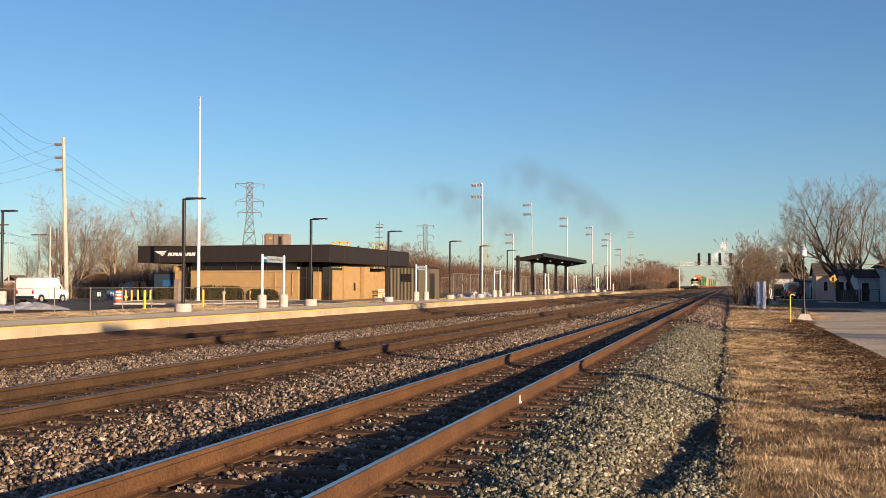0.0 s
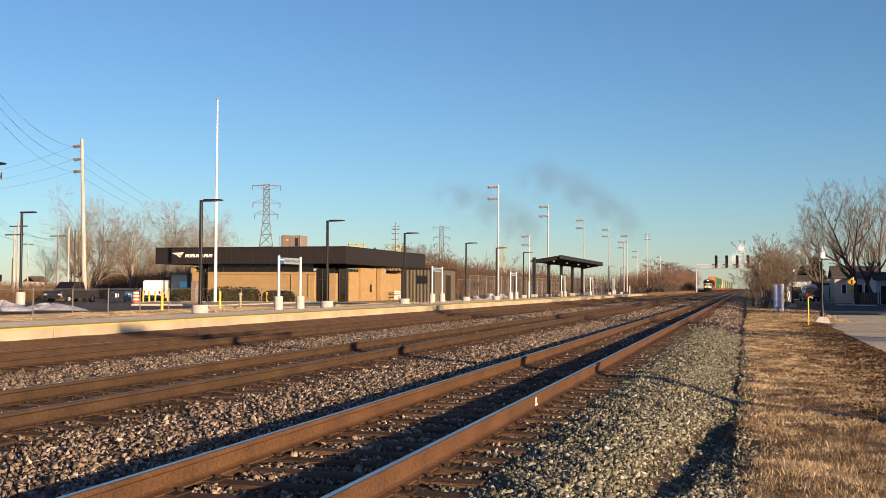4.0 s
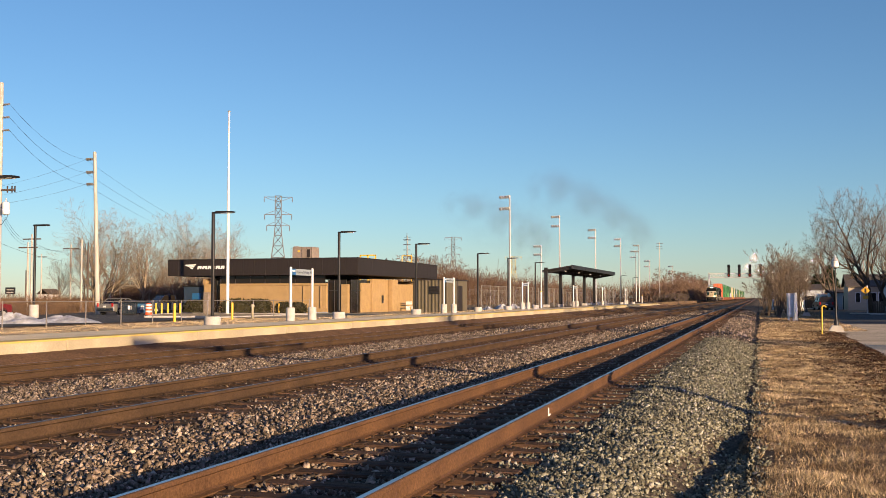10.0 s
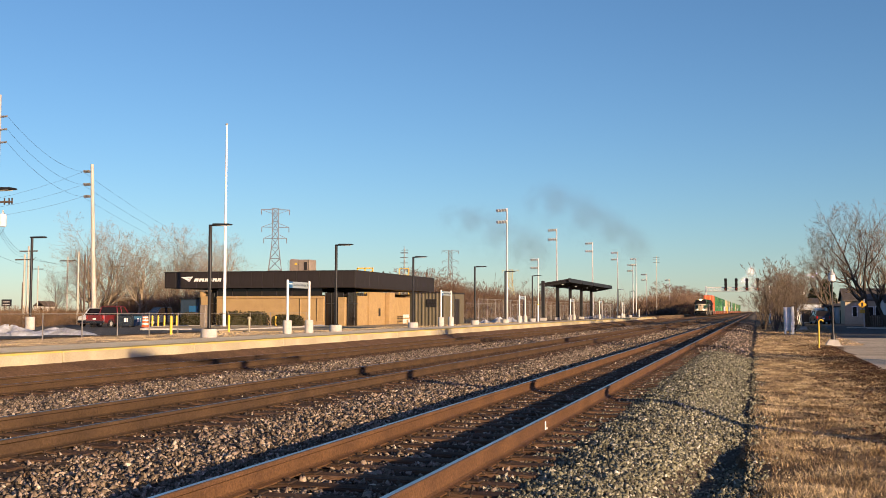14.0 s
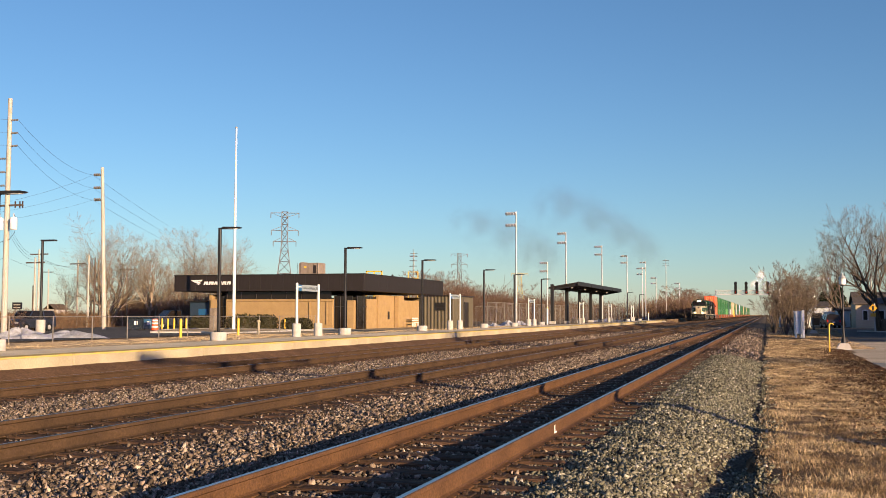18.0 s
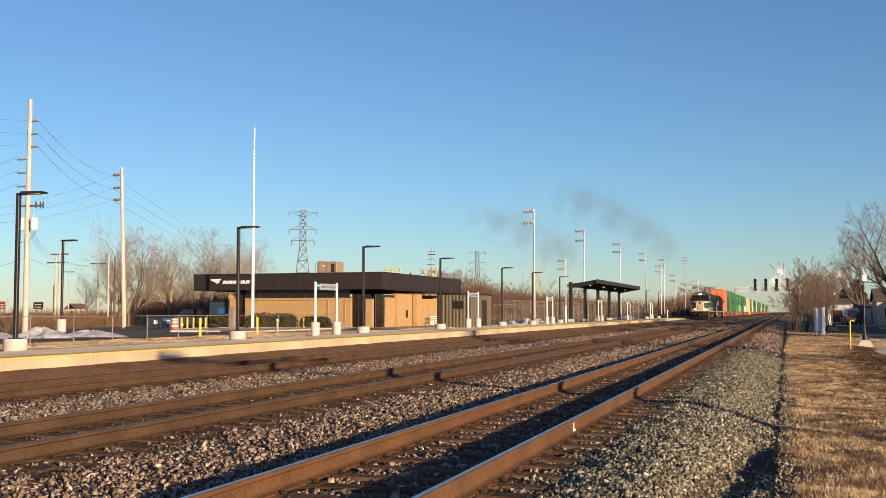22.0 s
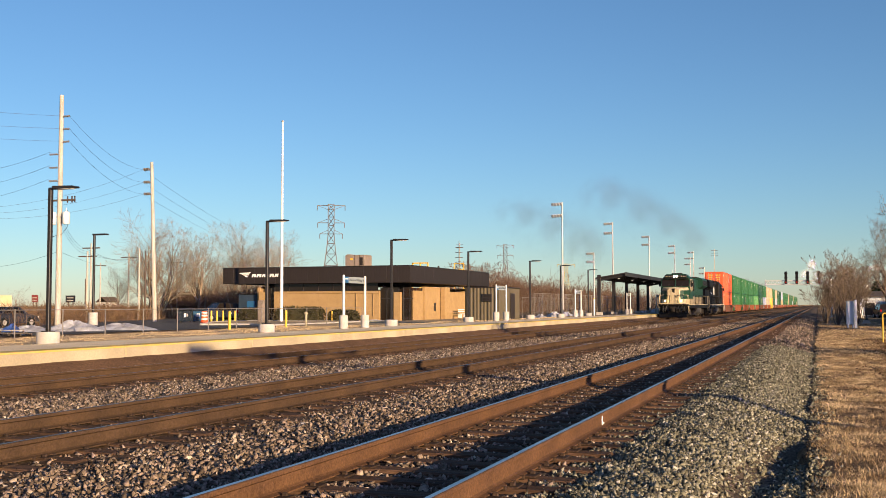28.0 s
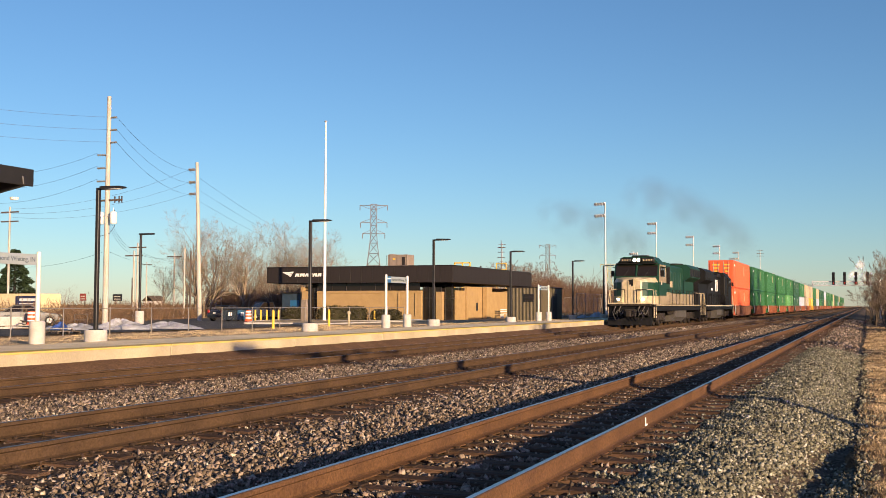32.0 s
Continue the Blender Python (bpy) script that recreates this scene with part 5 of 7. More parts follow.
def sticks(segs, least=0.0):
    """Three-sided tapered sticks as one pair of arrays."""
    a, b = np.array([s[0] for s in segs]), np.array([s[1] for s in segs])
    r0, r1 = np.maximum([s[2] for s in segs], least), np.maximum([s[3] for s in segs], least * 0.8)
    d = b - a
    d /= np.linalg.norm(d, axis=1, keepdims=True) + 1e-9
    h = np.where(np.abs(d[:, 2:3]) < 0.9, [[0, 0, 1.0]], [[1.0, 0, 0]])
    u = np.cross(d, h)
    u /= np.linalg.norm(u, axis=1, keepdims=True)
    w = np.cross(d, u)
    ring = []
    for k in range(3):
        c, s = math.cos(2.094 * k), math.sin(2.094 * k)
        ring.append((a + (u * c + w * s) * r0[:, None], b + (u * c + w * s) * r1[:, None]))
    v = np.stack([ring[0][0], ring[1][0], ring[2][0], ring[0][1], ring[1][1], ring[2][1]], 1).reshape(-1, 3)
    i = np.arange(len(segs))[:, None] * 6
    f = np.concatenate([i + [[0, 1, 4, 3]], i + [[1, 2, 5, 4]], i + [[2, 0, 3, 5]]])
    return v, f


def bare_tree(name, seed, h, r, spread, kids, stems, label, twig_mat, least, m=None, bark=M_BARK):
    rng = np.random.default_rng(seed)
    out, tw = [], []
    for k in range(stems):
        a = rng.uniform(0, 6.28)
        lean = 0.0 if stems == 1 else rng.uniform(0.15, 0.5)
        branches(rng, (r * math.cos(a) * (stems > 1), r * math.sin(a) * (stems > 1), -0.2), (lean * math.cos(a), lean * math.sin(a), 1.0), h * rng.uniform(0.85, 1.0), r, 0, out, tw, spread, kids)
    t = thing(name, label, "tree" if h > 4 else "bush", m, "bare trees")
    for nm, segs, mt, ls in (("trunk", out, bark, 0), ("crown", tw, twig_mat, least)):
        v, f = sticks(segs, ls)
        o = new(nm, raw_mesh(nm, v, f, mt))
        o.parent = t
    return t


TREE_LABEL = "bare deciduous tree in winter with fine pale twigs"
protos = [bare_tree("tree", 100 + i, 12.0, 0.27, s, (2, 2, 1, 1), n, TREE_LABEL, M_TWIG, 0.01) for i, (s, n) in enumerate(((0.72, 2), (0.8, 1), (0.68, 2), (0.85, 1)))]
rng = random.Random(5)
spots = []
for i in range(7):
    y = rng.uniform(112, 145)
    spots.append((-y * rng.uniform(0.50, 0.66), y, rng.uniform(0.45, 0.62)))
spots += [(-78.2, 106, 0.66), (-73.4, 103, 0.74), (-68.6, 105, 0.5), (-71.5, 114, 0.72), (-66.0, 110, 0.48), (-75.0, 104, 0.88), (-72.8, 110, 0.80), (-70.0, 106, 0.68), (-74.8, 125, 0.98), (-76.8, 107, 0.8), (-71.2, 108, 0.62), (-67.6, 112, 0.6), (-73.6, 106, 0.6), (-69.2, 120, 0.75), (-66.8, 108, 0.5), (-80.0, 104, 0.42), (-72.0, 101, 0.5), (-78.5, 118, 0.62), (-81.4, 150, 0.95), (-88.0, 158, 0.85), (-68.4, 116, 0.62)]
used = set()
for i, (x, y, k) in enumerate(spots):
    p = protos[i % 4]
    m = pose(x, y, -0.35, 0, 0, rng.uniform(0, 360)) @ Matrix.Scale(k, 4)
    if i % 4 not in used:
        used.add(i % 4)
        p.matrix_basis = m
    else:
        c = copy_thing(p, pose(0, 0, 0))
        c.matrix_basis = m


def brush(name, n, place, h, seed, mats, label, category, w=0.012, fan=0.35):
    """Uncountable thin stems: each a bent stick with two side twigs."""
    g = np.random.default_rng(seed)
    x, y, z = place(g, n)
    hh = g.uniform(h[0], h[1], n)
    segs = []
    a = np.stack([x, y, z], 1)
    d = np.stack([g.normal(0, fan, n), g.normal(0, fan, n), np.ones(n)], 1)
    mid = a + d * hh[:, None] * 0.5
    top = mid + (d + g.normal(0, 0.3, (n, 3))) * hh[:, None] * 0.5
    s1 = mid + (d + g.normal(0, 0.6, (n, 3))) * hh[:, None] * 0.35
    s2 = a + d * hh[:, None] * 0.7 + (g.normal(0, 0.6, (n, 3)) + [0, 0, 0.5]) * hh[:, None] * 0.3
    b3 = a + d * hh[:, None] * 0.7
    for p, q, r in ((a, mid, w), (mid, top, w * 0.8), (mid, s1, w * 0.7), (b3, s2, w * 0.7)):
        segs += list(zip(p, q, np.full(n, r), np.full(n, r * 0.7)))
    v, f = sticks(segs)
    ob = new(name, raw_mesh(name, v, f, mats))
    return tagged(ob, label, category, kind="stuff")


def by_lot(g, n):
    y = g.uniform(58, 150, n)
    return -y * 0.55 - g.uniform(21, 34, n) + (y - 58) * 0.12, y, np.full(n, -0.4)


brush("roadside_weeds", 7500, by_lot, (0.6, 1.9), 21, M_WEED, "tall rust-brown dry weeds behind the parking lot", "weeds", 0.014)


def wood_left(g, n):
    y = g.uniform(105, 150, n)
    return -y * g.uniform(0.52, 0.70, n), y, np.full(n, -0.4)


brush("thicket", 5200, wood_left, (0.8, 4.2), 22, M_TWIGRED, "dense bare reddish-brown thicket behind the station", "thicket", 0.02)


def wood_far(g, n):
    y = g.uniform(200, 520, n)
    x = -60 - (y - 200) * g.uniform(0.0, 0.5, n)
    return x, y, np.full(n, -0.4)


def wood_track(g, n):
    y = g.uniform(380, 760, n)
    return -24 - (y - 380) * 0.03 - np.abs(g.normal(0, 12, n)), y, np.full(n, -0.4)


brush("far_wood", 12000, wood_far, (2.5, 7.4), 23, M_TWIGRED, "bare reddish-brown scrub in the distance", "scrub", 0.045)
brush("trackside_wood", 9000, wood_track, (2.5, 8.2), 24, M_TWIGRED, "bare brown scrub along the tracks in the distance", "scrub", 0.05)
far_protos = [bare_tree("tree", 200 + i, 9.2, 0.14, 0.75, (2, 1, 1, 1), 1, "bare reddish-brown tree in a distant wood", M_TWIGRED, 0.026) for i in range(3)]
rng = random.Random(8)
far_spots = [(-66 - rng.uniform(0, 0.5) * (y - 190), y, rng.uniform(0.75, 1.15)) for y in [rng.uniform(190, 420) for _ in range(54)]]
far_spots += [(-24 - 0.03 * (y - 360) - abs(rng.gauss(0, 9)), y, rng.uniform(0.9, 1.35)) for y in [rng.uniform(370, 820) for _ in range(60)]]
far_spots += [(rng.uniform(0.006, 0.05) * y, y, rng.uniform(0.8, 1.3)) for y in [rng.uniform(480, 900) for _ in range(22)]]
for i, (x, y, k) in enumerate(far_spots):
    m = pose(x, y, -0.5, 0, 0, rng.uniform(0, 360)) @ Matrix.Diagonal((k * 1.25, k * 1.25, k, 1))
    o = far_protos[i % 3] if i < 3 else copy_thing(far_protos[i % 3], pose(0, 0, 0))
    o.matrix_basis = m


# ---- the street side ----
def road_edge(y):
    return np.interp(y, [-20, 20, 30, 50, 75, 130, 200], [3.1, 3.0, 3.0, 3.7, 5.3, 7.5, 9])


ys = np.concatenate([np.arange(-20, 18, 2.0), np.arange(18, 60, 0.3), np.arange(60, 210, 5.0)])
v, f = [], []
for i, y in enumerate(ys):
    e = float(road_edge(y)) + 0.16 * math.sin(y * 0.9) + 0.11 * math.sin(y * 2.3 + 1) + 0.08 * math.sin(y * 5.1) + 0.06 * math.sin(y * 11.7)
    for x in (e, e + 3.5, e + 9, e + 30):
        v.append((x, y, -0.43 if x == e else -0.405))
    if i:
        k = (i - 1) * 4
        f += [(k + j, k + j + 1, k + j + 5, k + j + 4) for j in range(3)]
street = new("street", raw_mesh("street", v, f, [M_PAVE, M_ASPHALT]))
for q in street.data.polygons:
    q.material_index = 1 if q.center.y - 0.9 * q.center.x > 66 else 0
tagged(street, "worn pale street pavement with cracks beside the grass", "street", kind="structure")


M_TAR = mat("tar_seam", (0.03, 0.028, 0.026), rough=0.8, fine=0.2)
for i in range(9):
    rng = random.Random(70 + i)
    crack = Shape()
    x, y = rng.uniform(4.5, 7), rng.uniform(24, 70)
    px, py = x, y
    for k in range(14):
        qx, qy = px + rng.uniform(0.2, 0.6), py + rng.uniform(-0.5, 0.5) + (0.3 if i % 2 else 0)
        crack.add([(px, py, -0.398), (qx, qy, -0.398), (qx, qy + 0.07, -0.398), (px, py + 0.07, -0.398)], [(0, 1, 2, 3)])
        px, py = qx, qy
    tagged(part("pavement_crack", crack, M_TAR), "dark wandering crack in the old pavement", "crack", "pavement cracks")


def post_lamp(m, h=3.4):
    t = thing("street_lamp", "black street lamp with a white globe on a concrete foot", "street lamp", m, "street lamps")
    part("foot", Shape().prism([(-0.4, -0.05), (0.4, -0.05), (0.2, 0.3), (-0.2, 0.3)], -0.36, 0.36, "y"), M_BASE, t)
    part("base", Shape().lathe([(0.12, 0.28), (0.12, 0.48), (0.07, 0.58), (0.05, 0.9)], n=14), M_BLACK, t, smooth=True)
    part("pole", Shape().tube((0, 0, 0.8), (0, 0, h), 0.046, 0.035, 12), M_BLACK, t, smooth=True)
    part("collar", Shape().lathe([(0.04, h), (0.08, h + 0.03), (0.09, h + 0.08)], n=14), M_BLACK, t)
    part("globe", Shape().lathe([(0.1, h + 0.05), (0.165, h + 0.1), (0.16, h + 0.34), (0.13, h + 0.37)], n=16), M_WHITE, t, smooth=True)
    part("cap", Shape().lathe([(0.17, h + 0.37), (0.13, h + 0.46), (0.05, h + 0.55), (0.03, h + 0.66)], n=16), M_GALV, t, smooth=True)
    return t


pl = post_lamp(pose(3.6, 54.2, -0.42), 3.1)
copy_thing(pl, pose(4.1, 100, -0.42))

t = thing("gas_pipe_marker", "yellow bent pipe standing in the grass", "pipe", pose(2.66, 49, -0.42))
pts = [(0, 0, 0), (0, 0, 1.22)] + [(0.09 - 0.09 * math.cos(a), 0, 1.22 + 0.09 * math.sin(a)) for a in np.linspace(0.4, 3.0, 7)]
part("pipe", Shape().pipe(pts, 0.033, 10), M_YELLOW, t, smooth=True)

M_CABINET = mat("pale_grey_cabinet", (0.55, 0.57, 0.60), (0.48, 0.50, 0.53), rough=0.5, fine=0.06)
t = thing("signal_cabinet", "pale grey trackside equipment cabinet on legs", "cabinet", pose(2.2, 80.0, -0.42, 0, 0, 12))
part("body", Shape().box((0, 0, 1.08), (0.5, 0.42, 1.66), 0.03), M_CABINET, t)
part("roof", Shape().box((0, 0, 1.94), (0.56, 0.5, 0.06), 0.02), M_CABINET, t)
part("door", Shape().box((0, -0.22, 1.1), (0.4, 0.03, 1.5), 0.01), M_CABINET, t)
for z in (0.5, 0.95, 1.4, 1.8):
    part("hinge", Shape().box((-0.27, -0.2, z), (0.07, 0.06, 0.12), 0.01), M_CABINET, t)
for x in (-0.18, 0.18):
    part("leg", Shape().box((x, 0, 0.13), (0.08, 0.3, 0.3), 0.01), M_CABINET, t)
t = thing("white_post", "white square post beside a cabinet", "post", pose(2.55, 79.6, -0.42))
part("post", Shape().box((0, 0, 1.0), (0.17, 0.17, 2.05), 0.02), M_WHITE, t)
t = thing("white_mast", "slender white mast beside the far tracks", "mast", pose(1.77, 150, -0.45))
part("mast", Shape().tube((0, 0, 0), (0, 0, 5.3), 0.12, 0.1, 8), M_CREAMPOST, t)
t = thing("utility_box", "white metal utility box beside the street", "box", pose(5.0, 140, -0.42))
part("box", Shape().box((0, 0, 0.95), (0.75, 0.6, 1.6), 0.04), M_WHITE, t)
part("footing", Shape().box((0, 0, 0.08), (0.9, 0.75, 0.18), 0.02), M_BASE, t)

M_TWIGGREY = mat("grey_brown_twigs", (0.19, 0.145, 0.105), (0.125, 0.095, 0.068), scale=0.8, rough=0.95, fine=0.2)
big = [bare_tree("tree", 300 + i, h, r, s, (2, 2, 2, 1), n, "large bare shade tree beside the street", M_TWIGGREY, 0.008, pose(x, y, -0.45), M_OLDWOOD) for i, (x, y, h, r, s, n) in enumerate(((11.7, 118, 10.4, 0.28, 0.64, 2), (10.2, 150, 9.4, 0.2, 0.64, 2), (16.2, 112, 7.6, 0.2, 0.66, 3), (13.6, 119, 9.7, 0.24, 0.62, 2)))]
bush = [bare_tree("bush", 400 + i, h, 0.045, 0.66, (1, 1, 1, 1), 10, "bare leafless bush beside the tracks", M_TWIGGREY, 0.012, pose(x, y, -0.45), M_OLDWOOD) for i, (x, y, h) in enumerate(((1.5, 92, 4.7), (3.2, 97, 4.0), (2.6, 106, 5.0), (0.7, 98, 3.6)))]
for x, y, k in ((4, 190, 1.3), (3, 240, 1.5), (8, 260, 1.7), (9.5, 182, 1.1), (4.6, 128, 1.0)):
    c = copy_thing(bush[0], pose(0, 0, 0))
    c.matrix_basis = pose(x, y, -0.45, 0, 0, x * 40) @ Matrix.Scale(k, 4)

M_SIDING = mat("pale_siding", (0.24, 0.22, 0.195), (0.20, 0.185, 0.165), rough=0.7, fine=0.05, stretch=(0.2, 0.2, 6))
M_SIDEBLUE = mat("blue_white_siding", (0.52, 0.55, 0.59), (0.45, 0.48, 0.52), rough=0.7, fine=0.05, stretch=(0.2, 0.2, 6))
M_BEIGE = mat("beige_siding", (0.42, 0.35, 0.25), (0.36, 0.30, 0.215), rough=0.7, fine=0.05, stretch=(0.2, 0.2, 6))
M_SHINGLE = mat("dark_shingles", (0.07, 0.06, 0.055), (0.10, 0.085, 0.075), scale=4, rough=0.95, bump=0.3, fine=0.3)


def house(m, w, d, h, roof_h, siding, label):
    t = thing("house", label, "house", m, "houses")
    part("wall", Shape().box((0, 0, h / 2), (w, d, h), 0.02), siding, t)
    part("roof", Shape().prism([(-w / 2 - 0.3, h - 0.05), (0, h + roof_h), (w / 2 + 0.3, h - 0.05), (w / 2 + 0.3, h + 0.08), (0, h + roof_h + 0.15), (-w / 2 - 0.3, h + 0.08)], -d / 2 - 0.3, d / 2 + 0.3, "y"), M_SHINGLE, t)
    part("gable", Shape().prism([(-w / 2, h), (w / 2, h), (0, h + roof_h - 0.06)], -d / 2 + 0.01, d / 2 - 0.01, "y"), siding, t)
    for x in (-w * 0.27, w * 0.27):
        win = part("window", Shape().box((x, -d / 2 - 0.02, h * 0.55), (0.9, 0.05, 1.2)), M_GLASS, t)
        part("frame", Shape().box((x, -d / 2 - 0.03, h * 0.55 + 0.65), (1.1, 0.08, 0.1), 0.01).box((x, -d / 2 - 0.03, h * 0.55 - 0.65), (1.1, 0.08, 0.1), 0.01), M_WHITE, win)
    part("door", Shape().box((0, -d / 2 - 0.02, 1.0), (0.9, 0.06, 2.0), 0.01), M_BROWNMETAL, t)


def bungalow(m, w, d, h, roof_h, siding, openings, label):
    """Low house whose eaves face the street; openings: x, sill, width, height and whether it is a door."""
    t = thing("house", label, "house", m, "houses")
    part("wall", Shape().box((0, 0, h / 2), (w, d, h), 0.02), siding, t)
    part("roof", Shape().prism([(-d / 2 - 0.4, h - 0.06), (0, h + roof_h), (d / 2 + 0.4, h - 0.06), (d / 2 + 0.4, h + 0.08), (0, h + roof_h + 0.16), (-d / 2 - 0.4, h + 0.08)], -w / 2 - 0.3, w / 2 + 0.3, "x"), M_SHINGLE, t)
    part("gable", Shape().prism([(-d / 2, h), (d / 2, h), (0, h + roof_h - 0.06)], -w / 2 + 0.01, w / 2 - 0.01, "x"), siding, t)
    for x, sill, ow, oh, is_door in openings:
        o = part("door" if is_door else "window", Shape().box((x, -d / 2 - 0.02, sill + oh / 2), (ow, 0.05, oh)), M_BROWNMETAL if is_door else M_GLASS, t)
        f = Shape()
        for q in (-1, 1):
            f.box((x + q * ow / 2, -d / 2 - 0.03, sill + oh / 2), (0.1, 0.08, oh + 0.1), 0.01)
        f.box((x, -d / 2 - 0.03, sill + oh), (ow + 0.1, 0.08, 0.1), 0.01)
        part("frame", f, M_WHITE, o)
    return t


bungalow(pose(7.75, 168, -0.45), 3.3, 6, 2.9, 0.7, M_SIDEBLUE, ((-0.5, 0.1, 1.5, 1.9, True), (0.9, 0.9, 0.7, 0.9, False)), "small blue-white house with a dark roof")
bungalow(pose(10.35, 153.5, -0.45), 2.1, 6, 2.35, 0.3, M_SIDEBLUE, ((0.75, 0.05, 0.5, 1.9, True),), "blue-white garage with a low roof")
bungalow(pose(13.5, 143.8, -0.45), 5.4, 7.0, 3.1, 1.45, M_BEIGE, ((-1.55, 1.1, 0.6, 1.2, False), (0.3, 1.1, 0.75, 1.2, False), (1.25, 1.1, 0.75, 1.2, False), (2.2, 0.1, 0.8, 2.0, True)), "beige bungalow with white window frames and a dark shingle roof")
bungalow(pose(14.4, 121.4, -0.45), 2.2, 6, 2.65, 0.75, M_SIDEBLUE, ((-0.3, 0.1, 0.8, 2.0, True),), "pale blue garage with a dark roof behind a fence")
house(pose(18.2, 118.5, -0.45), 5.4, 8, 3.7, 1.8, M_SIDEBLUE, "white house with a dark shingle roof")
fence = thing("board_fence", "dark wooden yard fence", "fence", kind="structure")
for i in range(8):
    part("board", Shape().box((11.35 + i * 0.21, 114, 0.22), (0.19, 0.04, 1.34), 0.01), M_OLDWOOD, fence)
wire_fence = thing("wire_fence", "dark wire yard fence between thin posts", "fence", kind="structure")
for i in range(3):
    part("post", Shape().tube((13.1 + i * 0.9, 114, -0.45), (13.1 + i * 0.9, 114, 0.98), 0.04, n=6), M_OLDWOOD, wire_fence)
for k in range(6):
    part("wire", Shape().tube((13.1, 114, -0.2 + 0.22 * k), (14.9, 114, -0.2 + 0.22 * k), 0.018, n=4), M_OLDWOOD, wire_fence)
M_SIGNYEL = mat("yellow_sign", (0.60, 0.33, 0.02), rough=0.5, fine=0.05)
t = thing("crossing_sign", "yellow diamond warning sign on a steel post", "sign", pose(10.42, 112, -0.45))
part("post", Shape().tube((0, 0, 0), (0, 0, 2.9), 0.06, n=8), M_GALV, t)
part("plate", Shape().box((-0.16, -0.06, 2.4), (0.6, 0.03, 0.6), 0.005, m=Matrix.Rotation(radians(45), 3, "Y")), M_SIGNYEL, t)
part("symbol", Shape().box((-0.16, -0.08, 2.4), (0.18, 0.01, 0.4), 0.01), M_BLACK, t)
part("lower_plate", Shape().box((-0.16, -0.06, 1.72), (0.5, 0.03, 0.34), 0.005), M_SIGNYEL, t)
for x, y in ((11.2, 108.2), (9.6, 111.0)):
    o = part("kerb_slab", Shape().box((0, 0, 0.03), (1.8, 1.2, 0.14), 0.03), M_BASE, m=pose(x, y, -0.41))
    tagged(o, "pale concrete kerb slab at the street corner", "kerb")
street_pole(pose(13.56, 150, -0.45), 7.0, False, 0, 0.12, "pale wooden utility pole behind the houses")

# bare street trees out of view to the right; their long shadows streak the grass and the pavement
for x, y, k in ((27, 60, 0.8), (36, 56, 0.95), (44, 80, 1.0)):
    c = copy_thing(big[0], pose(0, 0, 0))
    c.matrix_basis = pose(x, y, -0.45, 0, 0, x * 31) @ Matrix.Scale(k, 4)

# a bush copy out of view, added for the streaks its shadow makes
for x, y, k in ((21, 24, 0.9),):
    c = copy_thing(bush[0], pose(0, 0, 0))
    c.matrix_basis = pose(x, y, -0.45, 0, 0, x * 57) @ Matrix.Scale(k, 4)

# an unseen two-armed pole and a tree, added so that their shadows cross the tracks
t = thing("street_lamp", "unseen dark pole with two long arms, added for its shadow", "street lamp", pose(11.6, 7.3, -0.45, 0, 0, 54.1))
part("pole", Shape().tube((0, 0, -0.2), (0, 0, 5.95), 0.24, 0.17, 12), M_OLDWOOD, t, smooth=True)
for q in (-1, 1):
    part("arm", Shape().tube((0, 0, 5.7), (q * 2.2, 0, 5.86), 0.11, 0.09, 8), M_BLACK, t)
    part("lamp_head", Shape().box((q * 2.4, 0, 5.86), (1.0, 0.4, 0.3), 0.08), M_BLACK, t)
bare_tree("tree", 320, 8.5, 0.45, 0.6, (2, 1, 1, 1), 1, "unseen bare tree with a thick trunk, added for its shadow", M_TWIGGREY, 0.012, pose(12.7, 32.6, -0.45), M_OLDWOOD)
# houses out of view, added only to shade the street and the houses beyond
for x, y in ((27, 134), (25, 110), (26, 98), (26, 87), (27, 76), (33, 143)):
    house(pose(x, y, -0.45, 0, 0, 90), 9, 8, 3.4, 2.6, M_SIDING, "unseen pale house with a shingle roof, added to shade the street")


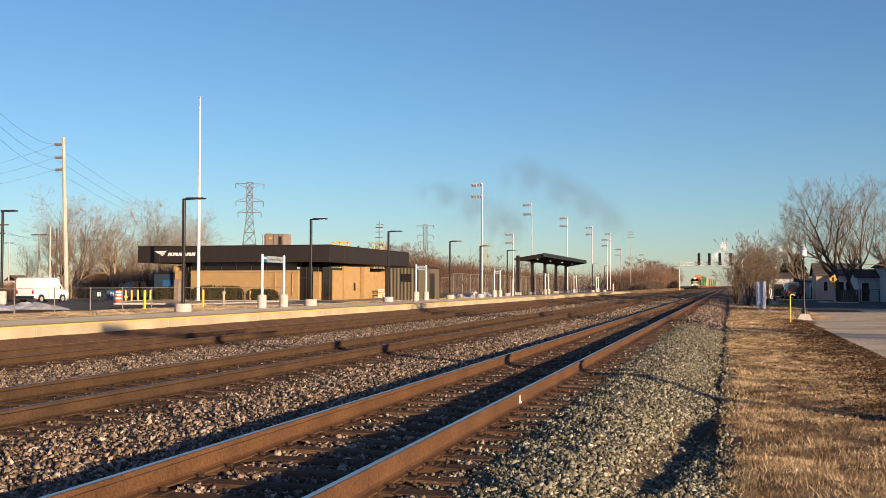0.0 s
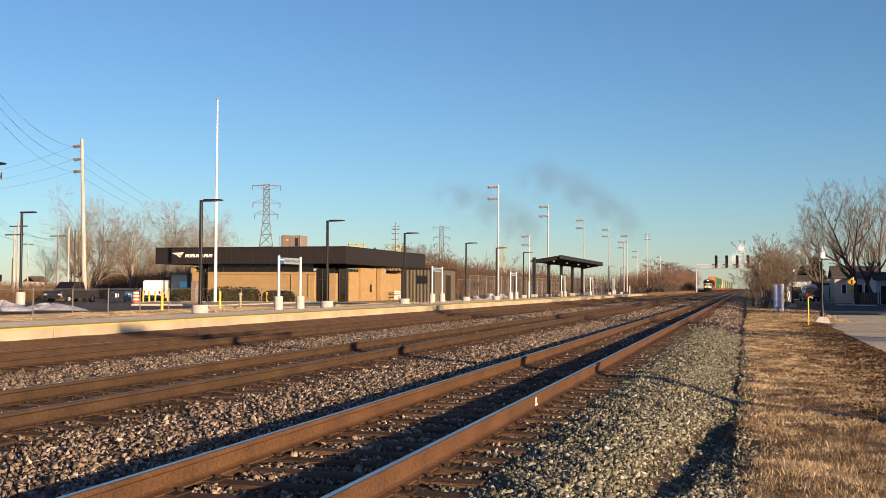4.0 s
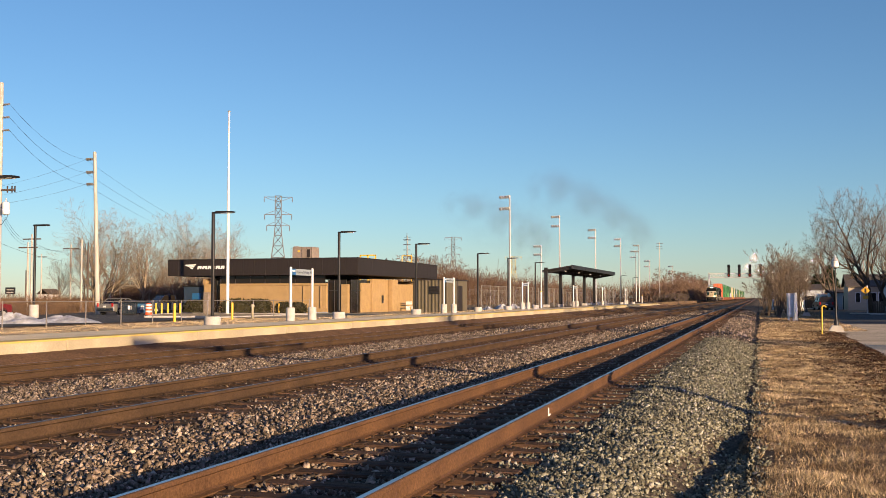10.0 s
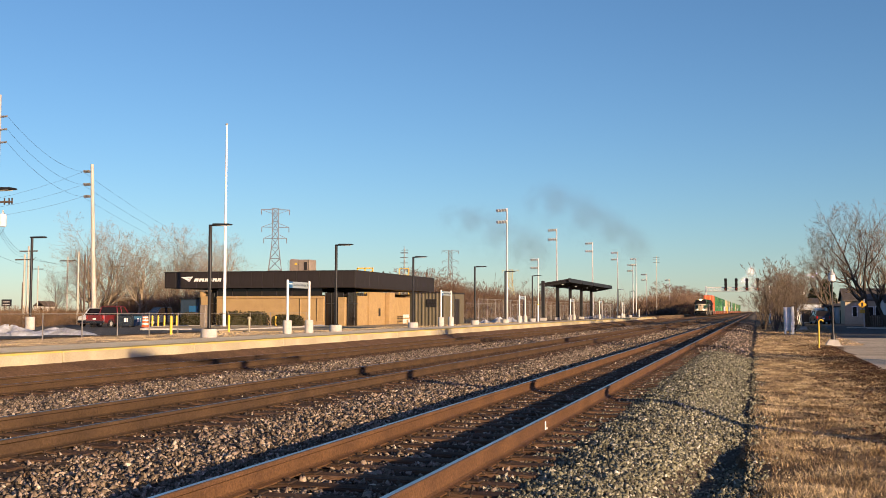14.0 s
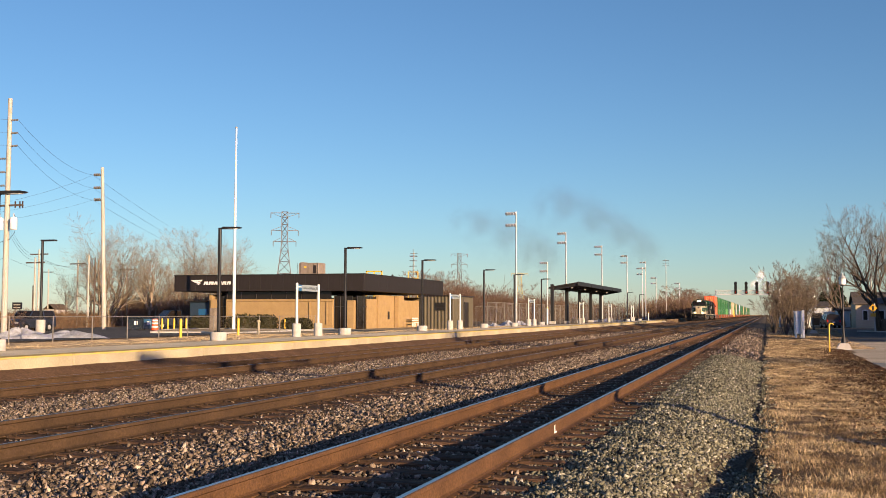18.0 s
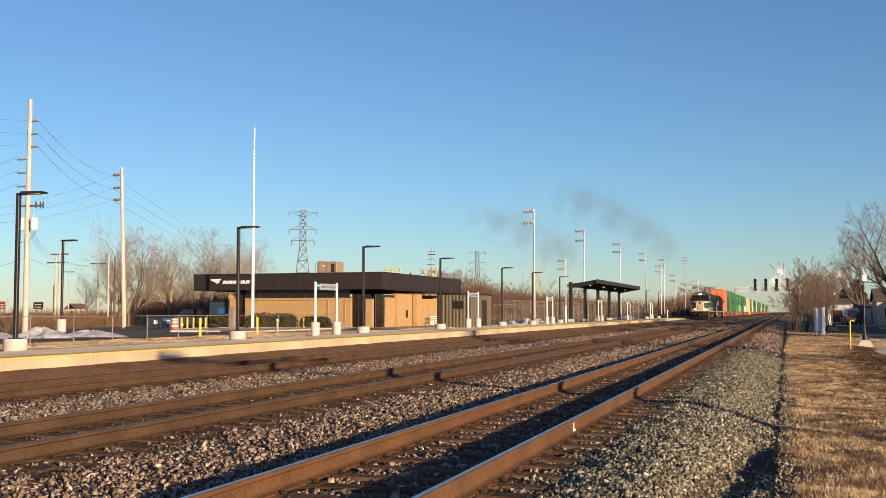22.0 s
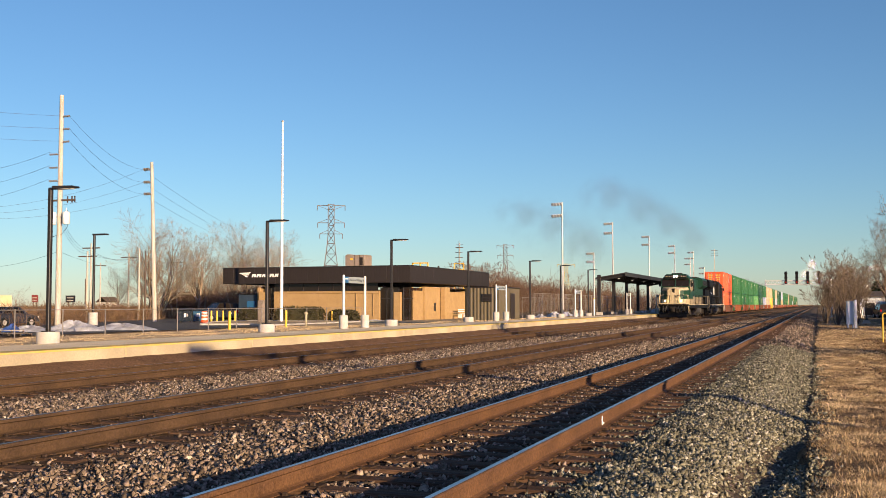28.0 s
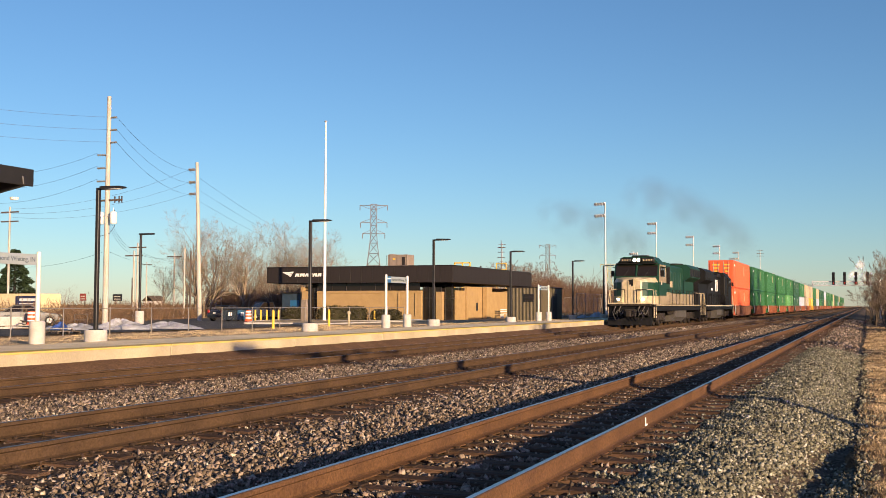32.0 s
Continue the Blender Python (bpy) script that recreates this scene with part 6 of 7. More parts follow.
# ---- dry grass blades ----
def blades(name, n, region, seed, h, label, power=1.6, patchy=True, material=M_BLADE):
    """Leaning blades in tufts, half of them pressed flat; patchy leaves bare places."""
    g = np.random.default_rng(seed)
    tufts = n // 9
    tx = g.uniform(region[0], region[1], tufts)
    ty = region[2] + (region[3] - region[2]) * g.uniform(0, 1, tufts) ** power
    if patchy:
        cover = 0.56 + 0.42 * np.sin(tx * 2.1 + 1.7 * np.sin(ty * 0.9)) * np.sin(ty * 1.3 + tx) + 0.34 * np.sin(tx * 5.3 + 2 * np.sin(ty * 2.7)) * np.sin(ty * 4.1) - 0.25 * np.clip(0.25 - tx, 0, 0.4) / 0.4
        ok = g.uniform(0, 1, tufts) < cover
        tx, ty = tx[ok], ty[ok]
    x = np.repeat(tx, 9) + g.normal(0, 0.04, len(tx) * 9)
    y = np.repeat(ty, 9) + g.normal(0, 0.05, len(tx) * 9)
    n = len(x)
    z = ground_z(x, y)
    hh = g.uniform(h[0], h[1], n) * np.repeat(g.uniform(0.6, 1.3, len(tx)), 9)
    a = g.uniform(0, 6.283, n)
    w = g.uniform(0.0011, 0.0026, n) * (1 + np.abs(y) / 9)
    flat = g.uniform(0, 1, n) < 0.6
    lean = g.normal(0, 1, (n, 2)) * (hh * np.where(flat, 1.5, 0.6))[:, None]
    hh = np.where(flat, hh * 0.45, hh)
    p0 = np.stack([x - np.cos(a) * w, y - np.sin(a) * w, z - 0.01], 1)
    p1 = np.stack([x + np.cos(a) * w, y + np.sin(a) * w, z - 0.01], 1)
    p2 = np.stack([x + lean[:, 0], y + lean[:, 1], z + hh], 1)
    v = np.stack([p0, p1, p2], 1).reshape(-1, 3)
    ob = new(name, raw_mesh(name, v, np.arange(n * 3).reshape(-1, 3), material))
    return tagged(ob, label, "grass", kind="stuff")


blades("dry_grass", 640000, (-0.1, 3.4, 6.5, 60), 51, (0.018, 0.055), "short straw-coloured dry grass beside the ballast", 2.5)
blades("dry_grass", 30000, (-0.2, 3.2, -5, 6), 54, (0.012, 0.05), "short straw-coloured dry grass underfoot", 1.0)
blades("dry_grass", 90000, (0.0, 5.2, 55, 130), 53, (0.02, 0.07), "straw-coloured dry grass along the far street edge")
blades("dry_grass", 260000, (-36.2, -18.9, 16, 92), 52, (0.025, 0.07), "straw-coloured dry grass behind the platform", 1.0, False, M_STRAW)


def dark_scrub(g, n):
    return -22 - np.abs(g.normal(0, 3, n)), g.uniform(300, 365, n), np.full(n, -0.4)


def yard_growth(g, n):
    y = g.uniform(158, 200, n)
    return y * g.uniform(0.055, 0.125, n), y, np.full(n, -0.45)


def horizon_scrub(g, n):
    y = g.uniform(480, 1150, n)
    return 4 + np.abs(g.normal(0, 14, n)), y, np.full(n, -0.5)


brush("horizon_scrub", 3000, horizon_scrub, (2.5, 6.5), 33, M_TWIGGREY, "low bare scrub along the horizon beside the tracks", "scrub", 0.08)
brush("yard_growth", 2600, yard_growth, (1.0, 3.6), 31, M_TWIGGREY, "dark bare shrubs and hedges behind the houses", "shrubs", 0.03, 0.2)
brush("dark_scrub", 2500, dark_scrub, (0.8, 2.6), 29, M_OLDWOOD, "low dark scrub beside the far tracks", "scrub", 0.05)


# ---- leaf litter on the grass, a conifer behind the lot ----
g = np.random.default_rng(61)
n = 22000
x, y = np.abs(g.normal(0, 0.9, n)) * -1 + 3.5, 14 + 40 * g.uniform(0, 1, n) ** 1.3
c = np.stack([x, y, ground_z(x, y) + g.uniform(0.005, 0.04, n)], 1)
q = g.normal(0, 0.022, (n, 4, 3)) * [1, 1.6, 0.5]
M_LITTER = mat("leaf_litter", (0.085, 0.04, 0.02), (0.05, 0.026, 0.015), rough=0.9, fine=0.2, island=0.5)
tagged(new("leaf_litter", raw_mesh("leaf_litter", (c[:, None] + q).reshape(-1, 3), np.arange(n * 4).reshape(-1, 4), M_LITTER)), "dark reddish-brown leaf litter along the pavement edge", "leaf litter", kind="stuff")

t = thing("conifer", "dark green conifer behind the parking lot", "tree", pose(-150.2, 150, -0.4) @ Matrix.Diagonal((1.3, 1.3, 1.12, 1)))
part("trunk", Shape().tube((0, 0, 0), (0, 0, 10.0), 0.25, 0.05, 8), M_OLDWOOD, t)
g = np.random.default_rng(62)
n = 9000
h = g.uniform(0, 1, n) ** 1.4
a, rad = g.uniform(0, 6.283, n), (1 - h) * 4.6 * g.uniform(0.25, 1.0, n) ** 0.5 * (0.8 + 0.2 * np.sin(h * 40))
c = np.stack([rad * np.cos(a), rad * np.sin(a), 1.0 + h * 9.8 - rad * 0.22], 1)
d = np.stack([np.cos(a), np.sin(a), -0.35 + 0 * a], 1)
q = np.stack([g.normal(0, 0.08, (n, 3)), d * 0.55 + g.normal(0, 0.1, (n, 3)), d * 0.5 + g.normal(0, 0.14, (n, 3))], 1)
crown = new("crown", raw_mesh("crown", (c[:, None] + q).reshape(-1, 3), np.arange(n * 3).reshape(-1, 3), M_PINE))
crown.parent = t
small = copy_thing(t, pose(0, 0, 0))
small.matrix_basis = pose(10.6, 172, -0.45) @ Matrix.Diagonal((0.7, 0.7, 0.62, 1))
tagged(small, "dark evergreen shrub between the houses", "shrub")
small = copy_thing(t, pose(0, 0, 0))
small.matrix_basis = pose(8.9, 176, -0.45, 0, 0, 70) @ Matrix.Diagonal((0.7, 0.7, 0.5, 1))
tagged(small, "dark evergreen shrub between the houses", "shrub")

# ---- clutter by the lot: barrier, pallets, a wire cart ----
t = thing("concrete_barrier", "cream concrete barrier block by the parking lot", "barrier", pose(-49.9, 48.7, -0.26, 0, 0, 44))
part("block", Shape().prism([(-0.3, 0), (0.3, 0), (0.2, 0.25), (0.14, 0.75), (-0.14, 0.75), (-0.2, 0.25)], -1.3, 1.3, "y", ), M_BASE, t, m=pose(0, 0, 0, 0, 0, -90))
for k in range(3):
    t = thing("pallet", "weathered wooden pallet lying on the grass", "pallet", pose(-39.3 + 0.5 * k, 41.6 + 0.35 * k - 0.5 * (k == 2), -0.24 + (0.15 if k == 1 else 0), 0, 0, 30 + 14 * k), "pallets")
    for i in range(6):
        part("slat", Shape().box((0, -0.5 + i * 0.2, 0.12), (1.2, 0.12, 0.022), 0.004), M_WOODPOLE if (i + k) % 2 else M_OLDWOOD, t)
    for x in (-0.55, 0, 0.55):
        part("runner", Shape().box((x, 0, 0.055), (0.06, 1.1, 0.1), 0.006), M_OLDWOOD, t)
t = thing("wire_cart", "rusty open steel cart frame in the weeds", "cart", pose(-51.0, 57.1, -0.25, 0, 0, 40))
for x in (-0.42, 0.42):
    for y in (-0.3, 0.3):
        part("upright", Shape().tube((x, y, 0), (x, y, 0.85), 0.03, n=6), M_OLDWOOD, t)
for z in (0.1, 0.45, 0.83):
    for y in (-0.3, 0.3):
        part("rail", Shape().tube((-0.42, y, z), (0.42, y, z), 0.022, n=6), M_OLDWOOD, t)
part("tray", Shape().box((0, 0, 0.12), (0.84, 0.6, 0.04)), M_OLDWOOD, t)
c = copy_thing(protos[1], pose(0, 0, 0))
c.matrix_basis = pose(-92.2, 100, -0.35) @ Matrix.Scale(0.27, 4)


# ---- the train ----
M_GREEN = mat("dark_green_paint", (0.007, 0.04, 0.022), (0.006, 0.033, 0.018), rough=0.5, fine=0.12, spec=0.3)
M_CREAM = mat("cream_paint", (0.43, 0.35, 0.215), (0.33, 0.265, 0.16), rough=0.45, fine=0.1)
M_DUSTY = mat("dusty_cream_paint", (0.28, 0.225, 0.138), (0.18, 0.142, 0.087), scale=1.5, rough=0.55, fine=0.15)
M_LOCOBLACK = mat("sooty_black_paint", (0.005, 0.005, 0.005), (0.009, 0.008, 0.007), rough=0.6, fine=0.15, spec=0.2)
M_TRUCK = mat("dusty_truck_frame", (0.035, 0.029, 0.024), (0.02, 0.017, 0.015), scale=2, rough=0.8, fine=0.25)
M_TANK = mat("grey_fuel_tank", (0.07, 0.062, 0.053), (0.045, 0.04, 0.035), rough=0.7, fine=0.2)
M_HEADLIGHT = mat("lit_headlight", (1.0, 0.74, 0.36), rough=0.3, fine=0, emit=30.0)
M_NUMBER = mat("lit_number_board", (0.55, 0.43, 0.23), rough=0.4, fine=0, emit=0.05)


def loft(s, sections, slots, cap=True):
    """Sections of equally many (x, z) points at rising y, joined; slots gives the material of each strip between two points."""
    n = len(sections[0][1])
    vs = [(p[0], y, p[1]) for y, pts in sections for p in pts]
    for k in range(len(sections) - 1):
        for i in range(n):
            j = (i + 1) % n
            s.add([vs[k * n + i], vs[k * n + j], vs[(k + 1) * n + j], vs[(k + 1) * n + i]], [(0, 1, 2, 3)], slots[i])
    if cap:
        s.add(vs[:n], [tuple(range(n))[::-1]], slots[-1])
        s.add(vs[-n:], [tuple(range(n))], slots[-1])
    return s


def truck(parent, y0, axles, gap, wide=1.05):
    s = Shape()
    ln = gap * (axles - 1)
    for sx in (-wide, wide):
        s.box((sx, y0 + ln / 2, 0.72), (0.16, ln + 1.3, 0.32), 0.04)
        for i in range(axles):
            s.box((sx, y0 + i * gap, 0.52), (0.24, 0.42, 0.42), 0.05)
        for i in range(axles - 1):
            for q in (-0.2, 0.2):
                s.tube((sx * 1.04, y0 + (i + 0.5) * gap + q, 0.42), (sx * 1.04, y0 + (i + 0.5) * gap + q, 0.86), 0.1, n=8)
    frame_ = part("truck_frame", s, M_TRUCK, parent)
    for i in range(axles):
        for sx in (-0.75, 0.75):
            part("wheel", Shape().tube((sx - 0.07, y0 + i * gap, 0.5), (sx + 0.07, y0 + i * gap, 0.5), 0.5, n=20), M_TRUCK, frame_, smooth=True)
    return frame_


def locomotive(name, label, upper, lower, nose, trim, lit, old=False):
    """Six-axle freight locomotive, front end at y = 0, 22 m long."""
    t = thing(name, label, "locomotive", group="train")
    plow = Shape().prism([(0.15, 0.12), (0.45, 0.1), (0.75, 0.35), (0.75, 0.62), (0.35, 0.6)], -1.42, 1.42, "x")
    part("snow_plow", plow, M_LOCOBLACK, t)
    part("coupler", Shape().box((0, -0.2, 0.85), (0.3, 0.7, 0.35), 0.05).box((0.1, -0.55, 0.85), (0.35, 0.2, 0.4), 0.06), M_TRUCK, t)
    hoses = Shape()
    for x in (-0.75, -0.5, 0.5, 0.75, -1.0, 1.0):
        hoses.pipe([(x, 0.2, 1.1), (x, -0.12, 0.95), (x * 0.92, -0.15, 0.7), (x * 0.85, -0.05, 0.5)], 0.03, 6)
    part("air_hoses", hoses, M_BLACK, t)
    part("deck", Shape().box((0, 11.0, 1.38), (3.1, 20.6, 0.18), 0.02), M_LOCOBLACK, t)
    part("sill", Shape().box((1.5, 11.0, 1.18), (0.08, 19.0, 0.3), 0.02).box((-1.5, 11.0, 1.18), (0.08, 19.0, 0.3), 0.02), M_LOCOBLACK, t)
    part("pilot_sheet", Shape().box((0, 0.78, 1.1), (2.3, 0.1, 0.75), 0.03), M_LOCOBLACK, t)
    part("pilot_stripe", Shape().box((0, 0.5, 1.53), (2.8, 0.03, 0.09), 0.01), trim, t)
    part("anticlimber", Shape().box((0, 0.66, 1.45), (2.7, 0.3, 0.18), 0.03).box((0, 0.6, 1.49), (2.4, 0.12, 0.05), 0.01), M_TRUCK, t)
    for x in (-0.95, -0.62, 0.62, 0.95):
        part("hose_loop", Shape().pipe([(x, 0.62, 1.36), (x - 0.08, 0.4, 1.1), (x + 0.02, 0.36, 0.82), (x + 0.14, 0.42, 0.86), (x + 0.16, 0.6, 1.1)], 0.032, 6), M_TANK, t)
    part("coupler_pocket", Shape().box((0, 0.55, 0.9), (0.75, 0.4, 0.5), 0.06), M_TRUCK, t)
    # nose and cab: one band of the upper colour runs round the cheeks and along the sides
    def sec(hw, zt):
        half = [(hw, 1.47), (hw, 2.02), (hw * 0.99, min(2.92, zt - 0.14)), (hw * 0.88, zt - 0.06), (hw * 0.42, zt)]
        return [(-x, z) for x, z in half][::-1] + half
    s = Shape()
    loft(s, [(0.95, sec(0.6, 3.06)), (1.02, sec(0.7, 3.14))], [0] * 10)
    loft(s, [(1.02, sec(0.7, 3.14)), (1.3, sec(1.02, 3.2)), (1.9, sec(1.36, 3.26)), (2.7, sec(1.5, 3.32))], [0, 0, 1, 0, 0, 0, 1, 0, 0, 0], False)
    part("nose", s, [nose, upper], t)
    part("nose_door", Shape().box((0.0, 0.93, 2.25), (0.5, 0.05, 1.45), 0.04), nose, t)
    part("nose_emblem", Shape().box((0.0, 0.90, 2.92), (0.26, 0.02, 0.34), 0.005).box((0.06, 0.90, 2.72), (0.12, 0.02, 0.16), 0.005), M_LOCOBLACK, t, "dark emblem shape")
    s = Shape()

    def csec(top):
        half = [(1.53, 1.47), (1.53, 2.05), (1.53, 2.95), (1.53, 3.3), (1.5, min(top, 4.14)), (1.0, min(top, 4.68))]
        return [(-x, z) for x, z in half][::-1] + half
    loft(s, [(2.55, csec(3.32)), (2.88, csec(4.16)), (3.08, csec(4.68)), (5.2, csec(4.68))], [1, 1 if old else 0, 0, 1, 0, 0, 0, 1, 0, 0, 1, 1])
    part("cab", s, [lower, upper], t)
    for x in (-0.73, 0.73):
        part("windshield", Shape().box((x, 2.67, 3.72), (1.34, 0.05, 0.78), 0.02, m=Matrix.Rotation(-0.38, 3, "X")), M_GLASS, t)
    part("visor", Shape().box((0, 2.76, 4.2), (2.75, 0.42, 0.09), 0.03), M_LOCOBLACK, t)
    part("window_post", Shape().box((0, 2.64, 3.72), (0.12, 0.08, 0.82), 0.02, m=Matrix.Rotation(-0.38, 3, "X")), upper, t)
    for x in (-0.8, 0.6):
        part("wiper", Shape().tube((x, 2.5, 3.36), (x + 0.25, 2.66, 3.8), 0.02, n=5), M_LOCOBLACK, t)
    hl = part("headlight_box", Shape().box((0, 2.86, 4.44), (0.5, 0.35, 0.26), 0.04), M_LOCOBLACK, t)
    for x in (-0.14, 0.14):
        part("headlight", Shape().lathe([(0.10, 0), (0.10, 0.03), (0.06, 0.05)], n=14), M_HEADLIGHT if lit else M_GLASS, hl, m=pose(x, 2.67, 4.44, 90))
    for x in (-0.72, 0.72):
        nb = part("number_board", Shape().box((x, 2.93, 4.44), (0.85, 0.2, 0.24), 0.03), M_BLACK, t)
        for k in range(4):
            part("bar", Shape().box((x - 0.27 + 0.18 * k, 2.825, 4.44), (0.07, 0.015, 0.1)), M_NUMBER, nb)
    for x in (-0.82, 0.82):
        part("ditch_light", Shape().lathe([(0.08, 0), (0.08, 0.05), (0.05, 0.08)], n=14), M_HEADLIGHT if lit else M_GLASS, t, m=pose(x, 0.72, 1.78, 90))
    for sx in (-1, 1):
        part("side_window", Shape().box((sx * 1.525, 4.15, 3.62), (0.06, 0.75, 0.6), 0.02), M_GLASS, t)
        part("side_window", Shape().box((sx * 1.525, 3.3, 3.62), (0.06, 0.55, 0.6), 0.02), M_GLASS, t)
        part("awning", Shape().box((sx * 1.6, 3.8, 3.98), (0.2, 1.7, 0.04), 0.01), upper, t)
        part("mirror", Shape().box((sx * 1.68, 2.95, 3.55), (0.22, 0.04, 0.4), 0.01), M_LOCOBLACK, t)
        part("deck_stripe", Shape().box((sx * 1.556, 11.0, 1.42), (0.012, 19.6, 0.07)), trim, t)
        part("cab_door", Shape().box((sx * 1.2, 5.22, 2.7), (0.55, 0.05, 1.9), 0.02), upper, t)
        part("cabinet_base", Shape().box((sx * 1.46, 6.2, 1.9), (0.06, 1.8, 0.84), 0.02), lower, t)
    # hood with doors, cream below and green above
    part("hood", Shape().box((0, 10.6, 3.3), (1.9, 10.9, 2.1), 0.1), upper, t)
    part("hood_base", Shape().box((0, 10.8, 1.88), (2.0, 11.6, 0.82), 0.05), lower, t)
    for i in range(9):
        for sx in (-1, 1):
            part("hood_door", Shape().box((sx * 0.965, 6.2 + i * 1.08, 3.1), (0.04, 0.95, 1.6), 0.02), upper, t)
            part("lower_panel", Shape().box((sx * 1.015, 6.2 + i * 1.08, 1.9), (0.03, 0.98, 0.72), 0.015), lower, t)
    part("inverter_cabinet", Shape().box((0, 6.2, 2.92), (2.88, 1.8, 2.7), 0.08), upper, t)
    for k in range(4):
        part("grille", Shape().box((1.47, 5.7 + k * 0.35, 3.5), (0.05, 0.08, 1.2), 0.02), M_LOCOBLACK, t)
    part("blower_housing", Shape().box((0, 8.3, 4.25), (2.2, 2.0, 0.45), 0.1), upper, t)
    part("exhaust", Shape().box((0, 11.2, 4.45), (0.9, 0.7, 0.25), 0.06), M_LOCOBLACK, t)
    rad = Shape().prism([(-0.95, 2.3), (0.95, 2.3), (0.95, 3.3), (1.5, 3.6), (1.5, 4.35), (1.2, 4.6), (-1.2, 4.6), (-1.5, 4.35), (-1.5, 3.6), (-0.95, 3.3)], 15.6, 20.9, "y")
    part("radiator_housing", rad, upper, t)
    part("radiator_base", Shape().box((0, 18.25, 1.88), (1.96, 5.3, 0.84), 0.03), lower, t)
    for sx in (-1, 1):
        for k in range(5):
            part("radiator_grille", Shape().box((sx * 1.51, 16.2 + k * 1.0, 3.97), (0.04, 0.85, 0.6), 0.015), M_LOCOBLACK, t)
    for y in (8.0, 17.2, 19.3):
        part("roof_fan", Shape().lathe([(0.7, 0), (0.72, 0.14), (0.6, 0.16)], (0, y, 4.58 if y > 10 else 4.46), 20), M_LOCOBLACK, t)
    part("air_conditioner", Shape().box((0, 4.3, 4.74), (1.1, 1.0, 0.14), 0.05), M_LOCOBLACK, t)
    for k in range(5):
        part("intake_rib", Shape().box((0.99, 5.3 + 0.32 * k, 3.75), (0.12, 0.1, 1.0), 0.02), M_LOCOBLACK, t)
    part("number_panel", Shape().box((0, 2.98, 4.44), (2.3, 0.2, 0.34), 0.03), M_LOCOBLACK, t)
    part("horn", Shape().tube((0.4, 5.0, 4.72), (0.4, 4.5, 4.76), 0.05, 0.12, 8).tube((0.15, 5.0, 4.72), (0.15, 4.6, 4.76), 0.05, 0.1, 8), M_GALV, t)
    part("antenna", Shape().tube((-0.5, 4.2, 4.7), (-0.5, 4.2, 5.15), 0.02, n=5), M_GALV, t)
    part("fuel_tank", Shape().prism([(-1.2, 0.25), (1.2, 0.25), (1.5, 0.55), (1.5, 1.15), (-1.5, 1.15), (-1.5, 0.55)], 8.9, 13.6, "y"), M_TANK, t)
    for y in (2.3, 15.4):
        truck(t, y, 3, 1.95)
    # rails, steps, poster plates
    for sx in (-1, 1):
        h = Shape()
        for i in range(10):
            h.tube((sx * 1.48, 6.4 + i * 1.5, 1.45), (sx * 1.48, 6.4 + i * 1.5, 2.5), 0.022, n=5)
        h.tube((sx * 1.48, 5.3, 2.5), (sx * 1.48, 20.6, 2.5), 0.022, n=5)
        part("handrail", h, M_LOCOBLACK, t)
        g = Shape()
        for yy in (0.8, 21.0):
            g.pipe([(sx * 1.5, yy, 0.6), (sx * 1.5, yy, 1.5), (sx * 1.45, yy + 0.2, 2.4), (sx * 1.0, yy + 0.25, 2.45)], 0.03, 6)
            g.pipe([(sx * 1.5, yy + 0.7, 0.6), (sx * 1.5, yy + 0.7, 2.4)], 0.03, 6)
        part("grab_iron", g, trim, t)
        part("front_post", Shape().tube((sx * 0.38, 0.75, 1.45), (sx * 0.38, 0.75, 2.45), 0.035, n=6).tube((sx * 0.38, 0.75, 2.42), (sx * 1.0, 0.75, 2.42), 0.03, n=6), M_LOCOBLACK, t)
        for yy in (1.2, 20.6):
            st = Shape()
            for z in (0.45, 0.75, 1.05):
                st.box((sx * 1.4, yy, z), (0.3, 0.6, 0.04), 0.005)
            st.box((sx * 1.3, yy - 0.32, 0.85), (0.4, 0.03, 0.9)).box((sx * 1.3, yy + 0.32, 0.85), (0.4, 0.03, 0.9))
            part("step", st, M_LOCOBLACK, t)
        part("air_reservoir", Shape().tube((sx * 1.25, 8.0, 0.95), (sx * 1.25, 8.8, 0.95), 0.2, n=10), M_TRUCK, t)
    for sx in (-1, 1):
        if old:
            em = part("emblem", Shape().box((sx * 0.99, 9.8, 3.3), (0.03, 1.5, 1.1), 0.02), M_WHITE, t, "white emblem shape")
            part("emblem_gap", Shape().box((sx * 1.01, 9.8, 3.3), (0.02, 0.2, 1.1), 0.01, m=Matrix.Rotation(0.5, 3, "X")), M_LOCOBLACK, em)
            part("bar", Shape().box((sx * 0.99, 13.0, 2.9), (0.03, 0.9, 0.2)), M_WHITE, t)
            part("edge_stripe", Shape().box((sx * 1.555, 11.0, 1.38), (0.01, 19.5, 0.06)), M_WHITE, t)
        else:
            part("bar", Shape().box((sx * 1.56, 3.2, 2.9), (0.02, 0.35, 0.28)), M_CREAM, t)
            part("emblem", Shape().box((sx * 1.0, 9.8, 2.95), (0.04, 1.5, 0.45), 0.02), M_CREAM, t)
    return t


loco1 = locomotive("locomotive", "dark green and cream diesel locomotive with lit headlights", M_GREEN, M_DUSTY, M_CREAM, M_CREAM, True)
loco2 = locomotive("locomotive", "black diesel locomotive with white emblem, running backwards", M_LOCOBLACK, M_LOCOBLACK, M_LOCOBLACK, M_CREAM, False, True)

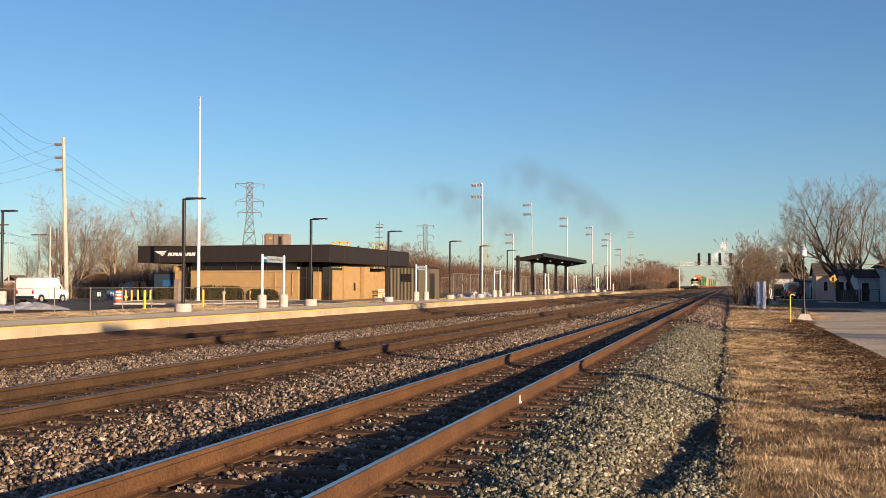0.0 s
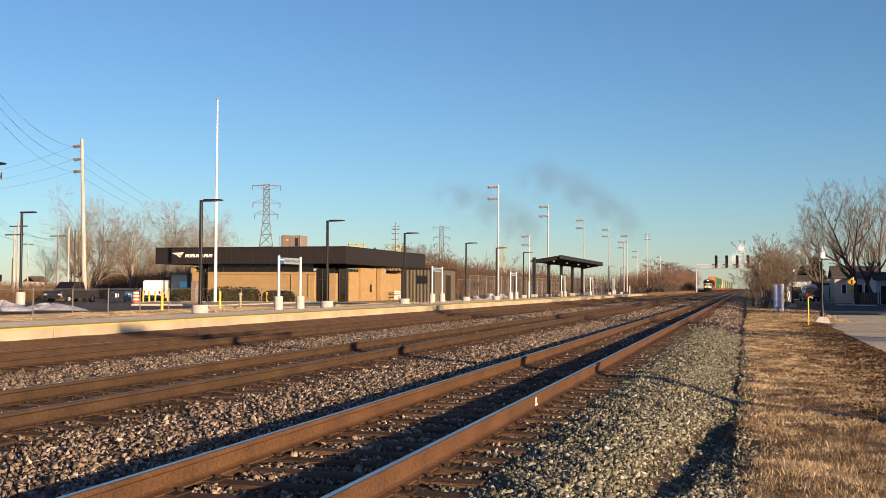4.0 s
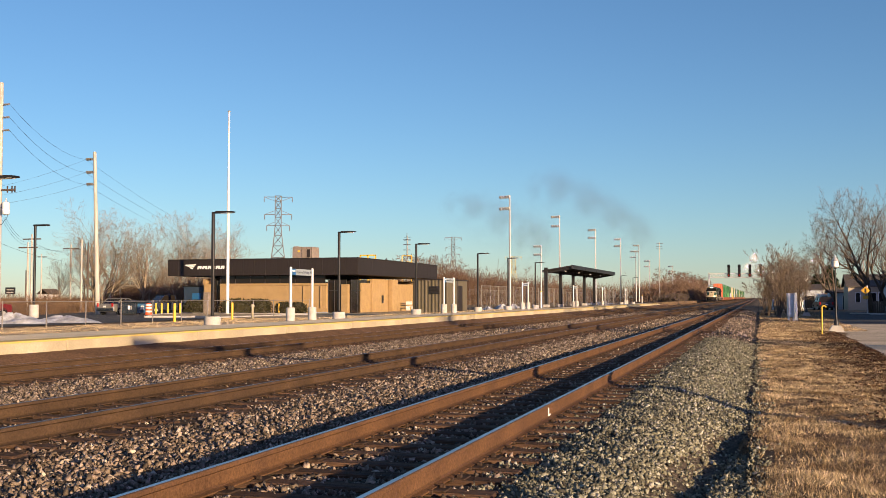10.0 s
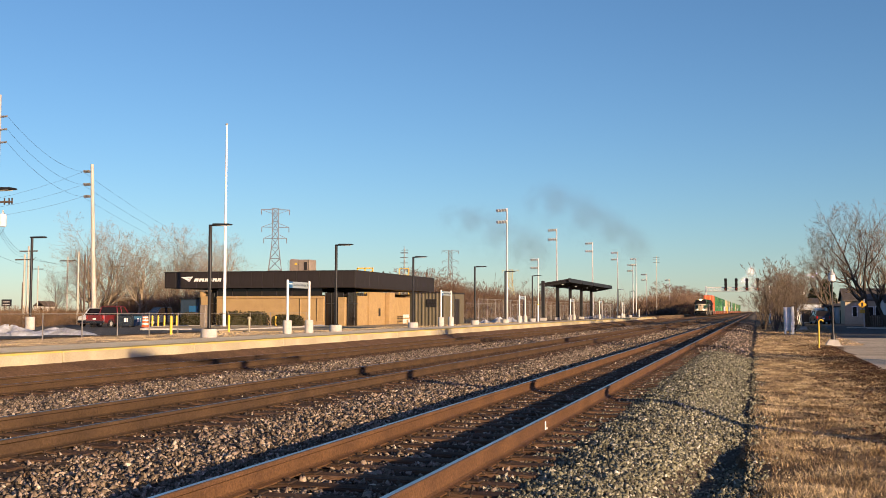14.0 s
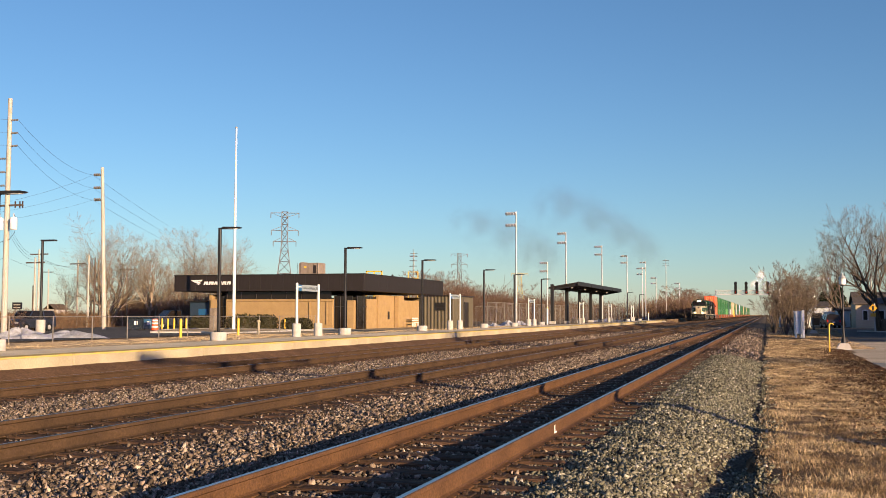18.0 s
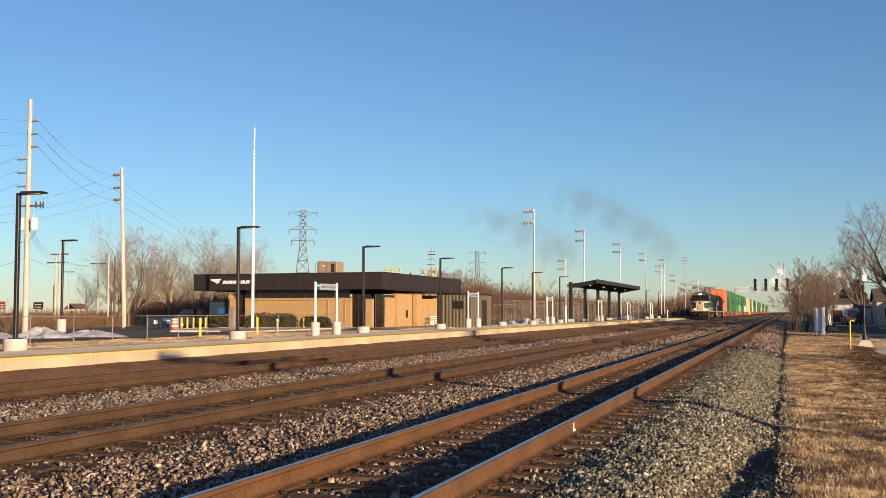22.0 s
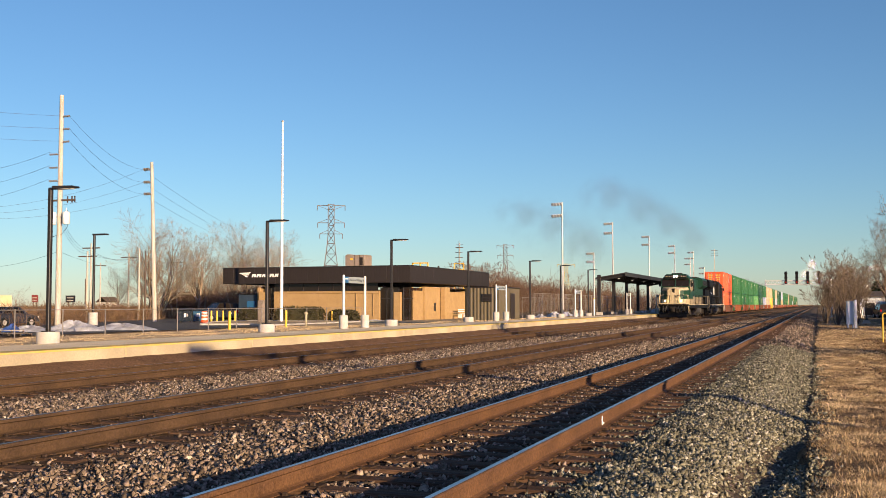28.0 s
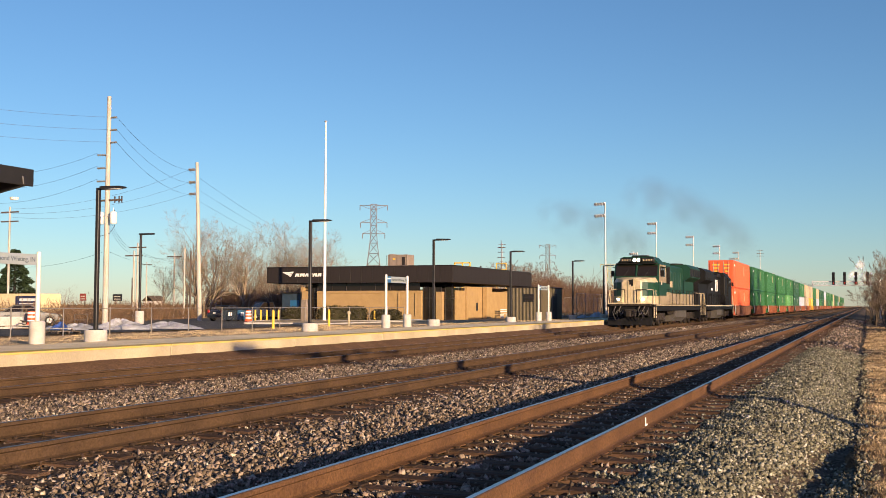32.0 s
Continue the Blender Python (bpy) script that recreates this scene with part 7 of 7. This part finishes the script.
CAR_COLOURS = {
    "O": ("orange-red", mat("orange_container", (0.56, 0.095, 0.028), (0.5, 0.085, 0.025), rough=0.5, fine=0.1)),
    "G": ("green", mat("green_container", (0.02, 0.112, 0.03), (0.017, 0.095, 0.026), rough=0.5, fine=0.1)),
    "L": ("light green", mat("light_green_container", (0.09, 0.27, 0.08), (0.08, 0.23, 0.07), rough=0.5, fine=0.1)),
    "D": ("dark green", mat("dark_green_container", (0.013, 0.065, 0.03), (0.011, 0.055, 0.026), rough=0.5, fine=0.1)),
    "T": ("tan", mat("tan_container", (0.42, 0.33, 0.2), (0.36, 0.28, 0.17), rough=0.5, fine=0.1)),
    "W": ("pale blue-grey", mat("pale_container", (0.34, 0.38, 0.45), (0.30, 0.34, 0.40), rough=0.5, fine=0.1)),
    "Y": ("yellow", mat("yellow_container", (0.72, 0.42, 0.05), (0.64, 0.37, 0.05), rough=0.5, fine=0.1)),
}
C_L, C_W, C_H = 16.1, 2.55, 2.88
outline = []
for sx in (1, -1):
    side = []
    k = 0.35
    while k < C_L - 0.5:
        side += [(sx * C_W / 2, k), (sx * C_W / 2, k + 0.16), (sx * (C_W / 2 - 0.045), k + 0.22), (sx * (C_W / 2 - 0.045), k + 0.38)]
        k += 0.44
    outline += [(sx * C_W / 2, 0)] + side + [(sx * C_W / 2, C_L)] if sx > 0 else [(sx * C_W / 2, C_L)] + side[::-1] + [(sx * C_W / 2, 0)]
boxes = {}


def container(code):
    colour, m = CAR_COLOURS[code]
    if code not in boxes:
        t = thing("shipping_container", colour + " corrugated shipping container on a well car", "container", group="containers on the train")
        part("body", Shape().prism(outline, 0.1, C_H - 0.1, "z"), m, t)
        part("roof", Shape().box((0, C_L / 2, C_H - 0.05), (C_W + 0.01, C_L, 0.1), 0.02), m, t)
        part("floor_rail", Shape().box((0, C_L / 2, 0.06), (C_W + 0.01, C_L, 0.12), 0.02), m, t)
        for x in (-1, 1):
            for y in (0.06, C_L - 0.06, 2.0, C_L - 2.0):
                part("corner_post", Shape().box((x * (C_W / 2 - 0.05), y, C_H / 2), (0.14, 0.13, C_H), 0.01), m, t)
            part("marking", Shape().box((x * (C_W / 2 + 0.012), C_L * 0.62, 1.95), (0.01, 0.55, 1.0), 0.0), M_CREAM if code != "T" else M_SIGNBLUE, t)
            part("marking", Shape().box((x * (C_W / 2 + 0.012), 1.1, 2.35), (0.01, 0.9, 0.22), 0.0), M_WHITE if code != "T" else M_SIGNBLUE, t)
        door = part("door_end", Shape().box((0, -0.02, C_H / 2), (C_W - 0.2, 0.06, C_H - 0.3), 0.02), m, t)
        for x in (-0.75, -0.3, 0.3, 0.75):
            part("lock_rod", Shape().tube((x, -0.08, 0.15), (x, -0.08, C_H - 0.15), 0.025, n=6), M_GALV, door)
        for k in range(3):
            part("label_bar", Shape().box((-0.5 + 0.0 * k, -0.06, 2.4 - 0.35 * k), (0.8 - 0.2 * k, 0.02, 0.16)), M_YELLOW if code == "O" else M_WHITE, door)
            part("label_bar", Shape().box((0.6, -0.06, 2.4 - 0.35 * k), (0.7 - 0.15 * k, 0.02, 0.14)), M_YELLOW if code == "O" else M_WHITE, door)
        boxes[code] = t
        return t
    return copy_thing(boxes[code], pose(0, 0, 0))


M_WELL = mat("rust_red_car", (0.25, 0.085, 0.04), (0.17, 0.06, 0.032), scale=1.2, rough=0.8, fine=0.25)
M_WELLBROWN = mat("brown_car", (0.15, 0.07, 0.045), (0.11, 0.05, 0.035), scale=1.2, rough=0.8, fine=0.25)
M_WELLYEL = mat("yellow_car", (0.60, 0.33, 0.05), (0.5, 0.27, 0.04), scale=1.2, rough=0.8, fine=0.2)
wells = {}


def well_car(m, label):
    if m.name not in wells:
        t = thing("well_car", label, "railway wagon", group="well cars")
        for sx in (-1, 1):
            part("side_sill", Shape().prism([(1.6, 0.9), (2.4, 0.4), (15.9, 0.4), (16.7, 0.9), (16.7, 1.32), (1.6, 1.32)], sx * 1.42 - 0.05, sx * 1.42 + 0.05, "x"), m, t)
            part("top_chord", Shape().box((sx * 1.42, 9.15, 1.35), (0.2, 15.3, 0.14), 0.02), m, t)
            for k in range(11):
                part("stiffener", Shape().box((sx * 1.485, 2.9 + k * 1.25, 0.86), (0.06, 0.1, 0.85), 0.01), m, t)
        part("well_floor", Shape().box((0, 9.15, 0.36), (2.7, 13.6, 0.1)), m, t)
        for y, w in ((0.75, 1.5), (17.95, 2.5)):
            part("end_platform", Shape().box((0, y, 1.15), (2.6, w, 0.3), 0.04), m, t)
        part("ladder", Shape().box((1.45, 1.2, 1.0), (0.04, 0.4, 0.9)), M_GALV, t)
        truck(t, -0.2, 2, 1.75, 1.0)
        wells[m.name] = t
        return t
    return copy_thing(wells[m.name], pose(0, 0, 0))


STACKS = ["OO", "GG", "GG", "GG", "LG", "DD", "WG", "TT", "YT", "DG", "WT", "GD", "DD", "TW", "DG", "GG", "DG", "LG", "TT", "DD", "GG", "GD", "WG", "DT", "GG", "DG", "GG", "DD", "TG", "GG"]
PITCH = 19.6
consist = [(loco1, 0.0, 0.0, 0), (loco2, 44.6, 0.0, 180)]
for i, (lo, hi) in enumerate(STACKS):
    y = 45.0 + i * PITCH
    m = M_WELLYEL if lo == "Y" else (M_WELLBROWN if i in (0, 5, 9, 10, 16) else M_WELL)
    consist.append((well_car(m, {"rust_red_car": "rust-red", "brown_car": "brown", "yellow_car": "yellow"}[m.name] + " articulated well car carrying stacked containers"), y, 0.0, 0))
    consist.append((container(lo), y + 1.1, 0.44, 0))
    consist.append((container(hi), y + 1.1, 0.44 + C_H + 0.02, 0))


# ---- road vehicles ----
M_TYRE = mat("tyre", (0.015, 0.015, 0.015), rough=0.9, fine=0.1)
M_LAMPW = mat("headlamp_glass", (0.6, 0.6, 0.58), rough=0.15, fine=0)
M_LAMPR = mat("tail_lamp", (0.35, 0.01, 0.01), rough=0.2, fine=0)


def vehicle(name, label, category, paint, L, W, H, side, cabin, bed=False):
    """side: outline (y, z) of the lower body; cabin: outline of the glasshouse; nose towards +y."""
    t = thing(name, label, category)
    s = Shape()
    n = len(side)
    cy, cz = sum(p[0] for p in side) / n, sum(p[1] for p in side) / n
    vs = []
    for x, q in ((-W / 2 + 0.03, 0.88), (-W / 2, 0.94), (-W / 2 + 0.05, 0.985), (-W / 2 + 0.22, 1.0), (W / 2 - 0.22, 1.0), (W / 2 - 0.05, 0.985), (W / 2, 0.94), (W / 2 - 0.03, 0.88)):
        vs += [(x, cy + (y - cy) * (0.5 + q / 2), cz + (z - cz) * q) for y, z in side]
    fs = [(k * n + i, k * n + (i + 1) % n, (k + 1) * n + (i + 1) % n, (k + 1) * n + i) for k in range(7) for i in range(n)]
    s.add(vs, fs + [tuple(range(n))[::-1], tuple(range(7 * n, 8 * n))])
    part("body", s, paint, t)
    for y in (L * 0.31, -L * 0.3):
        for sx in (-1, 1):
            part("wheel_arch", Shape().lathe([(0.40, 0), (0.40, 0.06), (0.36, 0.065), (0.36, 0.0)], n=18), M_DUMPDARK, t, m=pose(sx * (W / 2 - 0.045), y, 0.35, 0, 90 * sx))
        part("door_seam", Shape().box((W / 2, y * 0.35, 0.72), (0.012, 0.02, 0.5)).box((-W / 2, y * 0.35, 0.72), (0.012, 0.02, 0.5)), M_DUMPDARK, t)
    g = Shape()
    zt = max(p[1] for p in cabin)
    zb = min(p[1] for p in cabin)
    ins = lambda z: 0.02 + 0.16 * (z - zb) / (zt - zb)
    a = [(-W / 2 + ins(z), y, z) for y, z in cabin]
    b = [(W / 2 - ins(z), y, z) for y, z in cabin]
    c = len(cabin)
    g.add(a + b, [(i, (i + 1) % c, c + (i + 1) % c, c + i) for i in range(c)] + [tuple(range(c))[::-1], tuple(range(c, 2 * c))])
    part("cabin_glass", g, M_GLASS, t)
    top = [p for p in cabin if p[1] > zt - 0.12]
    y0, y1 = min(p[0] for p in top), max(p[0] for p in top)
    part("roof", Shape().box((0, (y0 + y1) / 2, zt), (W - 0.34, y1 - y0 + 0.1, 0.07), 0.03), paint, t)
    low = [p for p in cabin if p[1] < zb + 0.05]
    for sx in (-1, 1):
        pl = Shape()
        for (ya, za), (yb, zb2) in ((cabin[1], cabin[0]), (cabin[-2], cabin[-1])):
            pl.tube((sx * (W / 2 - ins(za)), ya, za), (sx * (W / 2 - ins(zb2)), yb, zb2), 0.05, n=5)
        ym = (y0 + y1) / 2
        pl.tube((sx * (W / 2 - ins(zt) + 0.01), ym, zt), (sx * (W / 2 - 0.01), ym, zb), 0.05, n=5)
        part("pillar", pl, paint, t)
        part("mirror", Shape().box((sx * (W / 2 + 0.09), max(p[0] for p in low) - 0.35, zb + 0.1), (0.18, 0.1, 0.14), 0.03), paint, t)
        part("headlamp", Shape().box((sx * (W / 2 - 0.25), L / 2 - 0.04, 0.72), (0.38, 0.1, 0.16), 0.03), M_LAMPW, t)
        part("tail_lamp", Shape().box((sx * (W / 2 - 0.16), -L / 2 + 0.03, 0.9), (0.2, 0.08, 0.32), 0.02), M_LAMPR, t)
        for y in (L * 0.31, -L * 0.3):
            w = part("wheel", Shape().tube((-0.11, 0, 0), (0.11, 0, 0), 0.33, n=18), M_TYRE, t, m=pose(sx * (W / 2 - 0.1), y, 0.33), smooth=True)
            part("rim", Shape().lathe([(0.2, -0.005), (0.2, 0.02), (0.06, 0.03)], n=12), M_GALV, w, m=pose(sx * 0.105, 0, 0, 0, 90 * sx))
    for y in (L / 2, -L / 2):
        part("bumper", Shape().box((0, y, 0.48), (W - 0.06, 0.14, 0.24), 0.05), M_DUMPDARK, t)
    part("plate", Shape().box((0, -L / 2 - 0.075, 0.75), (0.32, 0.02, 0.15)), M_WHITE, t)
    return t


def sedan_shape(L):
    h = L / 2
    return [(-h, 0.35), (-h, 0.75), (-h + 0.15, 0.98), (-h * 0.5, 1.0), (h * 0.35, 0.98), (h - 0.2, 0.8), (h, 0.6), (h, 0.35), (h * 0.75, 0.25), (-h * 0.75, 0.25)], [(-h * 0.72, 0.97), (-h * 0.42, 1.42), (h * 0.08, 1.45), (h * 0.42, 0.96)]


def suv_shape(L, top):
    h = L / 2
    return [(-h, 0.4), (-h, 0.9), (-h + 0.08, 1.08), (h * 0.45, 1.08), (h - 0.15, 0.95), (h, 0.7), (h, 0.4), (h * 0.75, 0.3), (-h * 0.75, 0.3)], [(-h * 0.97, 1.06), (-h * 0.86, top), (h * 0.2, top), (h * 0.48, 1.06)]


def pickup_shape(L):
    h = L / 2
    return [(-h, 0.5), (-h, 1.12), (-h * 0.2, 1.12), (h * 0.5, 1.12), (h - 0.1, 1.05), (h, 0.8), (h, 0.45), (h * 0.75, 0.35), (-h * 0.75, 0.35)], [(-h * 0.22, 1.1), (-h * 0.18, 1.82), (h * 0.25, 1.84), (h * 0.5, 1.1)]


def van_shape(L):
    h = L / 2
    return [(-h, 0.4), (-h, 1.3), (-h + 0.03, 2.0), (-h + 0.2, 2.1), (h * 0.3, 2.1), (h * 0.42, 1.9), (h * 0.45, 1.15), (h - 0.1, 1.0), (h, 0.7), (h, 0.4), (h * 0.75, 0.3), (-h * 0.75, 0.3)], [(h * 0.05, 1.2), (h * 0.06, 1.85), (h * 0.4, 1.88), (h * 0.66, 1.12)]


def paint(name, c):
    return mat(name, c, tuple(x * 0.9 for x in c), rough=0.3, fine=0.05)


P_WHITE, P_RED, P_GREY = paint("white_car_paint", (0.75, 0.73, 0.70)), paint("red_car_paint", (0.12, 0.011, 0.014)), paint("grey_car_paint", (0.14, 0.135, 0.12))
P_GREYGREEN = paint("grey_green_car_paint", (0.085, 0.085, 0.072))
P_DARK, P_NAVY, P_CHARCOAL, P_SILVER = paint("dark_car_paint", (0.02, 0.02, 0.024)), paint("navy_car_paint", (0.015, 0.02, 0.035)), paint("charcoal_car_paint", (0.022, 0.02, 0.021)), paint("silver_car_paint", (0.42, 0.42, 0.40))
van = vehicle("cargo_van", "white cargo van with a high roof", "van", P_WHITE, 4.6, 1.85, 2.1, *van_shape(4.6))
truck_dark = vehicle("pickup_truck", "dark pickup truck leaving the parking lot", "pickup", P_DARK, 5.6, 1.95, 1.85, *pickup_shape(5.6))
sedan_grey = vehicle("sedan", "grey four-door sedan in the parking lot", "car", P_GREY, 4.8, 1.82, 1.45, *sedan_shape(4.8))
truck_red = vehicle("pickup_truck", "dark red pickup truck in the parking lot", "pickup", P_RED, 5.1, 1.95, 1.85, *pickup_shape(5.1))
suv_silver = vehicle("sport_utility_car", "pale silver sport utility car", "car", P_SILVER, 4.6, 1.85, 1.72, *suv_shape(4.6, 1.72))
suv_dark = vehicle("sport_utility_car", "dark navy sport utility car", "car", P_NAVY, 4.7, 1.85, 1.7, *suv_shape(4.7, 1.7))
minivan = vehicle("minivan", "dark charcoal minivan in the parking lot", "car", P_CHARCOAL, 4.4, 1.85, 1.72, *suv_shape(4.4, 1.72))
sedan_dark = vehicle("sedan", "dark blue four-door sedan", "car", P_NAVY, 4.4, 1.78, 1.42, *sedan_shape(4.4))
sedan_green = vehicle("sedan", "grey-green four-door sedan in the lot", "car", P_GREYGREEN, 4.8, 1.82, 1.45, *sedan_shape(4.8))
parked = vehicle("pickup_truck", "dark blue pickup truck parked behind the bins", "pickup", P_NAVY, 5.4, 1.95, 1.85, *pickup_shape(5.4))
parked.matrix_basis = pose(-58.2, 92.5, -0.3, 0, 0, 150)


street_car = vehicle("sport_utility_car", "dark sport utility car parked on the street", "car", P_DARK, 4.6, 1.85, 1.7, *suv_shape(4.6, 1.7))
street_car.matrix_basis = pose(7.9, 143, -0.42, 0, 0, 8)
street_van = vehicle("cargo_van", "white van parked by the garage", "van", P_WHITE, 4.4, 1.8, 2.0, *van_shape(4.4))
street_van.matrix_basis = pose(9.0, 156, -0.42, 0, 0, 186)


# ---- what moves ----
TRAIN_ROWS = ((0, 451.6), (6, 377.3), (10, 328.1), (14, 280.8), (17, 244.1), (19, 219.1), (21, 194.0), (23, 169.4), (25, 144.8), (28, 108.6), (30, 86.4), (32, 65.9))
AWAY, TOWARD, LOT_Z = -56.0, -59.5, -0.26


def roll(car, track):
    """Turn the wheels by the way gone; track: seconds and metres along the lane."""
    for w in [c for c in car.children if c.name.split(".")[0] == "wheel"]:
        p = w.matrix_basis.translation.copy()
        rows, s0 = [], track[0][1]
        for (t0, a), (t1, b) in zip(track, track[1:]):
            n = max(1, math.ceil(abs(b - a) / 0.42))
            rows += [(t0 + (t1 - t0) * k / n, a + (b - a) * k / n) for k in range(n)]
        rows.append(track[-1])
        walk(w, [(t, pose(*p, -math.degrees((s - s0) / 0.33))) for t, s in rows])


def drive(car, rows, away):
    """Key a car along its lane; at the far end the lane bends behind the station. rows: seconds and y."""
    lane = AWAY if away else TOWARD
    far = 86.0

    def place(s):
        if s < far:
            return lane, s, 0.0
        q = min(1.0, (s - far) / 36.0)
        x = lane - 3.2 * math.sin(math.pi * q) + (2.0 * q if away else 0.0)
        return x, s, math.degrees(math.atan2(3.2 * math.pi / 36.0 * math.cos(math.pi * q), 1.0))

    out = []
    for t, s in rows:
        x, y, turn = place(s)
        out.append((t, pose(x, y, LOT_Z, 0, 0, turn + (0 if away else 180))))
    walk(car, out)
    roll(car, [(t, s if away else -s) for t, s in rows])


def motions():
    for ob, back, z, turn in consist:
        walk(ob, [(t, pose(TRACKS[2], y + back, z + TRACK_Z[2], 0, 0, turn)) for t, y in TRAIN_ROWS])
    drive(van, ((0, 74.7), (0.5, 76.7), (1, 78.7), (1.5, 80.5), (2, 82.7), (2.5, 84.6), (4, 92), (6, 105), (9, 122), (32, 122.5)), True)
    drive(truck_dark, ((0, 98), (1.5, 92), (2.5, 87.5), (3, 85.1), (3.5, 83.2), (5.5, 72.3), (7, 61), (9, 40), (32, 38)), False)
    drive(sedan_grey, ((0, 44), (5, 56), (7, 68), (8, 72.5), (8.5, 75), (9, 77.7), (9.5, 79.6), (10, 81.4), (12, 92), (14, 105), (17, 125), (32, 125.5)), True)
    drive(truck_red, ((0, 30), (8, 50), (10.5, 65.8), (11, 67.5), (11.5, 69.3), (12, 72), (12.5, 74.6), (13, 77), (13.5, 79), (14, 80.6), (16, 92), (18, 106), (21, 128), (32, 128.5)), True)
    drive(suv_silver, ((0, 124), (11, 118), (12.5, 100), (13.5, 88), (14.5, 79.9), (16, 66), (18, 42), (32, 40)), False)
    drive(suv_dark, ((0, 132), (13, 118), (14.5, 96), (16.5, 81.9), (17.5, 75.5), (18.5, 69.6), (20, 58), (23, 30), (32, 28)), False)
    drive(minivan, ((0, 14), (18, 30), (22.5, 62.7), (23.5, 66.7), (24.5, 73.2), (25.5, 78.8), (27, 88), (29, 102), (32, 131)), True)
    drive(sedan_dark, ((0, 2), (22, 20), (27.5, 58), (28.5, 62.4), (29.5, 68.5), (30.5, 74.6), (31.5, 80.2), (32, 82.5)), True)
    walk(sedan_green, [(t, pose(x, y, LOT_Z, 0, 0, turn)) for t, x, y, turn in ((0, -78, 28, 0), (20, -76, 36, -15), (26, -68.5, 49, -40), (29, -62.4, 54.9, -45), (30.5, -60.2, 57.1, -45), (31, -59.5, 57.8, -45), (31.5, -58.65, 58.65, -45), (32, -58.0, 59.3, -45))])
    roll(sedan_green, ((0, 0), (20, 8.2), (26, 23.2), (29, 31.7), (30.5, 34.8), (31, 35.8), (31.5, 37.0), (32, 37.9)))


motions()
